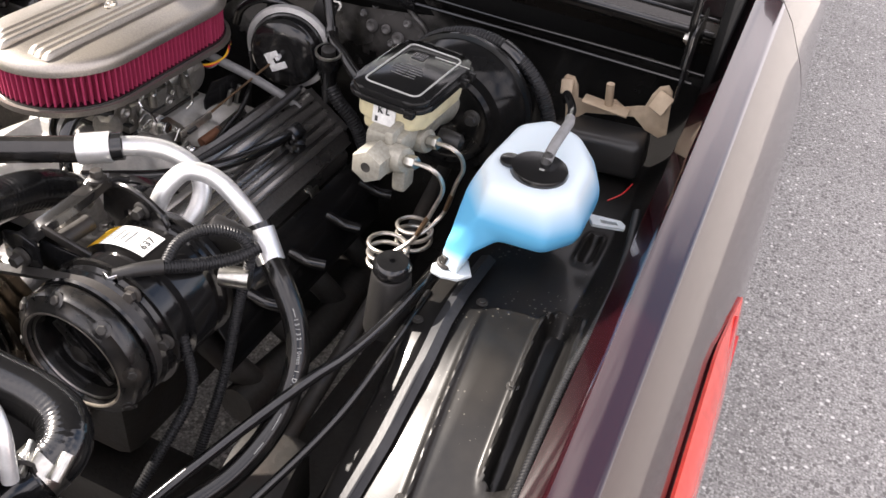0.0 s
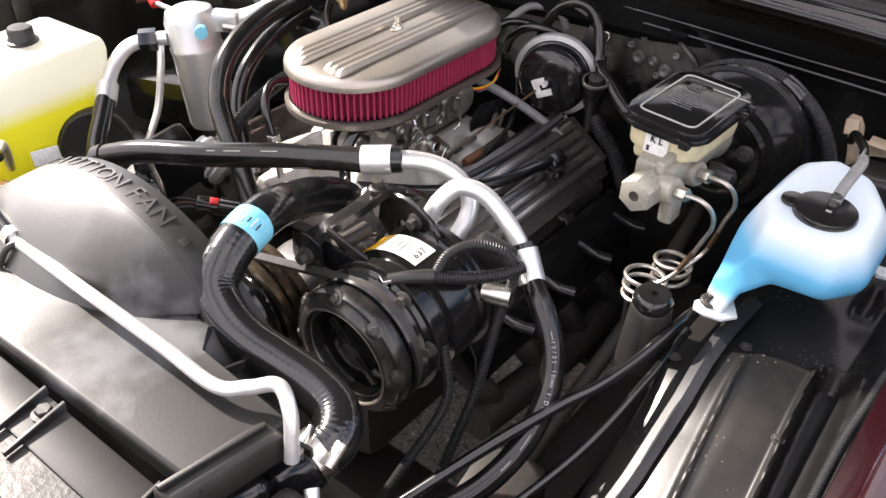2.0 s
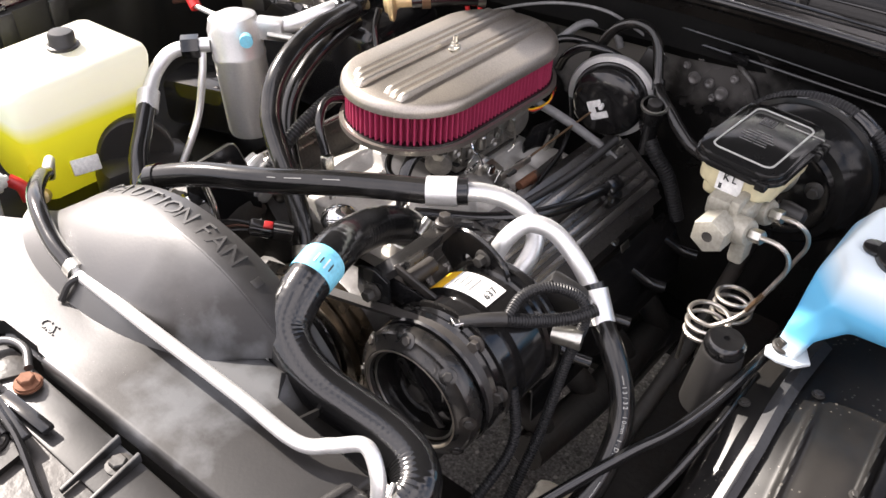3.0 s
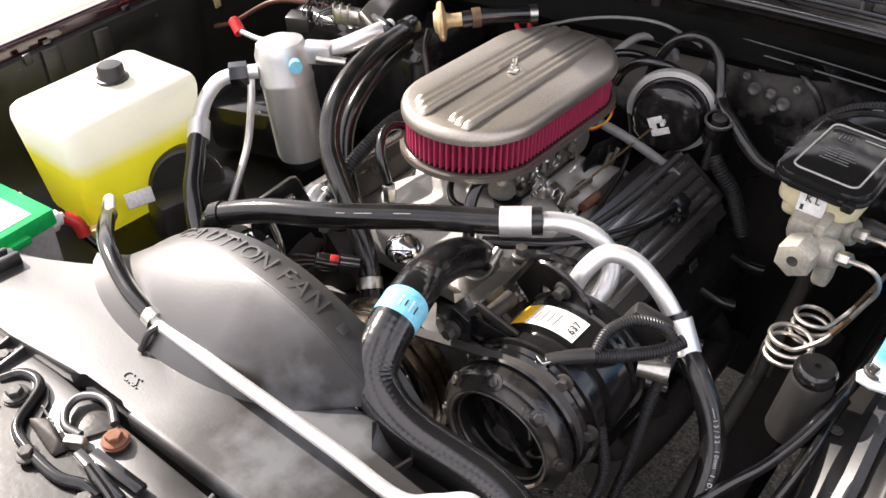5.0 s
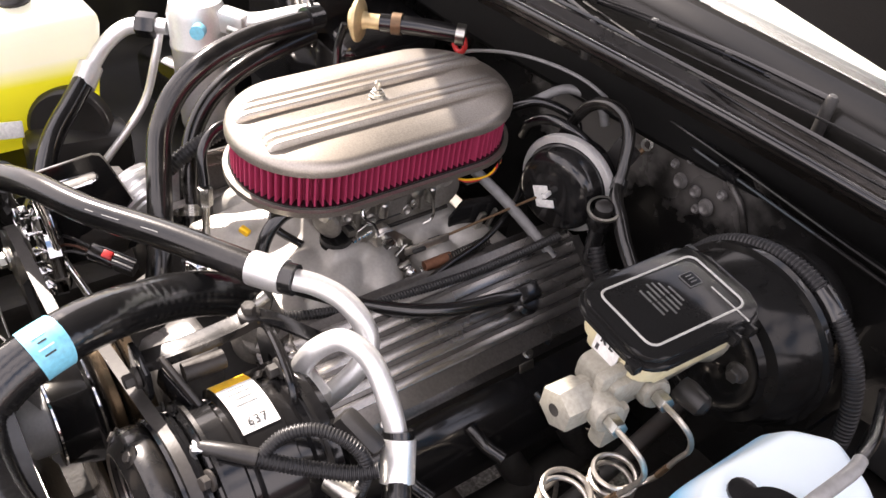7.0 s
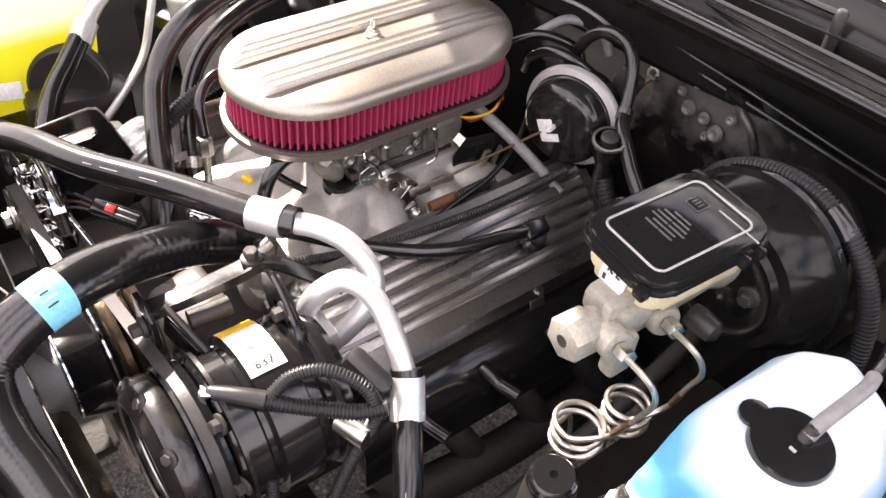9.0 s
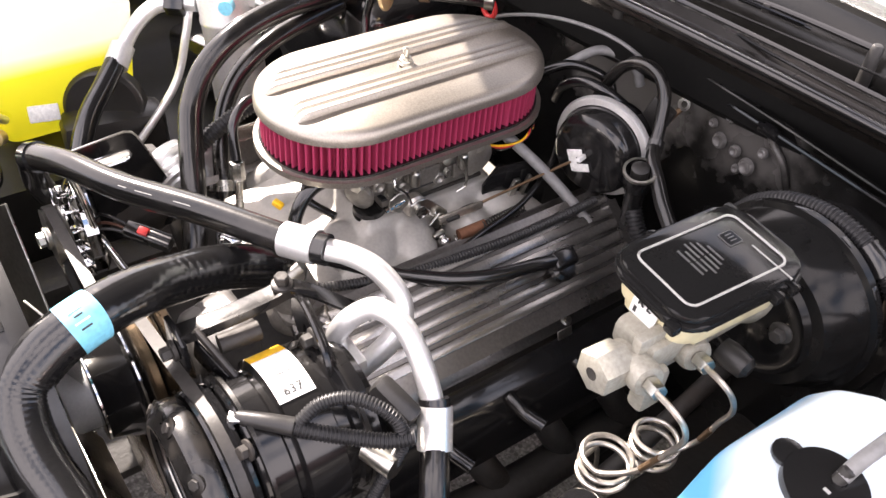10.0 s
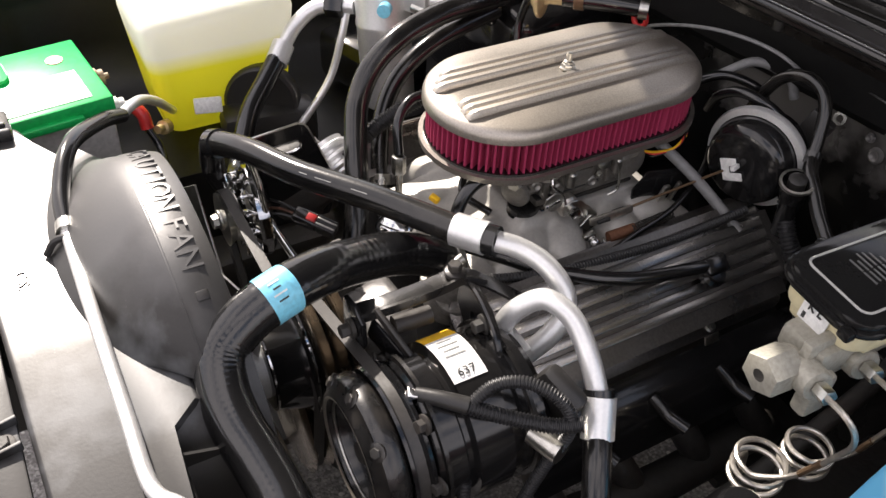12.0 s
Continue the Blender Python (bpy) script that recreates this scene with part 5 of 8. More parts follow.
part("switch", add_lathe(bmesh.new(), [(0.012, 0), (0.014, 0.01), (0.012, 0.03), (0.006, 0.035)], MB @ frame_at((0.475, 0.06, 0.866), (1, 0.1, -0.1)), segs=16), M_PLASTIC, mc)
part("mount_stud", bolt_bm((0.498, 0.125, 0.885), (0.1, -1, 0), 0.008, 0.010), M_IRON, mc)

bo = thing("brake_booster", (0.45, 0.24, 0.75), "round glossy black brake booster on the firewall", "brake booster")
BR, BC = 0.102, Vector((0.452, 0.140, 0.858))
part("shell", lathe_bm([(0.026, -0.008), (0.04, 0.0), (0.060, 0.004), (0.066, 0.002), (0.070, 0.009), (BR - 0.020, 0.011), (BR - 0.016, 0.016), (BR - 0.012, 0.022), (BR - 0.004, 0.04), (BR, 0.055), (BR + 0.006, 0.057), (BR + 0.006, 0.066), (BR, 0.070), (BR - 0.004, 0.11), (BR - 0.03, 0.16), (0.04, 0.19)], BC, (0, 1, 0), segs=64), M_BOOSTER, bo)
for k in range(12):
    a = k * math.pi / 6 + 0.2
    part("crimp", box_bm((0.014, 0.008, 0.003), Matrix.Translation((BC.x + (BR + 0.005) * math.cos(a), BC.y + 0.062, BC.z + (BR + 0.005) * math.sin(a))) @ Matrix.Rotation(-a + math.pi / 2, 4, "Y"), 0.001), M_GLOSS, bo)
part("check_valve", lathe_bm([(0.014, 0), (0.014, 0.008), (0.009, 0.01), (0.009, 0.03), (0.011, 0.032), (0.008, 0.04)], (0.375, 0.168, 0.915), (-0.2, -0.9, 0.2), segs=18), M_PLASTIC, bo)

# brake lines with coils
for cx, cy, cz, y0, z0, r, start in ((0.464, -0.046, 0.748, -0.050, 0.907, 0.0262, -1.0), (0.471, 0.021, 0.738, 0.015, 0.901, 0.0242, -0.6)):
    bl = thing("brake_line", (cx, cy, cz), "tinned steel brake line wound into a coil", "brake line", "brake lines")
    sx, sy = cx + r * math.cos(start), cy + r * math.sin(start)
    tx, ty = -math.sin(start), math.cos(start)
    pts = [(0.496, y0 - 0.005, z0 + 0.002), (0.516, y0 - 0.008, z0 + 0.004), (0.530, y0 - 0.003, z0 - 0.008), (0.533, y0 + 0.003, z0 - 0.030), (0.525, y0 + 0.004, z0 - 0.056), (sx + tx * 0.030, sy + ty * 0.030, cz + 0.048)]
    for k in range(27):
        a = start - k * 2 * math.pi / 11
        pts.append((cx + r * math.cos(a), cy + r * math.sin(a), cz + 0.024 - 0.0150 * k / 11))
    last = pts[-1]
    pts += [(last[0] - 0.01, last[1] + 0.03, last[2] - 0.03), (last[0] - 0.02, last[1] + 0.06, last[2] - 0.15)]
    part("line", tube_bm(pts, 0.0030, segs=8, steps=4), M_BRAKE, bl)
    part("rusty_stretch", tube_bm([Vector(pts[4]).lerp(Vector(pts[5]), q) for q in (0.35, 0.6, 0.9)], 0.0032, segs=8, steps=2), M_COPPER, bl, "rust stained stretch")

bs = thing("rubber_bump_stop", (0.512, -0.135, 0.74), "round black rubber stop with a centre hole", "bump stop")
part("stem", lathe_bm([(0.030, -0.11), (0.0245, -0.022), (0.022, -0.018), (0.0, -0.018)], (0.516, -0.141, 0.826), (0.05, -0.05, 1), segs=28), M_PLASTIC, bs)
part("cap", lathe_bm([(0.021, -0.018), (0.0235, -0.014), (0.0235, -0.006), (0.021, -0.002), (0.019, 0.0), (0.004, 0.0), (0.003, -0.004), (0.0, -0.004)], (0.516, -0.141, 0.826), (0.05, -0.05, 1), segs=28), M_RUBBER, bs)

# ---- washer bottle ----
wb = thing("washer_bottle", (0.64, 0.0, 0.78), "milky plastic washer bottle filled with blue fluid", "washer bottle")
bm = bmesh.new()
top = [(0.588, 0.060), (0.618, 0.088), (0.660, 0.070), (0.690, 0.018), (0.694, -0.048), (0.668, -0.080), (0.600, -0.080), (0.580, -0.030)]
mid = [(0.563, 0.078), (0.615, 0.110), (0.682, 0.098), (0.708, 0.035), (0.711, -0.058), (0.682, -0.096), (0.598, -0.094), (0.562, -0.046)]
low = [(0.568, 0.070), (0.620, 0.098), (0.676, 0.090), (0.700, 0.032), (0.702, -0.052), (0.677, -0.086), (0.606, -0.084), (0.570, -0.044)]
levels = [(low, (0.795, 0.80, 0.82, 0.848, 0.864, 0.862, 0.856, 0.835), 1.0), (mid, (0.876,) * 8, 1.0), (mid, (0.893,) * 8, 1.0), (top, (0.938, 0.941, 0.939, 0.936, 0.932, 0.932, 0.933, 0.936), 1.0)]
rings = []
for outline, zs, s in levels:
    rings.append([bm.verts.new((0.642 + (x - 0.642) * s, y * s, z)) for (x, y), z in zip(outline, zs)])
for a, b in zip(rings, rings[1:]):
    for k in range(8):
        bm.faces.new((a[k], a[(k + 1) % 8], b[(k + 1) % 8], b[k]))
bm.faces.new(rings[-1])
bm.faces.new(rings[0][::-1])
bmesh.ops.bevel(bm, geom=list(bm.edges), offset=0.008, segments=3, affect="EDGES", profile=0.5)
# the skirt that runs down from the shoulder to the mounting foot
for hull in ([(0.562, -0.046, 0.893), (0.566, 0.066, 0.888), (0.598, -0.094, 0.893), (0.628, -0.090, 0.878), (0.630, 0.040, 0.884), (0.560, -0.092, 0.830), (0.596, -0.098, 0.838), (0.620, -0.088, 0.858), (0.566, 0.05, 0.82), (0.620, 0.02, 0.835), (0.562, -0.05, 0.82)],
             [(0.560, -0.090, 0.845), (0.598, -0.096, 0.845), (0.564, -0.050, 0.845), (0.600, -0.060, 0.850), (0.557, -0.100, 0.806), (0.584, -0.106, 0.806), (0.562, -0.072, 0.806), (0.586, -0.080, 0.808)]):
    bmesh.ops.convex_hull(bm, input=[bm.verts.new(q) for q in hull])
bottle = part("bottle", bm, M_WASHER, wb)
md = bottle.modifiers.new("shell", "REMESH")
md.mode, md.voxel_size, md.use_smooth_shade = "VOXEL", 0.0026, True
md = bottle.modifiers.new("soft", "SMOOTH")
md.factor, md.iterations = 0.5, 22
part("foot", prism_bm([(0.549, -0.098), (0.553, -0.111), (0.568, -0.114), (0.588, -0.110), (0.600, -0.094), (0.586, -0.070), (0.563, -0.072)], -0.003, 0.003, Matrix.Translation((0, 0, 0.8035)), 0.002, segs=3), M_MILK, wb, "white moulded foot")
ear = part("ear", plate_bm([(-0.020, -0.011), (0.026, -0.009), (0.030, 0.0), (0.026, 0.009), (-0.020, 0.012)], [[(0.006 + 0.012 * c, 0.0035 * d) for c, d in ((1, -1), (1, 1), (-1, 1), (-1, -1))]], -0.002, 0.002, pose(0.716, 0.068, 0.826, 0, 12, 30)), M_MILK, wb, "white slotted mounting ear")
part("foot_screw", bolt_bm((0.565, -0.093, 0.8085), (0.1, 0, 1), 0.0078, 0.012), M_IRON, wb)
capm = Matrix.Translation((0.643, -0.030, 0.9335)) @ pose(0, 0, 0, 1, 2, 0)
bm = bmesh.new()
add_lathe(bm, [(0.0335, -0.006), (0.0345, 0.003), (0.033, 0.007), (0.0, 0.0085)], capm, segs=40)
add_prism(bm, [(0.0135 * math.cos(a), 0.0135 * math.sin(a)) for a in [k * math.pi / 8 for k in range(16)]], 0.001, 0.006, capm @ Matrix.Translation((-0.035, -0.001, 0)), 0.001)
cap = part("cap", bm, M_RUBBER, wb, "round black rubber cap with a pull tab")
part("nipple", lathe_bm([(0.006, 0), (0.006, 0.014), (0.0035, 0.016)], (0.646, -0.020, 0.939), (0.1, 0.5, 1), segs=12), M_PLASTIC, cap)
part("mould_dot", box_bm((0.006, 0.003, 0.001), capm @ pose(0.004, -0.006, 0.0086), 0.0003), M_PALE, cap)
wh = thing("washer_hose", (0.66, 0.05, 0.96), "grey black rubber washer hose from the cap", "washer hose")
part("hose", tube_bm([(0.647, -0.018, 0.944), (0.648, -0.004, 0.955), (0.650, 0.020, 0.963), (0.650, 0.044, 0.964), (0.647, 0.060, 0.962)], 0.0064), M_GREYHOSE, wh)
part("hose", tube_bm([(0.647, 0.058, 0.962), (0.638, 0.10, 0.955), (0.61, 0.18, 0.93), (0.60, 0.22, 0.90)], 0.0055), M_RUBBER, wh)


# ---- radiator, shroud and latch ----
rad = thing("radiator_cover", (0.0, -0.64, 0.8), "flat black plastic radiator top panel with ribs and stains", "radiator cover")
part("panel", prism_bm([(-0.285, -0.70), (-0.282, -0.628), (-0.262, -0.612), (-0.223, -0.600), (-0.187, -0.586), (-0.165, -0.572), (-0.15, -0.538), (0.235, -0.538), (0.25, -0.572), (0.38, -0.572), (0.38, -0.672), (0.047, -0.681), (0.040, -0.672), (0.030, -0.668), (-0.030, -0.670), (-0.037, -0.675), (-0.042, -0.684), (-0.14, -0.692), (-0.24, -0.696)], 0.866, 0.890, None, 0.005, segs=3), M_SHROUD, rad)
part("rear_wall", box_bm((0.54, 0.012, 0.20), pose(0.105, -0.575, 0.785), 0.004), M_SHROUD, rad)
part("end_lug", box_bm((0.080, 0.030, 0.012), pose(-0.256, -0.658, 0.892, 0, 0, 86), 0.003), M_GLOSS, rad)
part("end_ridge", box_bm((0.078, 0.007, 0.012), pose(-0.245, -0.658, 0.899, 0, 0, 86), 0.003), M_SHROUD, rad)
part("end_ridge", box_bm((0.070, 0.006, 0.008), pose(-0.266, -0.658, 0.898, 0, 0, 86), 0.002), M_SHROUD, rad)
part("shelf", box_bm((0.66, 0.045, 0.006), pose(0.05, -0.708, 0.872), 0.002), M_SHROUD, rad)
for x0, x1 in ((-0.234, -0.224), (-0.147, -0.138), (-0.121, -0.115), (0.176, 0.185), (0.206, 0.214), (0.345, 0.352)):
    part("rib", hull_bm([(x + dx, y, z) for x, y in ((x0, -0.684), (x1, -0.748)) for dx in (-0.002, 0.002) for z in (0.874, 0.884 if y > -0.7 else 0.879)], 0.0008), M_SHROUD, rad)
for x, y in ((-0.129, -0.709), (0.197, -0.700)):
    part("rib_bolt", bolt_bm((x, y, 0.875), (0, 0, 1), 0.008, 0.006), M_IRON, rad)
text_mesh("raised_letters", "C.S.", 0.017, pose(0.014, -0.651, 0.8905, 0, 0, 0), M_SHROUD, rad, 0.001)
part("tank", box_bm((0.07, 0.05, 0.20), pose(0.44, -0.63, 0.76), 0.012), M_PLASTIC, rad, "black plastic side tank")
part("end_bar", hull_bm([(0.350, -0.695, 0.893), (0.374, -0.695, 0.893), (0.366, -0.594, 0.896), (0.390, -0.590, 0.894), (0.352, -0.70, 0.862), (0.380, -0.70, 0.862), (0.366, -0.590, 0.862), (0.394, -0.586, 0.862)], 0.004), M_SHROUD, rad)
part("end_bar_rib", hull_bm([(0.357, -0.695, 0.893), (0.362, -0.695, 0.893), (0.373, -0.596, 0.895), (0.378, -0.596, 0.895), (0.357, -0.695, 0.899), (0.362, -0.695, 0.899), (0.373, -0.596, 0.900), (0.378, -0.596, 0.900)], 0.001), M_SHROUD, rad)
part("outlet_tank", hull_bm([(0.325, -0.64, 0.85), (0.365, -0.60, 0.86), (0.40, -0.62, 0.85), (0.37, -0.66, 0.845), (0.325, -0.64, 0.74), (0.365, -0.60, 0.74), (0.41, -0.62, 0.74), (0.37, -0.67, 0.74)], 0.012), M_GLOSS, rad, "glossy black outlet moulding")
part("core", box_bm((0.76, 0.04, 0.36), pose(-0.02, -0.64, 0.66), 0.005), M_IRON, rad, "dark radiator core")

sh = thing("fan_shroud", (0.03, -0.54, 0.7), "black moulded fan shroud with raised lettering on its rim", "fan shroud")
SX, SZ, SR = 0.045, 0.715, 0.258
rows = []
for i in range(73):
    a = radians(-15 + 210 * i / 72)
    c, s = math.cos(a), math.sin(a)
    front = -0.528 if s > 0.66 else -0.568
    rows.append([(SX + r * c, y, SZ + r * s) for y, r in ((front, SR - 0.0012), (-0.520, SR), (-0.505, SR - 0.001), (-0.490, SR - 0.004), (-0.484, SR - 0.006), (-0.484, SR - 0.014))])
part("barrel", grid_bm(rows, 0.003), M_SHROUD, sh)
# domed front that runs from the rim down onto the radiator cover
rows = []
for i in range(41):
    v = i / 40
    a = radians(138 - 96 * v)
    rim_x, rim_z = SX + SR * math.cos(a), SZ + SR * math.sin(a)
    foot_x = -0.19 + 0.39 * v
    foot_y = -0.527 - 0.092 * math.sqrt(max(0.0, 1 - (foot_x / 0.2) ** 2))
    row = []
    for k in range(15):
        u = k / 14
        drop = u ** 1.35 * (1 - 0.10 * math.sin(math.pi * u))
        row.append((rim_x + (foot_x - rim_x) * u, -0.526 + (foot_y + 0.526) * u, rim_z - 0.0006 + (0.8895 - rim_z) * drop))
    rows.append(row)
part("dome", grid_bm(rows, 0.002), M_SHROUD, sh)
rows = []
for i in range(25):
    x = -0.165 + 0.565 * i / 24
    z = 0.88
    rows.append([(x, -0.585, z), (x, -0.572, 0.86), (x, -0.565, 0.60)])
part("apron", grid_bm(rows, 0.003), M_SHROUD, sh)
part("fin", prism_bm([(0, 0), (0.06, 0), (0.0, 0.02)], -0.0015, 0.0015, pose(0.275, -0.575, 0.86, 90, 0, 90), 0.0), M_SHROUD, sh)
for ch, deg in (("C", 117), ("A", 111), ("U", 104.8), ("T", 99.4), ("I", 95.4), ("O", 91.4), ("N", 86.4), ("F", 80.0), ("A", 75.4), ("N", 70.4)):
    a = radians(deg)
    m = Matrix.Translation((SX, -0.508, SZ)) @ Matrix.Rotation(math.pi / 2 - a, 4, "Y") @ Matrix.Translation((0, 0, SR - 0.002))
    text_mesh("letter", ch, 0.030, m, M_SHROUD, sh, 0.0022)
a = radians(62)
part("mould_mark", box_bm((0.010, 0.012, 0.003), Matrix.Translation((SX, -0.508, SZ)) @ Matrix.Rotation(math.pi / 2 - a, 4, "Y") @ Matrix.Translation((0, 0, SR - 0.001)), 0.001), M_PLASTIC, sh)

fan = thing("cooling_fan", (0.045, -0.47, 0.7), "steel cooling fan behind the shroud", "fan")
for k in range(6):
    m = Matrix.Translation((0.045, -0.465, 0.69)) @ Matrix.Rotation(math.pi * k / 3 + 0.4, 4, "Y") @ Matrix.Translation((0, 0, 0.14)) @ Matrix.Rotation(radians(25), 4, "Z")
    part("blade", box_bm((0.06, 0.003, 0.17), m, 0.001), M_STEEL, fan)
part("clutch", lathe_bm([(0.05, 0), (0.055, 0.02), (0.03, 0.04), (0.02, 0.05)], (0.045, -0.46, 0.69), (0, -1, 0)), M_ALLOY, fan)

latch = thing("hood_latch", (0.0, -0.74, 0.87), "dark greasy steel hood latch bolted to the support", "hood latch")
part("plate", plate_bm([(-0.135, -0.805), (0.02, -0.804), (0.10, -0.80), (0.13, -0.775), (0.125, -0.742), (0.075, -0.742), (0.05, -0.735), (0.03, -0.725), (-0.02, -0.735), (-0.035, -0.715), (-0.052, -0.704), (-0.085, -0.704), (-0.10, -0.722), (-0.135, -0.742)], [SQUARE], 0.873, 0.879, Matrix.Identity(4)), M_RAIL, latch)
rim = [Vector((x, y, 0.880)) for x, y in SQUARE]
part("opening_rim", tube_bm(rim + rim[:1], 0.0022, segs=6, steps=0), M_RAIL, latch)
for x, y, mt in ((-0.066, -0.730, M_IRON), (-0.029, -0.786, M_IRON), (0.057, -0.702, M_RUST), (0.097, -0.759, M_IRON)):
    part("washer", lathe_bm([(0.0135, 0), (0.0135, 0.002), (0.006, 0.003)], (x, y, 0.8790), (0, 0, 1), segs=24), mt, latch)
    part("bolt", bolt_bm((x, y, 0.8815), (0, 0, 1), 0.0082, 0.007), mt, latch)
part("swan_rib", tube_bm([(-0.100, -0.728, 0.879), (-0.090, -0.712, 0.881), (-0.072, -0.706, 0.882), (-0.055, -0.711, 0.883), (-0.045, -0.724, 0.883), (-0.030, -0.747, 0.884), (-0.010, -0.757, 0.884), (0.033, -0.760, 0.884), (0.060, -0.758, 0.884), (0.081, -0.749, 0.883), (0.100, -0.748, 0.881)], 0.0055, segs=10), M_GLOSS, latch)
part("loop", tube_bm([(0.043, -0.692, 0.884), (0.022, -0.682, 0.886), (0.002, -0.684, 0.887), (-0.010, -0.697, 0.887), (-0.004, -0.713, 0.887), (0.012, -0.723, 0.886), (0.030, -0.720, 0.884)], 0.0045, segs=10), M_SHROUD, latch, "bent striker loop")
part("loop_plate", prism_bm([(-0.008, -0.700), (0.000, -0.686), (0.022, -0.684), (0.042, -0.694), (0.030, -0.718), (0.012, -0.721), (-0.002, -0.712)], 0.874, 0.879, None, 0.001), M_DUSTY, latch, "dusty striker floor")
part("catch", hull_bm([(-0.022, -0.742, 0.880), (-0.004, -0.726, 0.880), (0.034, -0.736, 0.880), (0.030, -0.750, 0.880), (-0.020, -0.740, 0.892), (-0.004, -0.729, 0.892), (0.026, -0.738, 0.891)], 0.002), M_IRON, latch)
part("catch_tab", box_bm((0.020, 0.010, 0.012), pose(0.036, -0.728, 0.886, 0, 0, 30), 0.002), M_STEEL, latch)
part("catch_spring", tube_bm([(-0.020 + 0.0012 * k + 0.003 * math.cos(k * 1.3), -0.726 - 0.0002 * k, 0.892 + 0.003 * math.sin(k * 1.3)) for k in range(24)], 0.0009, segs=5, steps=2), M_STEEL, latch)
part("lever", box_bm((0.070, 0.013, 0.006), pose(0.090, -0.7225, 0.883, 0, 0, 3), 0.002), M_GLOSS, latch)
part("lever", box_bm((0.075, 0.010, 0.006), pose(0.085, -0.736, 0.887, 0, 0, -4), 0.002), M_RUBBER, latch)
part("cable", tube_bm([(0.07, -0.737, 0.888), (0.12, -0.745, 0.887), (0.18, -0.762, 0.882), (0.26, -0.78, 0.880)], 0.004, segs=8), M_RUBBER, latch, "black release cable")
part("front_bead", tube_bm([(-0.16, -0.806, 0.875), (-0.05, -0.806, 0.876), (0.03, -0.806, 0.876), (0.14, -0.806, 0.875)], 0.005, segs=8), M_RAIL, latch)
part("pivot_nut", bolt_bm((0.013, -0.763, 0.884), (0, 0, 1), 0.007, 0.007), M_IRON, latch)

# overflow pipe on the radiator top
ov = thing("overflow_pipe", (0.15, -0.60, 0.9), "bare aluminium overflow pipe along the radiator top", "pipe")
part("pipe", tube_bm([(-0.025, -0.597, 0.912), (0.10, -0.599, 0.913), (0.24, -0.600, 0.912), (0.315, -0.600, 0.908), (0.345, -0.586, 0.914), (0.372, -0.575, 0.925), (0.392, -0.582, 0.912), (0.399, -0.590, 0.885), (0.401, -0.594, 0.868)], 0.0068, steps=10), M_TUBE, ov)
part("lower_pipe", tube_bm([(0.425, -0.596, 0.852), (0.436, -0.604, 0.842), (0.462, -0.606, 0.824), (0.476, -0.612, 0.79)], 0.0068), M_TUBE, ov)
part("clip", tube_bm([(-0.012, -0.622, 0.892), (-0.008, -0.61, 0.91), (0.0, -0.592, 0.914), (0.004, -0.585, 0.90)], 0.004, segs=8), M_PLASTIC, ov, "small black wire clip")
oh = thing("overflow_hose", (-0.2, -0.55, 0.9), "black rubber overflow hose over the fan shroud", "hose")
part("hose", tube_bm([(-0.015, -0.597, 0.912), (-0.07, -0.590, 0.922), (-0.14, -0.565, 0.93), (-0.22, -0.52, 0.90), (-0.27, -0.49, 0.87)], 0.0098), M_RUBBER, oh)
part("end_pipe", tube_bm([(-0.26, -0.495, 0.875), (-0.32, -0.46, 0.855), (-0.40, -0.425, 0.80), (-0.50, -0.385, 0.715)], 0.007), M_TUBE, oh, "pale metal end pipe")
part("clamp", spot((-0.012, -0.597, 0.912), (-0.026, -0.595, 0.913), 0.0115), M_STEEL, oh)

# ---- upper radiator hose ----
rh = thing("radiator_hose", (0.28, -0.47, 0.87), "thick black rubber upper radiator hose with a blue label", "radiator hose")
RH = [(0.114, -0.218, 0.818), (0.12, -0.252, 0.85), (0.126, -0.298, 0.876), (0.14, -0.345, 0.897), (0.162, -0.392, 0.92), (0.179, -0.437, 0.928), (0.188, -0.476, 0.919), (0.2, -0.506, 0.9), (0.227, -0.517, 0.882), (0.259, -0.517, 0.867), (0.296, -0.511, 0.856), (0.336, -0.507, 0.847), (0.371, -0.513, 0.841), (0.392, -0.536, 0.836), (0.385, -0.566, 0.828)]
bm = bmesh.new()
pts = spline(RH, 8)
ring_pts = spline(RH, 22)
segs_h, rings, up = 28, [], None
for i, q in enumerate(ring_pts):
    tan = (ring_pts[min(i + 1, len(ring_pts) - 1)] - ring_pts[max(i - 1, 0)]).normalized()
    bend = (ring_pts[min(i + 9, len(ring_pts) - 1)] + ring_pts[max(i - 9, 0)]) * 0.5 - q
    up = up or tan.orthogonal().normalized()
    up = (up - tan * up.dot(tan)).normalized()
    side = tan.cross(up)
    row = []
    for k in range(segs_h):
        d = math.cos(2 * math.pi * k / segs_h) * up + math.sin(2 * math.pi * k / segs_h) * side
        # wrinkles on the inside of the bends
        w = max(0.3, d.dot(bend.normalized())) * min(1.0, bend.length / 0.004) if bend.length > 1e-6 else 0.0
        row.append(bm.verts.new(q + d * (0.0242 - 0.0011 * w * (1 if i % 4 in (1, 2) else 0))))
    rings.append(row)
for a, b in zip(rings, rings[1:]):
    for k in range(segs_h):
        bm.faces.new((a[k], a[(k + 1) % segs_h], b[(k + 1) % segs_h], b[k]))
bm.faces.new(rings[0][::-1])
bm.faces.new(rings[-1])
part("hose", bm, M_RUBBER, rh)
sl = pts[39:45]
lab_h = part("label", tube_bm(sl, 0.0247, segs=28, steps=0), M_BLUELAB, rh, "pale blue printed label")
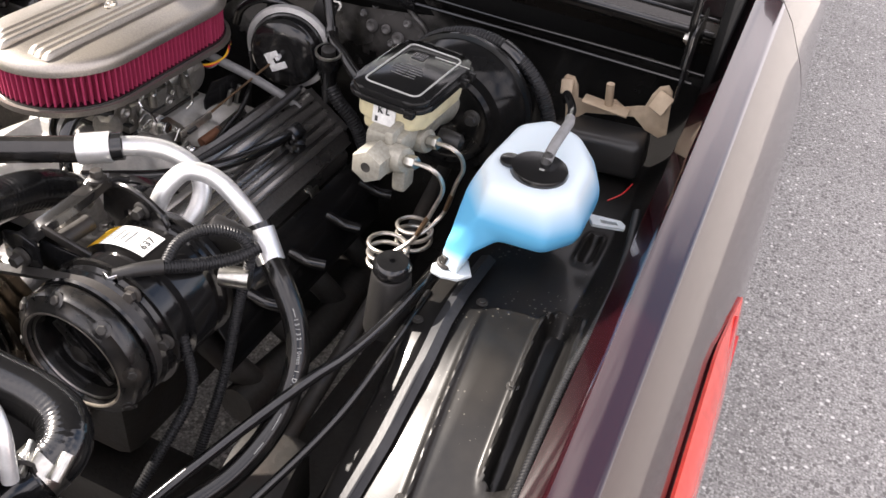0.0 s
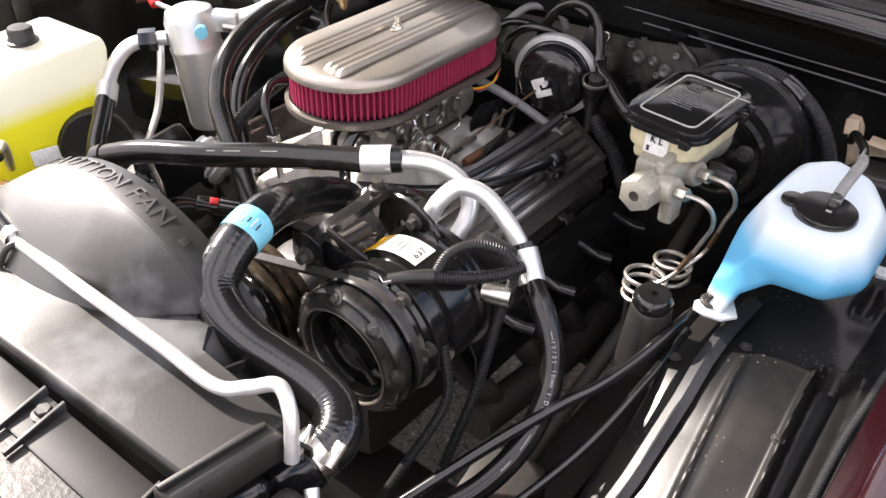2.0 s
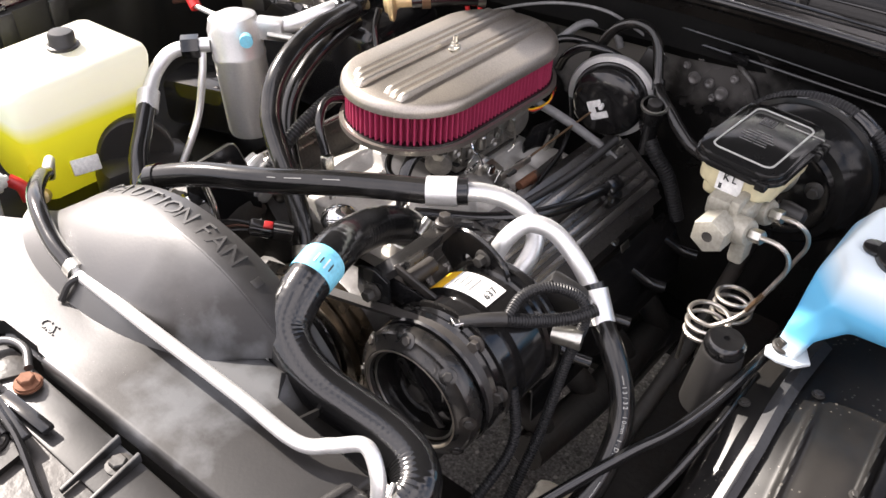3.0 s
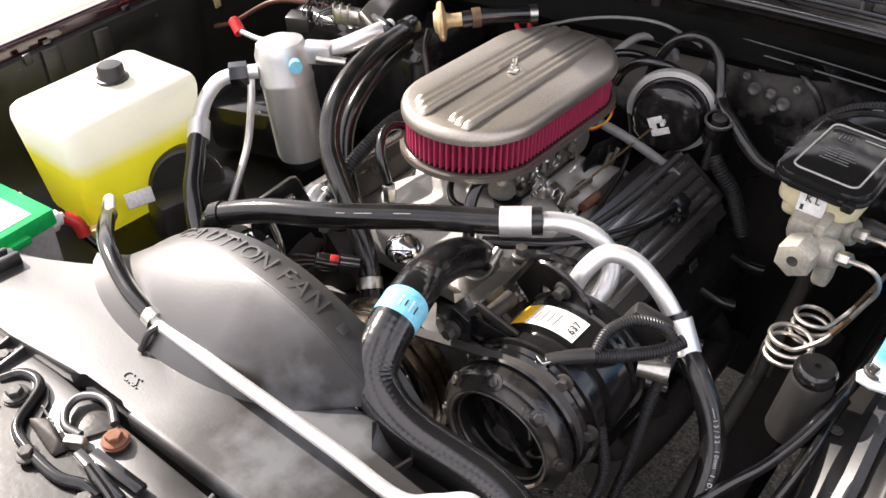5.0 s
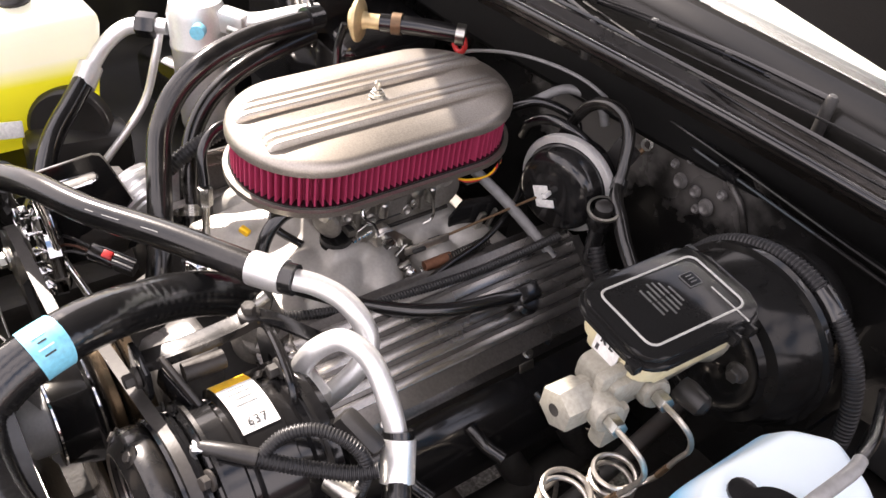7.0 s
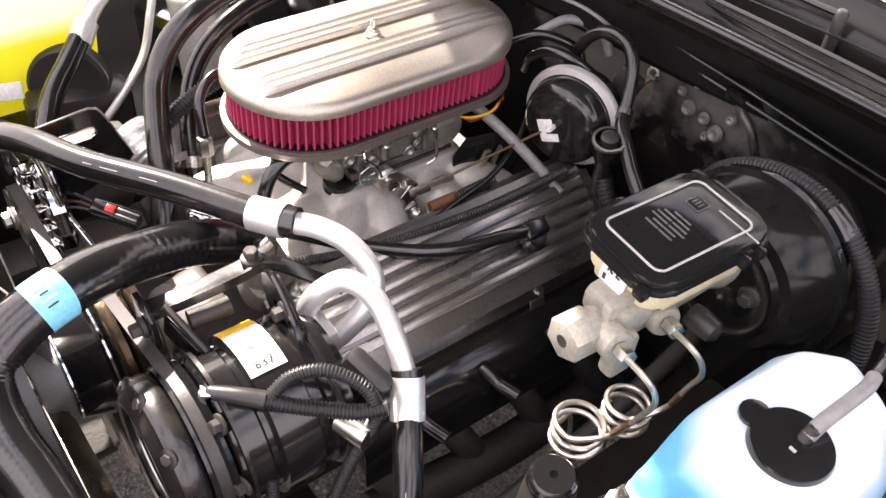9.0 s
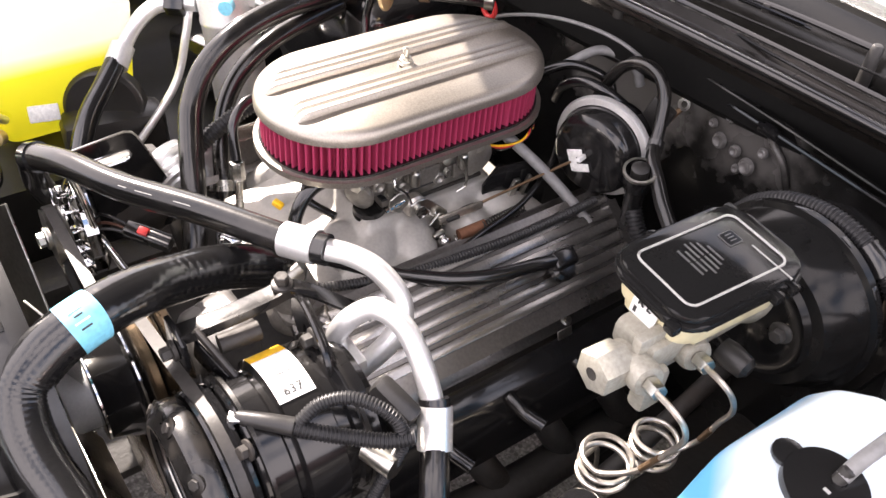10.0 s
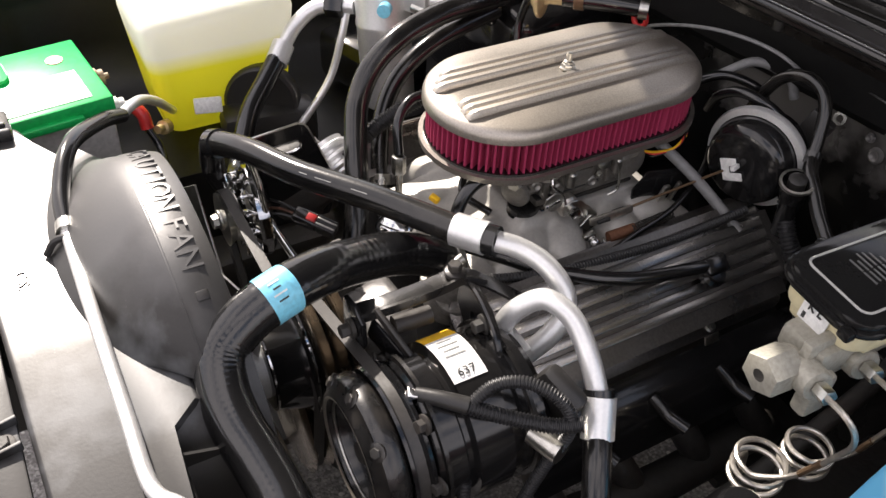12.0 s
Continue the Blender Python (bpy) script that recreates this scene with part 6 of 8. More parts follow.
for j, (o, wd) in enumerate(((-0.35, 0.010), (-0.1, 0.014), (0.15, 0.008), (0.4, 0.012))):
    d = (sl[4] - sl[1]).normalized()
    n = (Vector((0.62, -0.30, 0.72)) - d * Vector((0.62, -0.30, 0.72)).dot(d)).normalized()
    n = Matrix.Rotation(o, 3, d) @ n
    part("print_bar", box_bm((0.0016, wd, 0.0005), Matrix.Translation(sl[3] + n * 0.0248) @ Matrix((d.cross(n), d, n)).transposed().to_4x4()), M_WHITE if j % 2 else M_INKSHADE, lab_h)
for p0, p1 in ((RH[0], RH[1]), (RH[-1], RH[-2])):
    a, b = Vector(p0), Vector(p1)
    d = (b - a).normalized()
    clampo = part("hose_clamp", tube_bm([a + d * 0.004, a + d * 0.018], 0.0262, segs=28, steps=1), M_STEEL, rh, "stainless worm drive clamp")
    part("clamp_screw", tube_bm([a + d * 0.012 + Vector((0.026, -0.012, 0.012)), a + d * 0.012 + Vector((0.024, 0.010, 0.022))], 0.0068, segs=10, steps=1), M_STEEL, clampo)
    part("clamp_tail", box_bm((0.004, 0.030, 0.012), Matrix.Translation(a + d * 0.012 + Vector((0.004, -0.014, 0.031))) @ pose(0, 0, 0, 20, 0, 20), 0.001), M_STEEL, clampo)
part("inlet_neck", tube_bm([(0.388, -0.560, 0.829), (0.376, -0.582, 0.820), (0.350, -0.606, 0.806)], 0.0275, segs=24), M_GLOSS, rad, "black plastic hose neck")

# ---- refrigerant compressor ----
CX, CZ, CR = 0.290, 0.797, 0.080
comp = thing("compressor", (CX, -0.32, 0.71), "glossy black air conditioning compressor with belt clutch", "compressor")
part("shell", lathe_bm([(CR * 0.6, -0.005), (CR - 0.006, 0.0), (CR - 0.002, 0.005), (CR - 0.002, 0.028), (CR - 0.006, 0.031), (CR - 0.006, 0.036), (CR + 0.002, 0.039), (CR + 0.002, 0.077), (CR - 0.005, 0.080), (CR - 0.005, 0.090), (CR - 0.001, 0.093), (CR - 0.001, 0.116), (CR - 0.008, 0.124), (CR * 0.5, 0.130)], (CX, -0.365, CZ), (0, 1, 0), segs=72), M_GLOSS, comp)
for y in (-0.358, -0.262):
    part("band", lathe_bm([(CR, -0.0025), (CR + 0.0035, -0.002), (CR + 0.0035, 0.002), (CR, 0.0025)], (CX, y, CZ), (0, 1, 0), segs=72), M_WORNBLACK, comp)
for deg in (12, 58, 148):
    a = radians(deg)
    part("body_bolt", bolt_bm((CX + (CR - 0.003) * math.cos(a), -0.3665, CZ + (CR - 0.003) * math.sin(a)), (math.cos(a) * 0.3, -1, math.sin(a) * 0.3), 0.0068, 0.008), M_IRON, comp)
part("pulley", lathe_bm([(CR * 0.5, 0.012), (CR * 0.98, 0.010), (CR * 1.0, 0.013), (CR * 0.86, 0.020), (CR * 1.0, 0.029), (CR * 0.98, 0.033), (CR * 0.6, 0.036)], (CX, -0.402, CZ), (0, 1, 0), segs=72), M_GLOSS, comp, "black grooved clutch pulley")
clutch = part("clutch_drum", lathe_bm([(0.072, 0.032), (0.030, 0.030), (0.055, 0.022), (0.0585, 0.003), (0.060, 0.0), (0.063, -0.0015), (0.0665, 0.0005), (0.072, 0.007), (0.0765, 0.0085), (0.0785, 0.012), (0.0785, 0.024), (0.0765, 0.029), (0.072, 0.032)], (CX, -0.424, CZ), (0, 1, 0), segs=72), M_WORNBLACK, comp, "worn black clutch drum with bolts on its rim")
part("inner_disc", lathe_bm([(0.012, -0.006), (0.028, -0.004), (0.032, 0.0), (0.055, 0.002), (0.056, 0.006)], (CX, -0.404, CZ), (0, 1, 0), segs=48), M_GLOSS, clutch)
part("hub", lathe_bm([(0.008, -0.010), (0.011, -0.008), (0.011, 0.0)], (CX, -0.406, CZ), (0, 1, 0), segs=24), M_IRON, clutch)
part("spring_clip", tube_bm([(CX + 0.0555 * math.cos(a), -0.417, CZ + 0.0555 * math.sin(a)) for a in [radians(100 + 26 * q) for q in range(11)]], 0.0016, segs=6), M_STEEL, clutch, "thin wire retaining ring")
part("leaf_spring", box_bm((0.088, 0.003, 0.012), pose(CX + 0.006, -0.412, CZ + 0.004, 0, 46, 0), 0.001), M_WORNBLACK, clutch, "worn leaf spring across the disc")
part("worn_edge", lathe_bm([(0.0588, 0.001), (0.0598, -0.0006), (0.0612, -0.0012), (0.0625, -0.0006), (0.0612, 0.001), (0.0588, 0.001)], (CX, -0.4245, CZ), (0, 1, 0), segs=72), M_BRAKE, clutch, "worn bright rim edge")
for k in range(8):
    a = radians(8 + 45 * k)
    at = Vector((CX + 0.0735 * math.cos(a), -0.4165, CZ + 0.0735 * math.sin(a)))
    part("rim_washer", lathe_bm([(0.0095, -0.002), (0.0095, 0.0008), (0.006, 0.0016)], at, (math.cos(a) * 0.65, -0.75, math.sin(a) * 0.65), segs=18), M_WORNBLACK, clutch)
    part("rim_bolt", bolt_bm(at, (math.cos(a) * 0.65, -0.75, math.sin(a) * 0.65), 0.0056, 0.003), M_IRON, clutch)


def wrap_patch(name, a0, a1, y0, y1, r, mat, parent, label=""):
    rows = []
    for k in range(9):
        a = radians(a0 + (a1 - a0) * k / 8)
        rows.append([(CX + r * math.cos(a), y, CZ + r * math.sin(a)) for y in (y0, (y0 + y1) / 2, y1)])
    return part(name, grid_bm(rows, 0.0006), mat, parent, label)


wrap_patch("amber_label", 117, 132, -0.3265, -0.2905, CR + 0.0030, M_YELLOWLAB, comp, "amber warning label")
wl = wrap_patch("white_label", 74, 116.5, -0.3265, -0.2905, CR + 0.0030, M_WHITE, comp, "white rating label")
for a, txt, size in ((80, "637", 0.0130),):
    a = radians(a)
    text_mesh("label_number", txt, size, Matrix.Translation((CX + (CR + 0.0041) * math.cos(a), -0.309, CZ + (CR + 0.0041) * math.sin(a))) @ Matrix.Rotation(math.pi / 2 - a, 4, "Y") @ pose(0, 0, 0, 0, 0, 90), M_INKSHADE, wl, 0.0003)
for k in range(4):
    a = radians(95 + 5.5 * k)
    part("label_bar", box_bm((0.0018, 0.022 - 0.005 * (k % 2), 0.0006), Matrix.Translation((CX + (CR + 0.0040) * math.cos(a), -0.309, CZ + (CR + 0.0040) * math.sin(a))) @ Matrix.Rotation(math.pi / 2 - a, 4, "Y")), M_PALE, wl)
part("rear_fitting", box_bm((0.05, 0.022, 0.05), pose(CX - 0.02, -0.235, CZ + 0.035), 0.006), M_TUBE, comp, "aluminium hose block")

br = thing("compressor_bracket", (0.22, -0.30, 0.85), "black stamped steel compressor bracket with bolts", "bracket")
arm = [(0.196, -0.372, 0.884), (0.208, -0.352, 0.896), (0.211, -0.318, 0.899), (0.210, -0.284, 0.900), (0.210, -0.262, 0.902), (0.220, -0.243, 0.898)]
part("top_arm", grid_bm([[(x - 0.014, y, z - 0.005), (x - 0.014, y, z - 0.001), (x - 0.012, y, z), (x + 0.004, y, z - 0.001), (x + 0.006, y, z + 0.004), (x + 0.009, y, z + 0.004), (x + 0.010, y, z - 0.006)] for x, y, z in spline(arm, 6)], 0.002), M_WORNBLACK, br, "flat top arm with a raised lip")
part("front_lug", prism_bm([(-0.022, -0.020), (-0.012, -0.038), (0.014, -0.040), (0.026, -0.018), (0.024, 0.010), (0.004, 0.018), (-0.020, 0.012)], -0.003, 0.003, Matrix.Translation((0.190, -0.372, 0.874)) @ pose(0, 0, 0, 90, 0, 0), 0.0015), M_GLOSS, br)
part("rear_lug", plate_bm([(-0.045, -0.01), (-0.02, -0.03), (0.035, -0.050), (0.062, -0.036), (0.070, -0.005), (0.056, 0.026), (0.026, 0.040), (-0.010, 0.040), (-0.04, 0.02)], [ngon(0.010, 16)], -0.003, 0.003, Matrix.Translation((0.238, -0.258, 0.860)) @ pose(0, 0, 0, 90, 0, -8)), M_GLOSS, br)
part("rear_edge", tube_bm([Matrix.Translation((0.238, -0.2615, 0.860)) @ pose(0, 0, 0, 90, 0, -8) @ Vector((x, y, 0.0)) for x, y in ((-0.04, 0.02), (-0.010, 0.040), (0.026, 0.040), (0.056, 0.026), (0.070, -0.005), (0.062, -0.036))], 0.0035, segs=8), M_GLOSS, br)
part("side_plate", box_bm((0.052, 0.004, 0.040), pose(0.222, -0.352, 0.852, 6, 20, 16), 0.003), M_GLOSS, br)
part("steel_bar", box_bm((0.058, 0.006, 0.011), pose(0.232, -0.350, 0.880, 10, 34, 20), 0.002), M_DUSTY, br, "dull steel adjusting bar")
part("spacer", tube_bm([(0.214, -0.340, 0.868), (0.216, -0.300, 0.868)], 0.010, segs=16), M_IRON, br)
for at, ax, mt in (((0.195, -0.377, 0.864), (0, -1, 0), M_IRON), ((0.236, -0.361, 0.842), (0.1, -1, 0.1), M_IRON), ((0.262, -0.264, 0.880), (0, -1, 0), M_IRON), ((0.206, -0.268, 0.9035), (0, 0, 1), M_DUSTY)):
    part("washer", lathe_bm([(0.011, -0.001), (0.011, 0.001), (0.007, 0.0015)], at, ax, segs=20), M_IRON, br)
    part("bolt", bolt_bm(at, ax, 0.0072, 0.011), mt, br)
part("hose_strap", grid_bm([[(x - 0.008, y + 0.004, z), (x + 0.008, y - 0.004, z)] for x, y, z in spline([(0.206, -0.268, 0.906), (0.222, -0.246, 0.900), (0.240, -0.222, 0.886), (0.252, -0.196, 0.866)], 6)], 0.003), M_GLOSS, br, "flat black strap")

# refrigerant pipes and hoses
ap1 = thing("refrigerant_hose", (0.2, -0.3, 0.9), "black refrigerant hose with crimped silver ends and bent pipe", "refrigerant hose")
part("hose", tube_bm([(-0.166, -0.402, 0.868), (-0.10, -0.378, 0.890), (-0.016, -0.345, 0.902), (0.070, -0.290, 0.908), (0.160, -0.236, 0.911)], 0.0158, segs=20), M_HOSE, ap1)
part("crimp", spot((0.155, -0.239, 0.911), (0.186, -0.219, 0.914), 0.0182, 20), M_TUBE, ap1, "crimped aluminium sleeve")
part("collar", spot((0.185, -0.220, 0.914), (0.196, -0.212, 0.915), 0.0165, 20), M_RUBBER, ap1)
part("pipe", tube_bm([(0.193, -0.214, 0.915), (0.206, -0.196, 0.910), (0.226, -0.180, 0.903), (0.246, -0.171, 0.892), (0.263, -0.168, 0.877), (0.273, -0.174, 0.860), (0.276, -0.188, 0.844), (0.274, -0.206, 0.828), (0.268, -0.230, 0.808)], 0.0115, segs=18, steps=10), M_TUBE, ap1, "bare aluminium pipe")
ap2 = thing("refrigerant_hose", (0.4, -0.25, 0.8), "black discharge hose with bare aluminium pipe arching from the compressor", "refrigerant hose")
part("pipe", tube_bm([(0.258, -0.252, 0.848), (0.262, -0.243, 0.870), (0.268, -0.230, 0.892), (0.280, -0.213, 0.908), (0.296, -0.203, 0.909), (0.313, -0.197, 0.902), (0.331, -0.196, 0.890), (0.350, -0.198, 0.876), (0.368, -0.201, 0.858), (0.382, -0.206, 0.843)], 0.0108, segs=18, steps=10), M_TUBE, ap2, "bare aluminium pipe")
part("flange", hull_bm([(x, y, z) for y in (-0.246, -0.234) for x, z in ((0.236, 0.862), (0.268, 0.872), (0.292, 0.824), (0.262, 0.786), (0.250, 0.800))], 0.004), M_TUBE, ap2, "cast aluminium pipe flange")
for x, z in ((0.262, 0.856), (0.270, 0.804)):
    part("flange_bolt", bolt_bm((x, -0.247, z), (0.1, -1, 0.1), 0.0055, 0.006), M_STEEL, ap2)
part("collar", spot((0.368, -0.199, 0.860), (0.374, -0.202, 0.853), 0.0150, 20), M_RUBBER, ap2)
part("crimp", spot((0.373, -0.201, 0.855), (0.397, -0.216, 0.827), 0.0165, 20), M_TUBE, ap2, "crimped aluminium sleeve")
H2 = [(0.392, -0.213, 0.832), (0.424, -0.234, 0.815), (0.450, -0.252, 0.790), (0.467, -0.273, 0.762), (0.474, -0.300, 0.736), (0.475, -0.333, 0.712), (0.468, -0.37, 0.692), (0.452, -0.41, 0.675), (0.42, -0.46, 0.66), (0.36, -0.53, 0.645)]
part("lower_hose", tube_bm(H2, 0.0140, segs=20), M_HOSE, ap2)
p2 = spline(H2, 12)
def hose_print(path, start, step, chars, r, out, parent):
    """Printed marks along a hose, one character or dash at a time, set on its camera-facing side."""
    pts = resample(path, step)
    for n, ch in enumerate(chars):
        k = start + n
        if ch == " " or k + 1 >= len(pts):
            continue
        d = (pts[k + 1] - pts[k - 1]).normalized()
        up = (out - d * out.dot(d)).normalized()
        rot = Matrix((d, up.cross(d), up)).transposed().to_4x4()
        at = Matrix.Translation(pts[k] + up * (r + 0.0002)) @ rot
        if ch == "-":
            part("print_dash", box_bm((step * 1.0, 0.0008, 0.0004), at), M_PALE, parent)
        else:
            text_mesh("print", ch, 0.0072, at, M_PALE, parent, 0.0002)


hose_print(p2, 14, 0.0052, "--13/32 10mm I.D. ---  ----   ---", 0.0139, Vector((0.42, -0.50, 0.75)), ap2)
p3 = spline([(-0.166, -0.402, 0.868), (-0.10, -0.378, 0.890), (-0.016, -0.345, 0.902), (0.070, -0.290, 0.908), (0.160, -0.236, 0.911)], 12)
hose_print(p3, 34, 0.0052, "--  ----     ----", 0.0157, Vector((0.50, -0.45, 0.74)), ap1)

ap3 = thing("refrigerant_hose", (-0.35, -0.3, 0.75), "black suction hose with a silver crimp by the coolant tank", "refrigerant hose")
part("hose", tube_bm([(-0.478, -0.205, 0.785), (-0.44, -0.245, 0.765), (-0.395, -0.29, 0.742), (-0.32, -0.34, 0.70), (-0.25, -0.375, 0.73), (-0.20, -0.400, 0.80), (-0.178, -0.404, 0.852), (-0.164, -0.401, 0.868)], 0.0158, segs=20), M_RUBBER, ap3)
part("crimp", spot((-0.488, -0.193, 0.795), (-0.468, -0.215, 0.776), 0.0185, 20), M_TUBE, ap3)
part("collar", spot((-0.170, -0.403, 0.864), (-0.156, -0.398, 0.871), 0.0185, 20), M_GLOSS, ap3)
part("pipe", tube_bm([(-0.485, -0.197, 0.790), (-0.503, -0.165, 0.816), (-0.505, -0.13, 0.838), (-0.487, -0.10, 0.846), (-0.465, -0.075, 0.848)], 0.0125, segs=18), M_TUBE, ap3)
part("union_nut", prism_bm(ngon(0.02), -0.015, 0.016, frame_at((-0.487, -0.10, 0.846), (0.5, 0.6, 0.02)), 0.002), M_RUBBER, ap3)

# corrugated wiring and plug on the compressor
pl = thing("compressor_wiring", (0.34, -0.34, 0.88), "black corrugated wiring loom with a plug over the compressor", "wiring loom")
part("plug", tube_bm([(0.304, -0.362, 0.874), (0.322, -0.344, 0.876), (0.338, -0.326, 0.874)], (0.0068, 0.0085), segs=12), M_PLASTIC, pl)
part("plug_tip", hull_bm([Vector((0.302, -0.364, 0.874)) + Vector(q) for q in ((-0.008, -0.002, 0.004), (0.004, -0.008, 0.004), (-0.008, -0.002, -0.004), (0.004, -0.008, -0.004), (0.006, 0.004, 0.005), (0.010, 0.0, 0.005), (0.006, 0.004, -0.005), (0.010, 0.0, -0.005))], 0.001), M_CHROME, pl, "bare metal plug end")
part("loom", tube_bm([(0.336, -0.328, 0.874), (0.352, -0.308, 0.868), (0.368, -0.284, 0.862), (0.386, -0.262, 0.862), (0.398, -0.240, 0.866)], 0.0078, segs=12, corrugated=0.0034), M_LOOM, pl)
part("loom", tube_bm([(0.338, -0.322, 0.876), (0.338, -0.300, 0.888), (0.350, -0.276, 0.893), (0.370, -0.258, 0.888), (0.386, -0.248, 0.874), (0.392, -0.25, 0.85), (0.388, -0.27, 0.80), (0.39, -0.31, 0.72), (0.39, -0.37, 0.64)], 0.0066, segs=12, corrugated=0.0032), M_LOOM, pl)
part("plug_body", box_bm((0.05, 0.022, 0.07), pose(0.345, -0.232, 0.845, 10, 25, 20), 0.008), M_PLASTIC, pl, "black moulded connector")
part("metal_end", spot((0.365, -0.268, 0.832), (0.397, -0.258, 0.832), 0.0125), M_STEEL, pl, "dull metal sleeve")

# ---- pulleys, belts, alternator ----
wp = thing("water_pump_pulley", (0.09, -0.40, 0.79), "chrome and black water pump pulley", "pulley")
WP = (0.090, -0.405, 0.737)
part("hub", lathe_bm([(0.0, -0.071), (0.037, -0.071), (0.039, -0.068), (0.040, -0.040), (0.041, -0.038)], WP, (0, 1, 0), segs=48), M_TUBE, wp, "bright turned hub")
part("cup", lathe_bm([(0.038, -0.044), (0.052, -0.043), (0.056, -0.039), (0.068, -0.004), (0.076, -0.001), (0.077, 0.002), (0.068, 0.007), (0.068, 0.013), (0.077, 0.018), (0.077, 0.021), (0.068, 0.026), (0.068, 0.032), (0.078, 0.037), (0.060, 0.040)], WP, (0, 1, 0), segs=56), M_GLOSS, wp, "black grooved pulley cup")
for r_, y_ in ((0.0765, -0.405), (0.0765, -0.386), (0.0775, -0.370), (0.0555, -0.446)):
    part("rim", lathe_bm([(r_ - 0.002, -0.001), (r_ + 0.0012, -0.001), (r_ + 0.0012, 0.001), (r_ - 0.002, 0.001), (r_ - 0.002, -0.001)], (0.090, y_, 0.737), (0, 1, 0), segs=56), M_CHROME, wp, "bright rim")
part("bolt", bolt_bm((0.090, -0.475, 0.737), (0, -1, 0), 0.008, 0.006), M_CHROME, wp)
for y_, r_ in ((-0.392, 0.094), (-0.376, 0.094), (-0.360, 0.096)):
    part("sheave", lathe_bm([(0.060, -0.006), (r_ - 0.004, -0.007), (r_, -0.0055), (r_ - 0.012, 0.0), (r_, 0.0055), (r_ - 0.004, 0.007), (0.060, 0.006)], (0.090, y_, 0.728), (0, 1, 0), segs=64), M_TARNISH, wp, "tarnished steel belt sheave")
cr = thing("crank_pulley", (0.05, -0.40, 0.58), "worn steel crank pulley below the belts", "pulley")
part("wheel", lathe_bm([(0.02, -0.02), (0.085, -0.02), (0.096, -0.015), (0.082, -0.004), (0.096, 0.008), (0.082, 0.016), (0.096, 0.028)], (0.05, -0.395, 0.60), (0, 1, 0), segs=56), M_TARNISH, cr)


AX, AZ = -0.132, 0.772


def belt(points, y, name="drive_belt"):
    """A flat V-belt round pulleys given as (x, z, radius)."""
    th = thing(name, (points[0][0], y, points[0][1]), "worn black rubber drive belt", "belt", "drive belts")
    path = []
    hull = []
    for x, z, r in points:
        for k in range(40):
            a = 2 * math.pi * k / 40
            hull.append((x + r * math.cos(a), z + r * math.sin(a)))
    hull = sorted(set(hull))

    def half(seq):
        out = []
        for q in seq:
            while len(out) >= 2 and (out[-1][0] - out[-2][0]) * (q[1] - out[-2][1]) - (out[-1][1] - out[-2][1]) * (q[0] - out[-2][0]) <= 0:
                out.pop()
            out.append(q)
        return out[:-1]
    path = half(hull) + half(hull[::-1])
    cx = sum(q[0] for q in path) / len(path)
    cz = sum(q[1] for q in path) / len(path)
    bmb = bmesh.new()
    rings = []
    for x, z in path:
        d = Vector((x - cx, 0, z - cz)).normalized()
        o, i = Vector((x, 0, z)) + d * 0.001, Vector((x, 0, z)) - d * 0.008
        rings.append([bmb.verts.new((o.x, y - 0.0065, o.z)), bmb.verts.new((o.x, y + 0.0065, o.z)), bmb.verts.new((i.x, y + 0.004, i.z)), bmb.verts.new((i.x, y - 0.004, i.z))])
    for k in range(len(rings)):
        a, b = rings[k], rings[(k + 1) % len(rings)]
        for q in range(4):
            bmb.faces.new((a[q], a[(q + 1) % 4], b[(q + 1) % 4], b[q]))
    part("belt", bmb, M_BELT, th)


belt([(CX, CZ, CR * 0.94), (0.090, 0.728, 0.089), (0.05, 0.60, 0.089)], -0.382)
belt([(AX, AZ, 0.037), (0.090, 0.728, 0.070), (0.05, 0.60, 0.089)], -0.405)

alt = thing("alternator", (-0.10, -0.34, 0.82), "cast aluminium alternator with cooling fan and pulley", "alternator")
part("case", lathe_bm([(0.03, -0.05), (0.052, -0.045), (0.058, -0.03), (0.060, 0.02), (0.052, 0.05), (0.03, 0.06)], (AX - 0.06, -0.30, AZ - 0.02), (0, 1, 0), segs=40, wave=0.03, waves=12), M_IRON, alt, "dark alternator case")
part("front_plate", lathe_bm([(0.02, -0.012), (0.052, -0.010), (0.060, -0.004), (0.060, 0.010), (0.05, 0.016)], (AX, -0.372, AZ), (0.1, 1, 0), segs=40, wave=0.03, waves=14), M_CHROME, alt, "bright finned front plate")
part("pulley", lathe_bm([(0.012, -0.012), (0.036, -0.010), (0.030, 0.0), (0.036, 0.010), (0.02, 0.014)], (AX, -0.405, AZ), (0, 1, 0), segs=36), M_STEEL, alt)
for k in range(14):
    a = 2 * math.pi * k / 14
    part("fan_blade", box_bm((0.004, 0.012, 0.020), Matrix.Translation((AX + 0.048 * math.sin(a), -0.389, AZ + 0.048 * math.cos(a))) @ Matrix.Rotation(a + 0.4, 4, "Y"), 0.001), M_CHROME, alt)
part("shaft_nut", bolt_bm((AX, -0.417, AZ), (0, -1, 0), 0.0095, 0.010), M_STEEL, alt)
part("strap", tube_bm([(-0.090, -0.380, 0.880), (-0.086, -0.374, 0.845), (-0.085, -0.369, 0.80), (-0.066, -0.360, 0.772), (-0.02, -0.350, 0.752)], 0.0045, segs=10), M_CHROME, alt, "chrome strap rod")
ab = thing("slotted_bracket", (-0.1, -0.33, 0.86), "glossy black steel plate with an adjusting slot", "bracket")
mB = Matrix.Translation((-0.140, -0.318, 0.815)) @ pose(0, 0, 0, 90, 0, 90)
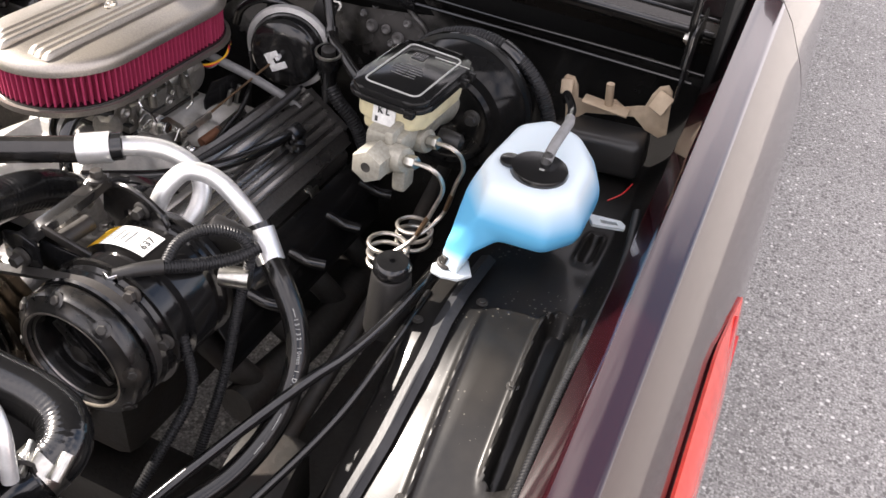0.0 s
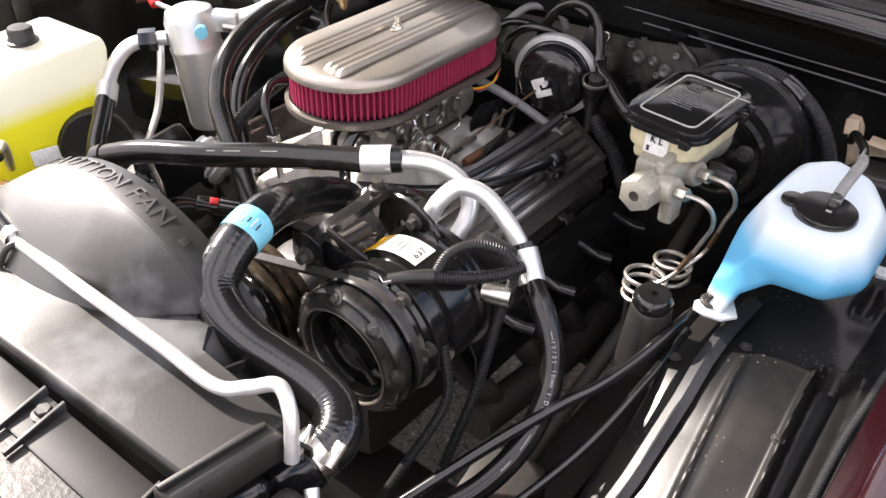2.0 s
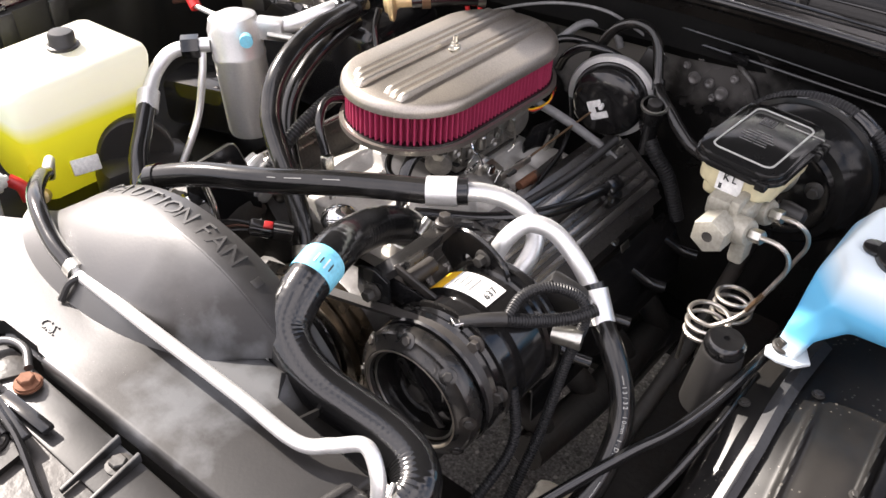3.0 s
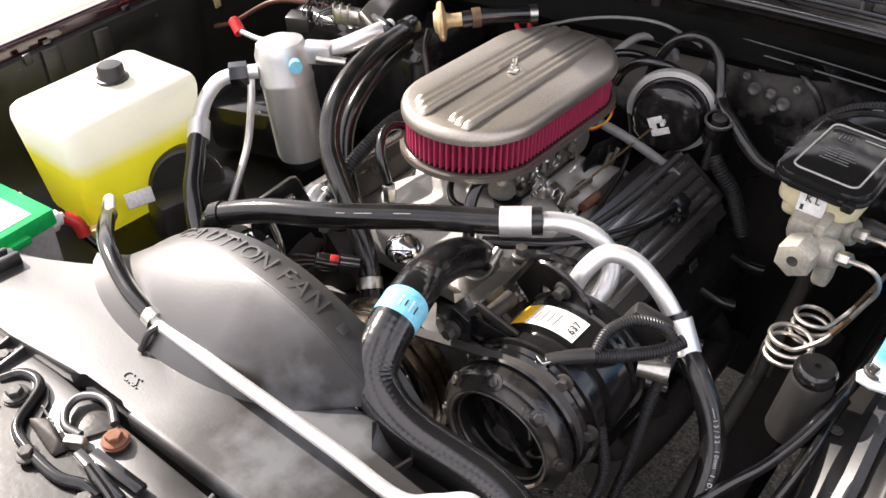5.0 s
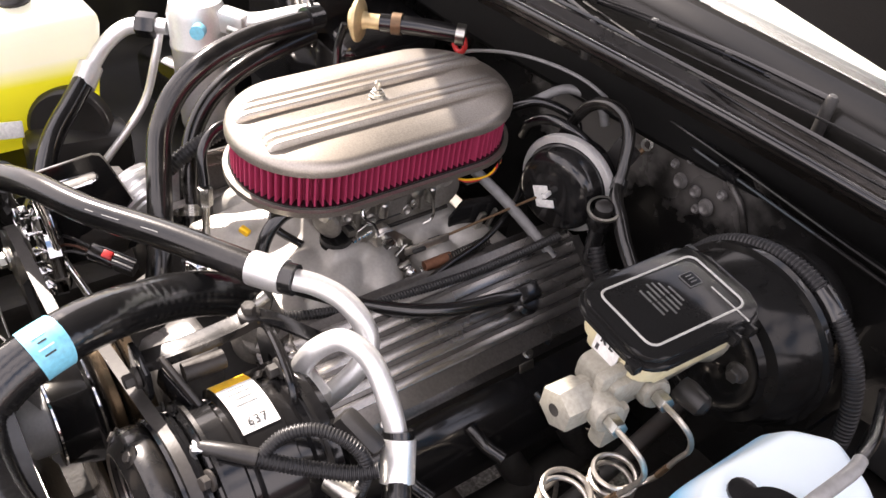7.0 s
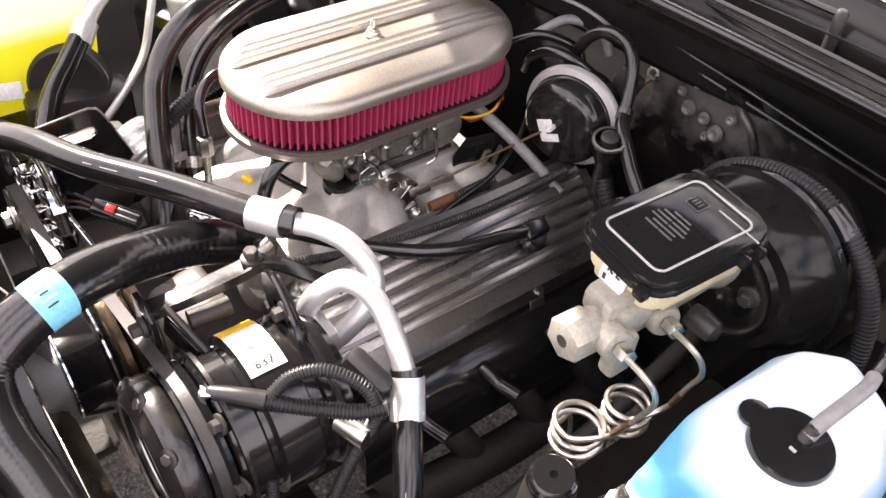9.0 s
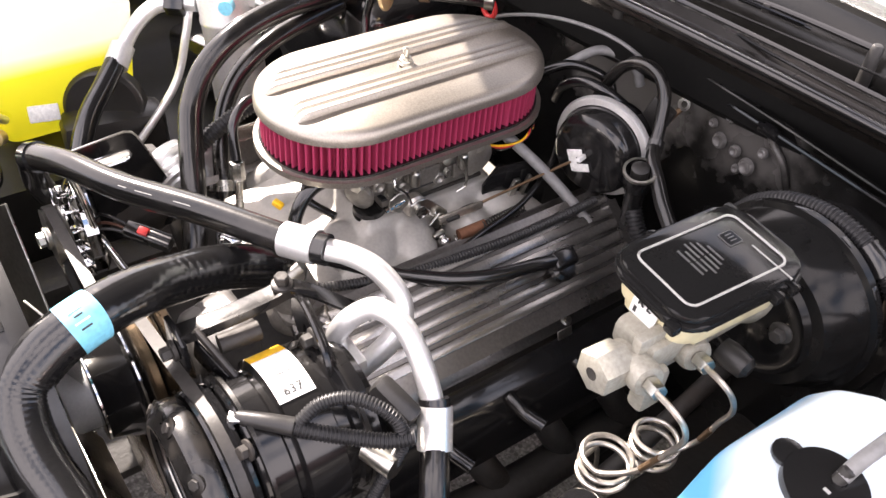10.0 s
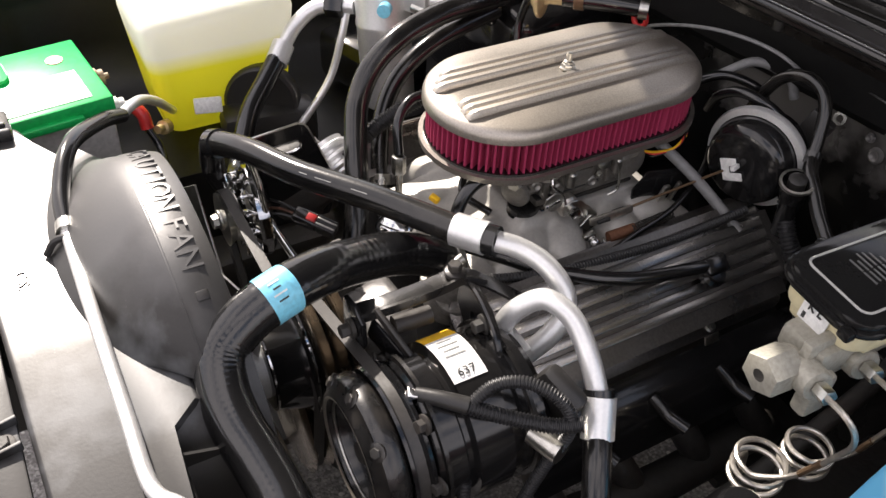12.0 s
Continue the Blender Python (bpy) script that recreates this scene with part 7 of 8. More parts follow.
outer = [(-0.055, -0.085), (0.052, -0.090), (0.060, -0.070), (0.060, -0.02), (0.030, 0.058), (0.025, 0.065), (0.017, 0.068), (-0.046, 0.062), (-0.052, 0.058), (-0.055, 0.05)]
slot = [(0.012 + 0.0075 * math.cos(a), 0.036 + 0.0075 * math.sin(a)) for a in [radians(-90 + 30 * q) for q in range(7)]] + [(-0.028 + 0.0075 * math.cos(a), 0.034 + 0.0075 * math.sin(a)) for a in [radians(90 + 30 * q) for q in range(7)]]
bm = plate_bm(outer, [slot], -0.002, 0.002, mB)
part("plate", bm, M_GLOSS, ab)
slot_loop = [mB @ Vector((x, y, 0.002)) for x, y in slot]
part("slot_edge", tube_bm(slot_loop + slot_loop[:1], 0.0014, segs=6, steps=0), M_CHROME, ab, "bright slot edge")
edge_loop = [mB @ Vector((x, y, 0.0005)) for x, y in outer[3:]]
part("plate_edge", tube_bm(edge_loop, 0.0017, segs=6, steps=0), M_STEEL, ab, "bright plate edge")
part("bolt", bolt_bm((-0.147, -0.345, 0.842), (1, 0, 0.1), 0.006, 0.006), M_STEEL, ab)
fn = thing("ribbed_sleeve", (-0.16, -0.235, 0.79), "pale ribbed alloy sleeve behind the slotted plate", "sleeve")
bm = bmesh.new()
add_lathe(bm, [(0.028, 0.0)] + [(0.034 if (q // 2) % 2 else 0.028, 0.003 + 0.0036 * q) for q in range(14)] + [(0.02, 0.058)], frame_at((-0.185, -0.250, 0.803), (0.75, 0.25, -0.45)), segs=28)
part("sleeve", bm, M_TUBE, fn)
pg = thing("wire_plug", (-0.040, -0.321, 0.801), "ribbed glossy black wiring plug", "connector")
PM = Matrix.Translation((-0.040, -0.321, 0.801)) @ pose(0, 0, 0, 25, 12, 42)
part("shell", box_bm((0.034, 0.020, 0.020), PM @ pose(-0.014, 0, 0), 0.005, segs=3), M_GLOSS, pg)
part("collar", box_bm((0.026, 0.017, 0.022), PM @ pose(0.014, 0, 0), 0.003), M_PLASTIC, pg)
for j in range(5):
    part("ridge", box_bm((0.026, 0.0018, 0.003), PM @ pose(0.014, -0.0072 + 0.0036 * j, 0.0115), 0.0006), M_STEEL if j % 2 else M_GLOSS, pg)
part("lock_tab", box_bm((0.012, 0.010, 0.006), PM @ pose(-0.006, 0.0, 0.012), 0.0015), M_RED, pg, "red locking tab")
for q in (-0.005, 0.0, 0.005):
    part("lead", tube_bm([PM @ Vector((-0.030, q, 0.0)), PM @ Vector((-0.050, q * 1.5, -0.004)), PM @ Vector((-0.075, q * 2.5, -0.025))], 0.0018, segs=6), M_DARKPIPE if q == 0.0 else M_LOOM, pg)
wr = thing("blue_wire", (0.0, -0.36, 0.82), "thin white and blue wire beside the alternator", "wire")
part("wire", tube_bm([(-0.09, -0.368, 0.80), (-0.075, -0.362, 0.772), (-0.04, -0.356, 0.755), (0.0, -0.35, 0.745)], 0.0025, segs=8), M_TUBE, wr)
# ---- heater hoses ----
hh = thing("heater_hose", (-0.17, -0.15, 0.85), "black rubber heater hose curving toward the firewall", "heater hose", "heater hoses")
part("hose", tube_bm([(-0.005, -0.30, 0.72), (-0.028, -0.278, 0.755), (-0.055, -0.260, 0.789), (-0.088, -0.244, 0.823), (-0.125, -0.228, 0.850), (-0.160, -0.208, 0.878), (-0.183, -0.175, 0.912), (-0.197, -0.125, 0.938), (-0.212, -0.06, 0.948), (-0.225, 0.0, 0.946), (-0.235, 0.05, 0.943)], 0.0155, segs=18), M_HOSE, hh)
part("clamp", spot((-0.020, -0.286, 0.744), (-0.028, -0.278, 0.755), 0.0178, 20), M_STEEL, hh, "worm drive clamp")
part("crimp", spot((-0.232, 0.035, 0.947), (-0.238, 0.06, 0.944), 0.0175), M_RUBBER, hh)
hh2 = thing("heater_hose", (-0.17, -0.1, 0.85), "black rubber heater hose beside its twin", "heater hose", "heater hoses")
part("hose", tube_bm([(-0.12, -0.195, 0.745), (-0.150, -0.182, 0.792), (-0.176, -0.165, 0.832), (-0.193, -0.14, 0.866), (-0.203, -0.105, 0.893), (-0.215, -0.05, 0.912), (-0.24, 0.05, 0.918)], 0.0125, segs=18), M_HOSE, hh2)
part("clamp", spot((-0.128, -0.192, 0.757), (-0.136, -0.188, 0.769), 0.0148, 20), M_STEEL, hh2, "worm drive clamp")
fh = thing("fuel_feed_hose", (-0.05, -0.2, 0.86), "braided grey feed hose with a steel fitting", "fuel hose")
part("hose", tube_bm([(-0.085, -0.10, 0.89), (-0.10, -0.15, 0.905), (-0.085, -0.185, 0.89), (-0.065, -0.195, 0.85)], 0.0065, segs=12), M_RUBBER, fh)
part("fitting", prism_bm(ngon(0.0095), -0.012, 0.012, frame_at((-0.060, -0.197, 0.838), (0.2, -0.1, -1)), 0.001), M_STEEL, fh)
part("rod", tube_bm([(-0.057, -0.198, 0.83), (-0.045, -0.205, 0.79)], 0.005, segs=10), M_STEEL, fh)
lm = thing("wiring_loom", (-0.12, -0.12, 0.85), "black corrugated wiring loom beside the air cleaner", "wiring loom")
part("loom", tube_bm([(-0.10, -0.02, 0.88), (-0.13, -0.09, 0.885), (-0.14, -0.16, 0.86), (-0.145, -0.22, 0.82), (-0.15, -0.25, 0.77)], 0.011, segs=14, corrugated=0.005), M_LOOM, lm)
hd = thing("spark_wire_loom", (0.2, 0.0, 0.81), "black wire loom running along the valve cover", "wiring loom")
part("loom", tube_bm([(0.150, -0.20, 0.816), (0.162, -0.15, 0.810), (0.174, -0.097, 0.808), (0.182, -0.028, 0.808), (0.188, 0.046, 0.809), (0.189, 0.12, 0.811), (0.19, 0.174, 0.815)], 0.0062, segs=12, corrugated=0.004), M_LOOM, hd)
pv = thing("breather_hose", (0.2, -0.05, 0.82), "black breather hose lying across the valve cover", "hose")
part("hose", tube_bm([(0.10, -0.195, 0.828), (0.128, -0.159, 0.818), (0.156, -0.127, 0.811), (0.183, -0.094, 0.808), (0.209, -0.058, 0.808), (0.228, -0.015, 0.808), (0.238, 0.04, 0.806), (0.242, 0.08, 0.801)], 0.0085, segs=14), M_RUBBER, pv)
part("elbow", box_bm((0.024, 0.036, 0.016), Matrix.Translation((0.243, 0.078, 0.802)) @ pose(0, 0, 0, 0, 36, 0), 0.006, segs=3), M_RUBBER, pv)

for k, (dx, dz) in enumerate(((0.0, 0.0),)):
    sw = thing("spark_plug_wire", (0.14 + dx, 0.05, 0.81 + dz), "black spark plug wire lying over the manifold", "ignition wire", "spark plug wires")
    part("wire", tube_bm([(0.085 + dx, 0.20, 0.85 + dz), (0.115 + dx, 0.16, 0.828 + dz), (0.138 + dx, 0.10, 0.806 + dz), (0.150 + dx, 0.03 - 0.03 * k, 0.797 + dz), (0.166 + dx, -0.03 - 0.04 * k, 0.795 + dz), (0.20 + dx, -0.06 - 0.045 * k, 0.800 + dz), (0.262, -0.075 - 0.05 * k, 0.772), (0.305, -0.08 - 0.05 * k, 0.715)][:5], 0.0040, segs=10), M_RUBBER, sw)

# ---- cruise servo and vacuum parts ----
sv = thing("cruise_servo", (0.17, 0.20, 0.78), "round black cruise control servo with a silver band", "cruise servo")
SA = (0.26, -0.95, 0.0)
SC = (0.152, 0.210, 0.862)
part("can", lathe_bm([(0.03, -0.045), (0.050, -0.040), (0.058, -0.02), (0.060, -0.002), (0.058, 0.003), (0.0555, 0.022), (0.052, 0.031), (0.046, 0.035), (0.015, 0.037), (0.0, 0.037)], SC, SA, segs=56), M_GLOSS, sv)
part("band", lathe_bm([(0.0575, -0.004), (0.0680, -0.005), (0.0690, 0.0), (0.0670, 0.005), (0.0590, 0.006), (0.0575, -0.004)], SC, SA, segs=56), M_TUBE, sv, "bright silver clamp band")
bm = bmesh.new()
ms = frame_at(Vector(SC) + Vector(SA).normalized() * 0.037 + Vector((-0.010, -0.003, -0.007)), SA) @ Matrix.Rotation(radians(115), 4, "Z")
add_box(bm, (0.030, 0.011, 0.002), ms @ pose(0.0, 0.008, 0.002), 0.0008)
add_box(bm, (0.011, 0.024, 0.002), ms @ pose(-0.010, -0.002, 0.0025), 0.0008)
add_box(bm, (0.011, 0.018, 0.002), ms @ pose(0.010, 0.0, 0.0025), 0.0008)
add_box(bm, (0.006, 0.006, 0.014), ms @ pose(0.006, -0.010, 0.008), 0.001)
part("pull_clip", bm, M_WHITE, sv, "bent bright pull clip")
part("bracket", box_bm((0.035, 0.012, 0.055), pose(0.182, 0.262, 0.905, 0, 20, 10), 0.004), M_PLASTIC, sv)
vd = thing("vacuum_regulator", (0.235, 0.19, 0.86), "small black cup with a bright rim", "vacuum valve")
VC = (0.234, 0.190, 0.884)
part("cup", lathe_bm([(0.012, -0.05), (0.014, -0.03), (0.018, -0.025), (0.020, 0.0), (0.0175, 0.002), (0.0155, -0.012), (0.0, -0.014)], VC, (0.1, -0.2, 1), segs=28), M_GLOSS, vd)
part("rim", lathe_bm([(0.0175, -0.002), (0.0208, -0.002), (0.0208, 0.002), (0.0175, 0.002), (0.0175, -0.002)], VC, (0.1, -0.2, 1), segs=28), M_STEEL, vd)
part("stem", lathe_bm([(0.011, -0.013), (0.011, 0.006), (0.006, 0.009), (0.0, 0.009)], VC, (0.1, -0.2, 1), segs=20), M_PLASTIC, vd)
part("printed_sleeve", lathe_bm([(0.011, -0.085), (0.012, -0.05), (0.012, -0.028)], VC, (0.05, -0.1, 1), segs=20), M_RUBBER, vd)
hs = thing("vacuum_hose", (0.23, 0.25, 0.93), "black vacuum hose looping to the booster", "vacuum hose")
part("hose", tube_bm([(0.086, 0.250, 0.862), (0.090, 0.258, 0.898), (0.110, 0.262, 0.940), (0.141, 0.262, 0.962), (0.172, 0.260, 0.962), (0.192, 0.254, 0.945), (0.204, 0.244, 0.916), (0.214, 0.232, 0.896)], 0.0082, segs=14), M_HOSE, hs)
part("collar", spot((0.213, 0.234, 0.900), (0.219, 0.226, 0.890), 0.0105), M_RUBBER, hs)
part("hose", tube_bm([(0.216, 0.229, 0.895), (0.232, 0.212, 0.888), (0.252, 0.202, 0.878), (0.276, 0.192, 0.862), (0.306, 0.184, 0.845), (0.345, 0.172, 0.845), (0.372, 0.165, 0.87)], 0.0092, segs=14), M_HOSE, hs)
part("hose", tube_bm([(0.05, 0.215, 0.875), (0.066, 0.210, 0.905), (0.095, 0.215, 0.925), (0.128, 0.228, 0.922), (0.150, 0.245, 0.905)], 0.007, segs=12), M_RUBBER, hs)
part("hose", tube_bm([(0.02, 0.25, 0.90), (0.045, 0.29, 0.925), (0.085, 0.315, 0.915), (0.10, 0.32, 0.89)], 0.0065, segs=12), M_GREYHOSE, hs)
part("hose", tube_bm([(0.0, 0.22, 0.885), (0.03, 0.255, 0.905), (0.07, 0.285, 0.895), (0.085, 0.29, 0.87)], 0.0065, segs=12), M_RUBBER, hs)
gh = thing("grey_hose", (0.17, 0.15, 0.85), "pale grey rubber hose behind the carburettor", "hose")
part("hose", tube_bm([(0.03, 0.105, 0.868), (0.059, 0.114, 0.864), (0.115, 0.132, 0.842), (0.165, 0.148, 0.815), (0.20, 0.160, 0.79)], 0.0072, segs=14), M_GREYHOSE, gh)
cl = thing("wiring_loom", (0.25, 0.15, 0.83), "black corrugated loom dropping beside the valve cover", "wiring loom")
part("loom", tube_bm([(0.208, 0.218, 0.855), (0.226, 0.20, 0.835), (0.250, 0.192, 0.805), (0.275, 0.20, 0.77), (0.30, 0.21, 0.70)], 0.0115, segs=14, corrugated=0.005), M_LOOM, cl)
bl2 = thing("wiring_loom", (0.5, 0.2, 0.9), "black corrugated wiring loom arching round the booster", "wiring loom")
part("loom", tube_bm([(0.352, 0.225, 0.890), (0.370, 0.225, 0.917), (0.398, 0.226, 0.940), (0.432, 0.227, 0.953), (0.468, 0.227, 0.956), (0.503, 0.226, 0.948), (0.537, 0.224, 0.928), (0.565, 0.222, 0.897), (0.584, 0.218, 0.855), (0.592, 0.212, 0.81), (0.588, 0.20, 0.765)], 0.0108, segs=14, corrugated=0.0046), M_LOOM, bl2)
part("tape", tube_bm([(0.495, 0.226, 0.951), (0.510, 0.2255, 0.944), (0.524, 0.2250, 0.934)], 0.0126, segs=14), M_RUBBER, bl2)
gs = thing("ground_strap", (0.157, 0.345, 0.88), "copper ring terminal with braided ground strap", "ground strap")
bm = bmesh.new()
add_lathe(bm, [(0.005, 0), (0.009, 0), (0.009, 0.003), (0.005, 0.003), (0.005, 0)], frame_at((0.157, 0.349, 0.884), (0.2, -1, 0.4)), segs=20)
part("ring", bm, M_STEEL, gs)
part("braid", tube_bm([(0.155, 0.346, 0.876), (0.150, 0.332, 0.858), (0.152, 0.315, 0.835), (0.158, 0.30, 0.80)], 0.0042, segs=8), M_COPPER, gs)
vl = thing("vacuum_line", (0.0, 0.2, 0.93), "thin grey vacuum line arching behind the air cleaner", "vacuum line")
part("line", tube_bm([(-0.158, 0.257, 0.882), (-0.128, 0.26, 0.903), (-0.052, 0.26, 0.938), (0.022, 0.262, 0.960), (0.085, 0.275, 0.962), (0.128, 0.30, 0.938), (0.15, 0.33, 0.91)], 0.0026, segs=8), M_GREYHOSE, vl)
dl = thing("dipstick", (-0.156, 0.257, 0.88), "red ring dipstick handle behind the air cleaner", "dipstick")
part("handle", tube_bm([(-0.158 + 0.014 * math.cos(k * math.pi / 6), 0.257, 0.902 + 0.014 * math.sin(k * math.pi / 6)) for k in range(-2, 11)], 0.0042, segs=10, steps=3), M_RED, dl)
part("tube", tube_bm([(-0.156, 0.257, 0.888), (-0.150, 0.255, 0.84), (-0.14, 0.24, 0.75)], 0.0045, segs=8), M_STEEL, dl)

# ---- passenger side ----
jug = thing("coolant_tank", (-0.6, -0.29, 0.63), "milky plastic tank half full of yellow coolant", "coolant tank")
bm = bmesh.new()
J = [(-0.690, -0.415), (-0.505, -0.415), (-0.505, -0.155), (-0.690, -0.165)]
vals = []
for z, s in ((0.645, 0.84), (0.857, 1.0)):
    cx, cy = -0.60, -0.29
    vals.append([bm.verts.new((cx + (x - cx) * s, cy + (y - cy) * (s if z > 0.8 else s * 0.97), z + (0.012 if (z > 0.845 and y > -0.2) else 0))) for x, y in J])
for a, b in zip(vals, vals[1:]):
    for k in range(4):
        bm.faces.new((a[k], a[(k + 1) % 4], b[(k + 1) % 4], b[k]))
bm.faces.new(vals[0][::-1])
bm.faces.new(vals[-1])
bmesh.ops.bevel(bm, geom=list(bm.edges), offset=0.026, segments=6, affect="EDGES", profile=0.5)
part("tank", bm, M_COOLANT, jug)
capj = part("cap", lathe_bm([(0.026, 0), (0.026, 0.012), (0.023, 0.013), (0.021, 0.016), (0.021, 0.03), (0.018, 0.034), (0.0, 0.036)], (-0.602, -0.262, 0.856), (0, 0, 1), segs=32, wave=0.02, waves=14), M_PLASTIC, jug, "ribbed black screw cap")
part("white_tab", box_bm((0.006, 0.045, 0.026), pose(-0.488, -0.330, 0.716, 0, -25, -15), 0.002), M_WHITE, jug)
part("foot", lathe_bm([(0.012, 0), (0.012, 0.014), (0.007, 0.016), (0.007, 0.03)], (-0.520, -0.395, 0.675), (0.6, -0.6, 0.3), segs=16), M_BRASS, jug)

bh = thing("blower_housing", (-0.46, -0.24, 0.62), "round black plastic housing in front of the coolant tank", "blower housing")
part("housing", lathe_bm([(0.045, 0.001), (0.056, 0.003), (0.061, 0.0), (0.063, -0.005), (0.063, -0.03)], (-0.478, -0.245, 0.702), (0.85, -0.5, 0.25), segs=44), M_PLASTIC, bh)
part("base", box_bm((0.07, 0.16, 0.09), pose(-0.475, -0.235, 0.655, 0, 0, -10), 0.02), M_PLASTIC, bh)

bat = thing("car_battery", (-0.59, -0.60, 0.54), "pale grey battery with a bright green top and white sticker", "battery")
BM = Matrix.Translation((-0.477, -0.471, 0.782)) @ pose(0, 0, 0, 0, 0, 6) @ Matrix.Translation((-0.1025, -0.13, 0))
part("case", hull_bm([BM @ Vector((0.098 * sx * k, 0.126 * sy * k, z)) for sx in (-1, 1) for sy in (-1, 1) for z, k in ((-0.03, 1.0), (-0.24, 0.96))], 0.006), M_GREY, bat, "pale grey plastic case")
part("tray", box_bm((0.20, 0.26, 0.03), BM @ pose(0, 0, -0.245), 0.006), M_PLASTIC, bat, "black plastic tray")
bt = part("top", box_bm((0.205, 0.26, 0.028), BM @ pose(0, 0, -0.018), 0.004), M_GREEN, bat, "green plastic top")
part("rim_step", box_bm((0.016, 0.20, 0.012), BM @ pose(0.104, -0.02, -0.026), 0.003), M_GREEN, bt)
part("grip_tab", box_bm((0.012, 0.045, 0.010), BM @ pose(0.107, -0.05, -0.014), 0.003), M_GREEN, bt)
for x, y in ((-0.045, -0.02), (-0.045, -0.095)):
    part("vent_cap", prism_bm(rounded(0.075, 0.062, 0.018), -0.004, 0.003, BM @ pose(x, y, 0), 0.002), M_GREEN, bt)
part("white_sticker", box_bm((0.088, 0.225, 0.0015), BM @ pose(0.045, -0.01, -0.0035), 0.0), M_WHITE, bt)
part("red_mark", prism_bm(ngon(0.014, 10), 0, 0.001, BM @ pose(-0.045, 0.085, -0.0038), 0.0), M_RED, bt, "red round maker mark")
for k in range(2):
    part("print_line", box_bm((0.004, 0.03 - 0.008 * k, 0.0006), BM @ pose(0.02 + 0.009 * k, 0.08, -0.0024)), M_RED, bt)
for x, mat in ((0.07, M_RED), (-0.03, M_TAN)):
    post = part("terminal", lathe_bm([(0.0, 0.0), (0.017, 0.0), (0.017, 0.016), (0.013, 0.018), (0.013, 0.026), (0.005, 0.027), (0.005, 0.034), (0.0, 0.034)], BM @ Vector((x, 0.124, -0.045)), BM.to_3x3() @ Vector((0, 1, 0)), segs=20), M_WHITE if mat is M_RED else mat, bat, "side terminal post")
bc = thing("battery_cable", (-0.47, -0.43, 0.70), "black battery cable with a red end", "cable")
part("cable", tube_bm([(-0.496, -0.43, 0.695), (-0.475, -0.42, 0.668), (-0.44, -0.425, 0.655), (-0.40, -0.45, 0.655), (-0.30, -0.44, 0.68)], 0.0065, segs=10), M_RUBBER, bc)
part("boot", tube_bm([(-0.520, -0.443, 0.728), (-0.505, -0.432, 0.716), (-0.496, -0.43, 0.695)], 0.0105, segs=14), M_RED, bc, "red rubber terminal boot")

dr = thing("receiver_drier", (-0.43, -0.045, 0.68), "bare aluminium accumulator canister with fittings", "accumulator")
part("can", lathe_bm([(0.03, 0.0), (0.042, 0.006), (0.045, 0.015), (0.045, 0.145), (0.0465, 0.148), (0.0465, 0.154), (0.045, 0.157), (0.046, 0.20), (0.04, 0.218), (0.02, 0.226), (0.0, 0.227)], (-0.425, -0.032, 0.675), (-0.12, -0.01, 1), segs=40), M_TUBE, dr)
part("blue_cap", lathe_bm([(0.011, 0), (0.011, 0.016), (0.005, 0.017)], (-0.396, -0.052, 0.872), (0.75, -0.6, 0.1), segs=16), M_BLUELAB, dr, "small blue valve cap")
part("block", box_bm((0.05, 0.03, 0.035), pose(-0.40, 0.005, 0.872, 0, 0, 30), 0.005), M_TUBE, dr)
part("outlet_pipe", tube_bm([(-0.40, 0.01, 0.872), (-0.375, 0.035, 0.878), (-0.352, 0.062, 0.890), (-0.337, 0.09, 0.898), (-0.332, 0.115, 0.898)], 0.0145, segs=18), M_TUBE, dr)
part("side_port", spot((-0.395, -0.005, 0.865), (-0.35, 0.02, 0.862), 0.008), M_STEEL, dr)
part("valve_pipe", tube_bm([(-0.44, -0.03, 0.885), (-0.48, -0.02, 0.885), (-0.53, -0.008, 0.862), (-0.600, 0.002, 0.855)], 0.005, segs=12), M_TUBE, dr)
part("red_cap", lathe_bm([(0.011, 0), (0.011, 0.028), (0.008, 0.031), (0.0, 0.032)], (-0.600, 0.002, 0.852), (-0.75, 0.2, 0.55), segs=16), M_RED, dr, "red plastic valve cap")
part("drain_pipe", tube_bm([(-0.475, -0.085, 0.84), (-0.465, -0.10, 0.80), (-0.455, -0.13, 0.73), (-0.42, -0.20, 0.68), (-0.36, -0.28, 0.66)], 0.0065, segs=12), M_TUBE, dr)
ev = thing("evaporator_case", (-0.35, 0.22, 0.75), "black plastic evaporator case on the firewall", "evaporator case")
part("case", box_bm((0.34, 0.20, 0.22), pose(-0.44, 0.22, 0.755), 0.03, segs=3), M_GLOSS, ev)
part("cover", box_bm((0.20, 0.10, 0.10), pose(-0.56, 0.0, 0.68, 0, 0, 20), 0.02), M_GLOSS, ev)
part("duct", hull_bm([(-0.395, 0.10, 0.915), (-0.345, 0.085, 0.905), (-0.465, 0.31, 0.935), (-0.41, 0.31, 0.922), (-0.395, 0.10, 0.85), (-0.345, 0.085, 0.85), (-0.465, 0.31, 0.86), (-0.41, 0.31, 0.86)], 0.006), M_DUCT, ev, "shiny flat duct top")
part("clamp_bracket", box_bm((0.07, 0.022, 0.07), pose(-0.345, 0.105, 0.88, 0, 0, -20), 0.012, segs=3), M_GLOSS, ev)
vg = thing("vacuum_motor", (-0.27, 0.10, 0.94), "yellow zinc vacuum valve with a round diaphragm", "vacuum valve")
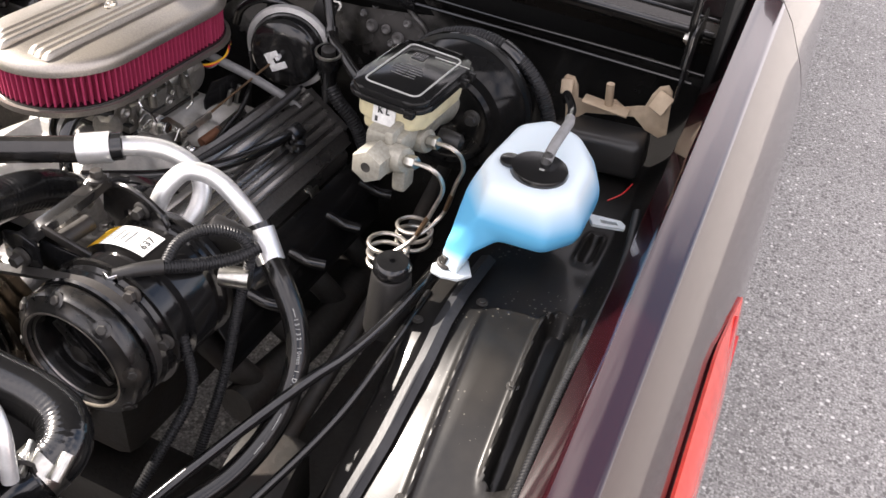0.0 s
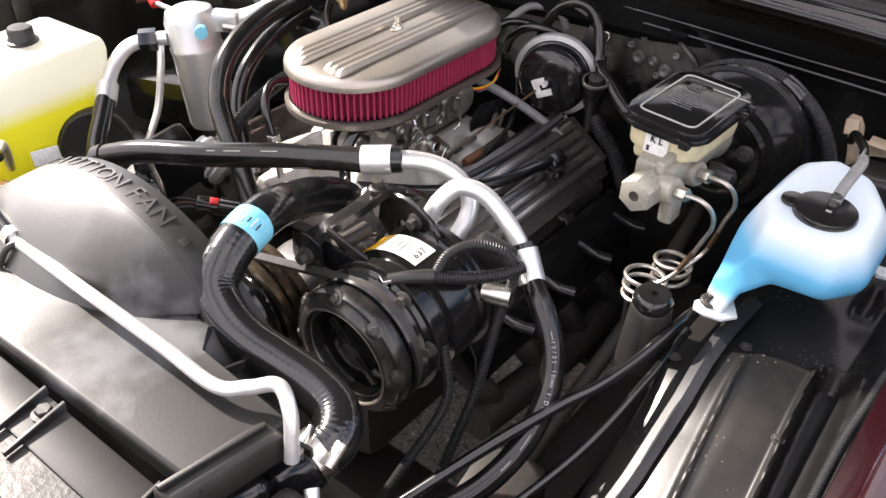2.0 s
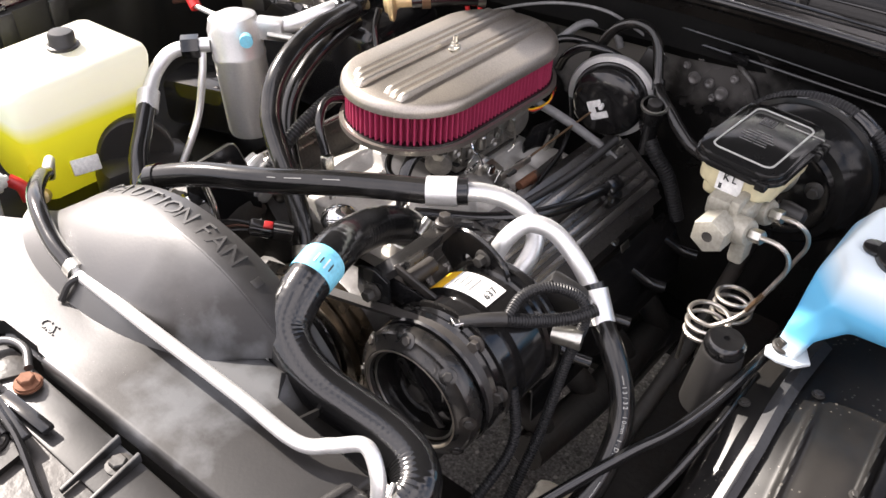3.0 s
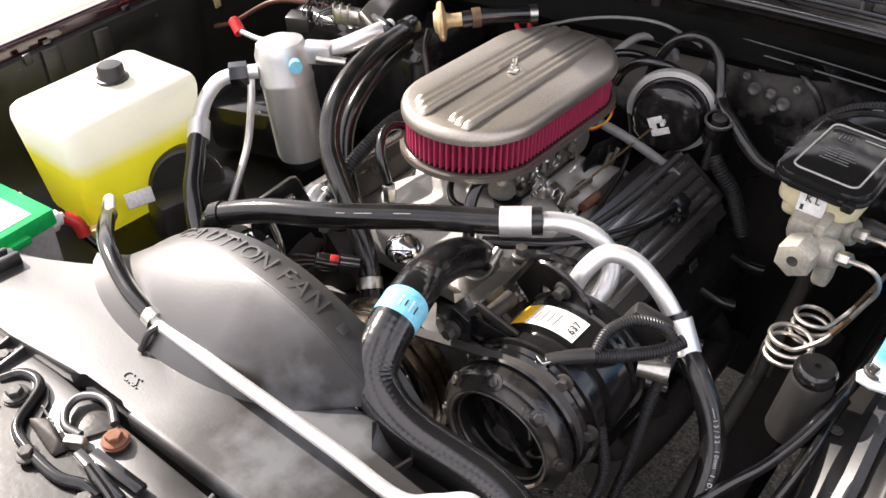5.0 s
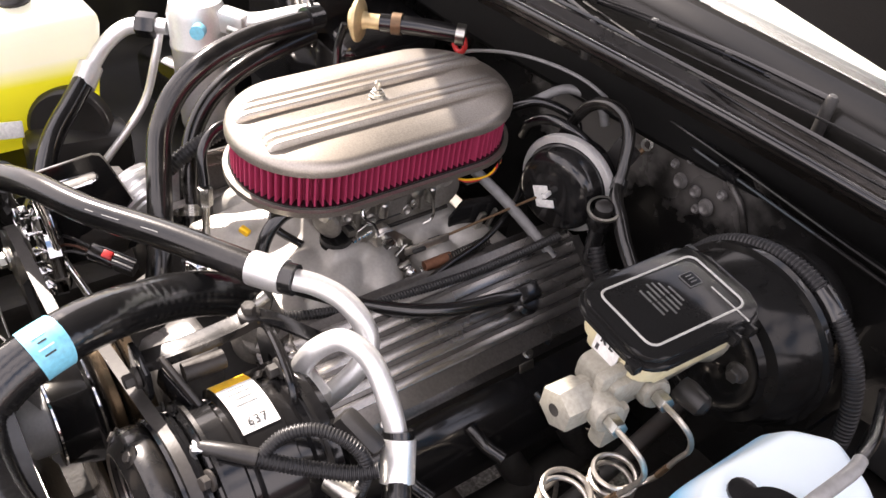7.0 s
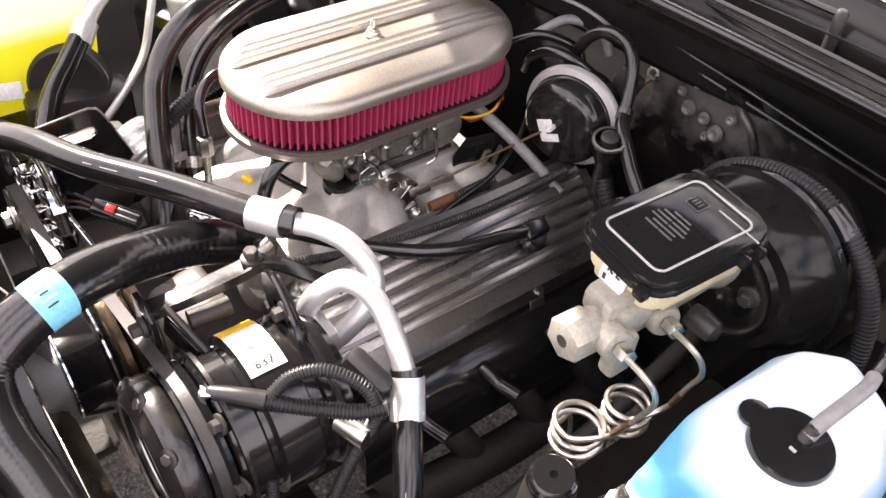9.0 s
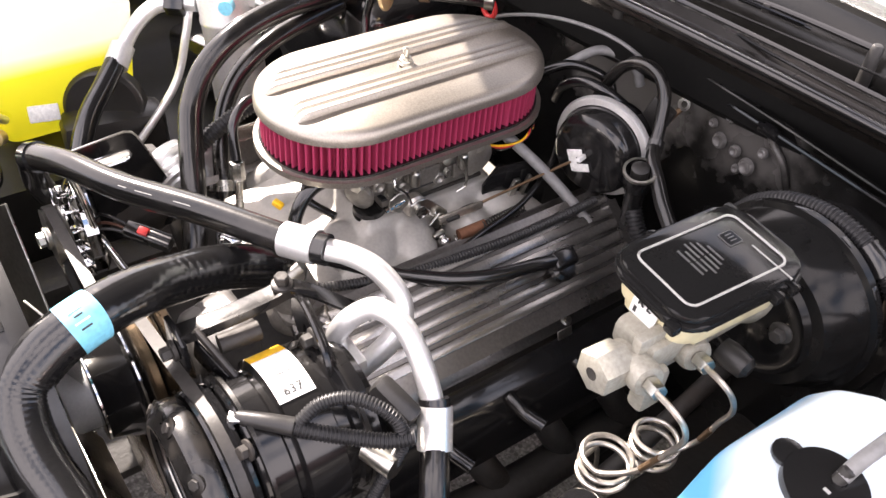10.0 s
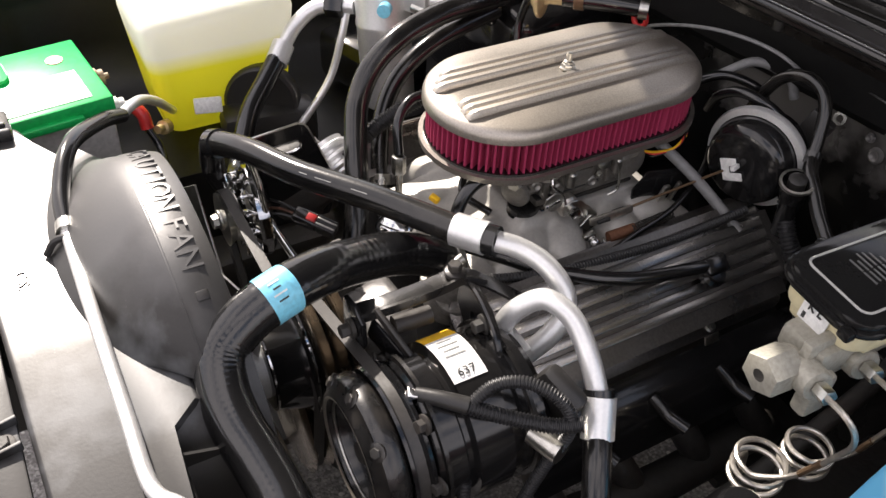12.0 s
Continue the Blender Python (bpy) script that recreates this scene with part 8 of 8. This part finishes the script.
part("diaphragm", lathe_bm([(0.006, 0.0), (0.016, 0.001), (0.020, 0.006), (0.029, 0.008), (0.032, 0.011), (0.032, 0.015), (0.028, 0.018), (0.014, 0.021), (0.011, 0.026), (0.011, 0.05)], (-0.234, 0.110, 0.934), (0.75, 0.65, 0.1), segs=32), M_BRASS, vg)
part("pipe", tube_bm([(-0.20, 0.140, 0.938), (-0.16, 0.180, 0.942), (-0.115, 0.225, 0.942)], 0.0135, segs=14), M_RUBBER, vg)
part("neck", tube_bm([(-0.225, 0.118, 0.936), (-0.185, 0.155, 0.940)], 0.0105, segs=14, steps=1), M_BRASS, vg)
part("end_clamp", spot((-0.122, 0.218, 0.942), (-0.113, 0.227, 0.942), 0.0155), M_STEEL, vg)
part("clamp", spot((-0.188, 0.152, 0.940), (-0.178, 0.162, 0.941), 0.0158), M_COPPER, vg)
part("hose", tube_bm([(-0.238, 0.104, 0.925), (-0.240, 0.095, 0.89), (-0.225, 0.085, 0.85)], 0.006, segs=10), M_RUBBER, vg)
bw = thing("blower_relay", (-0.38, 0.25, 0.92), "round glossy black blower motor cap with wires", "blower motor")
part("dome", lathe_bm([(0.038, 0), (0.038, 0.04), (0.036, 0.05), (0.03, 0.056), (0.0, 0.06)], (-0.50, 0.185, 0.905), (0, 0, 1), segs=36), M_GLOSS, bw, "glossy black domed cap")
part("body", lathe_bm([(0.042, -0.04), (0.042, 0.012), (0.039, 0.014)], (-0.50, 0.185, 0.905), (0, 0, 1), segs=36), M_GLOSS, bw)
rnd = random.Random(11)
for k in range(7):
    a, b = Vector((-0.535 + 0.012 * k, 0.140, 0.880)), Vector((-0.52 + 0.008 * k, 0.085, 0.872))
    bend = [a.lerp(b, q) + Vector((rnd.uniform(-0.014, 0.014), rnd.uniform(-0.01, 0.01), h + rnd.uniform(-0.006, 0.008))) for q, h in ((0.25, 0.012), (0.5, 0.020), (0.8, 0.006))]
    part("wire", tube_bm([a] + bend + [b], 0.0019, segs=6), M_RUBBER if k % 3 else M_LOOM, bw)
part("connector", box_bm((0.046, 0.034, 0.030), pose(-0.535, 0.090, 0.862, 6, 0, 24), 0.004), M_PLASTIC, bw)
for k in range(3):
    part("terminal", box_bm((0.003, 0.014, 0.024), pose(-0.466 + 0.013 * k, 0.113 + 0.005 * k, 0.895, 0, 0, 20), 0.0008), M_STEEL, bw, "bright terminal blade")
part("terminal_block", box_bm((0.05, 0.02, 0.03), pose(-0.445, 0.125, 0.885, 0, 0, 20), 0.004), M_STEEL, bw)
cp = thing("copper_pipe", (-0.6, 0.1, 0.9), "thin rusty copper pipe by the fender", "pipe")
part("pipe", tube_bm([(-0.74, 0.05, 0.81), (-0.69, 0.06, 0.83), (-0.60, 0.08, 0.885), (-0.54, 0.11, 0.89), (-0.47, 0.15, 0.88)], 0.0045, segs=10), M_DARKPIPE, cp)

# ---- driver-side cables and loose things ----
c1 = thing("battery_cable", (0.5, -0.2, 0.74), "thick black cable running along the inner fender", "cable")
part("cable", tube_bm([(0.38, -0.52, 0.66), (0.44, -0.39, 0.71), (0.490, -0.295, 0.748), (0.515, -0.25, 0.762), (0.533, -0.20, 0.775), (0.546, -0.14, 0.788), (0.555, -0.06, 0.79), (0.56, 0.05, 0.79), (0.55, 0.2, 0.78)], 0.0068, segs=14), M_RUBBER, c1)
c2 = thing("battery_cable", (0.5, -0.25, 0.70), "second black cable beside the inner fender", "cable")
part("cable", tube_bm([(0.42, -0.60, 0.62), (0.48, -0.44, 0.66), (0.525, -0.30, 0.70), (0.545, -0.20, 0.742), (0.55, -0.10, 0.76)], 0.0055, segs=14), M_RUBBER, c2)
c3 = thing("flat_strip", (0.62, -0.3, 0.74), "flat black rubber strip lying down the inner fender", "strip")
part("strip", grid_bm([[(x - 0.009, y, z), (x, y, z + 0.005), (x + 0.009, y, z)] for x, y, z in [(q, w, apron_z(q, w) + 0.007) for q, w in ((0.596, -0.02), (0.594, -0.06), (0.592, -0.10), (0.592, -0.15), (0.594, -0.2), (0.592, -0.3), (0.58, -0.40), (0.562, -0.52))]], 0.003), M_STRIP, c3)
part("center_rib", tube_bm([(q, w, apron_z(q, w) + 0.013) for q, w in ((0.596, -0.02), (0.592, -0.10), (0.594, -0.2), (0.592, -0.3), (0.58, -0.40), (0.562, -0.52))], 0.0018, segs=6), M_STRIP, c3)
c4 = thing("wiring_loom", (0.76, -0.2, 0.88), "thin black corrugated loom along the fender edge", "wiring loom")
part("loom", tube_bm([(0.750, 0.10, 0.835), (0.762, 0.0, 0.832), (0.765, -0.08, 0.828), (0.762, -0.15, 0.822), (0.758, -0.22, 0.816), (0.759, -0.31, 0.806), (0.762, -0.42, 0.79), (0.76, -0.55, 0.765)], 0.006, segs=10, corrugated=0.004), M_LOOM, c4)
hb = thing("headlamp_relay_bracket", (0.65, 0.30, 0.86), "dirty tan metal bracket with three studs over a black box", "bracket")
part("bracket", prism_bm([(-0.080, 0.025), (-0.076, 0.030), (-0.064, 0.029), (-0.056, 0.018), (-0.053, -0.001), (-0.046, -0.002), (-0.012, 0.006), (-0.006, 0.012), (0.004, 0.012), (0.018, 0.004), (0.036, 0.012), (0.048, 0.014), (0.052, 0.034), (0.060, 0.048), (0.072, 0.053), (0.080, 0.045), (0.088, -0.018), (0.078, -0.026), (0.056, -0.020), (0.036, -0.004), (0.0, -0.012), (-0.035, -0.018), (-0.055, -0.038), (-0.063, -0.045), (-0.066, -0.02), (-0.073, 0.0)], -0.002, 0.002, Matrix.Translation((0.652, 0.300, 0.868)) @ pose(0, 0, 0, 80, 0, 0), 0.0008), M_TAN, hb)
part("stud", tube_bm([(0.648, 0.293, 0.872), (0.645, 0.290, 0.908)], 0.006, segs=10), M_TAN, hb)
part("flange", box_bm((0.07, 0.022, 0.003), pose(0.645, 0.290, 0.872, 10, 4, 0), 0.001), M_TAN, hb)
part("tab", box_bm((0.018, 0.022, 0.004), pose(0.582, 0.29, 0.885, 60, 0, 20), 0.0015), M_TAN, hb)
part("tab", box_bm((0.026, 0.03, 0.004), pose(0.722, 0.29, 0.90, 55, 10, -25), 0.0015), M_TAN, hb)
part("box", box_bm((0.12, 0.07, 0.06), pose(0.660, 0.275, 0.815, 0, -4, 0), 0.012, segs=3), M_PLASTIC, hb, "black plastic box")
ru = thing("red_wire", (0.7, 0.15, 0.84), "thin red wire by the fender", "wire")
part("wire", tube_bm([(0.70, 0.16, 0.80), (0.715, 0.18, 0.805), (0.72, 0.22, 0.80)], 0.0013, segs=6), M_RED, ru)
lh = thing("lower_loom", (0.40, -0.42, 0.62), "thin black corrugated loom hanging below the compressor", "wiring loom")
part("loom", tube_bm([(0.365, -0.34, 0.80), (0.385, -0.36, 0.74), (0.375, -0.42, 0.68), (0.36, -0.48, 0.62), (0.34, -0.54, 0.58)], 0.0065, segs=10, corrugated=0.0035), M_LOOM, lh)
lr = thing("lower_radiator_hose", (0.40, -0.52, 0.62), "black lower hose near the radiator", "radiator hose")
part("hose", tube_bm([(0.30, -0.57, 0.62), (0.37, -0.53, 0.655), (0.43, -0.50, 0.65), (0.46, -0.46, 0.60)], 0.016, segs=16), M_RUBBER, lr)
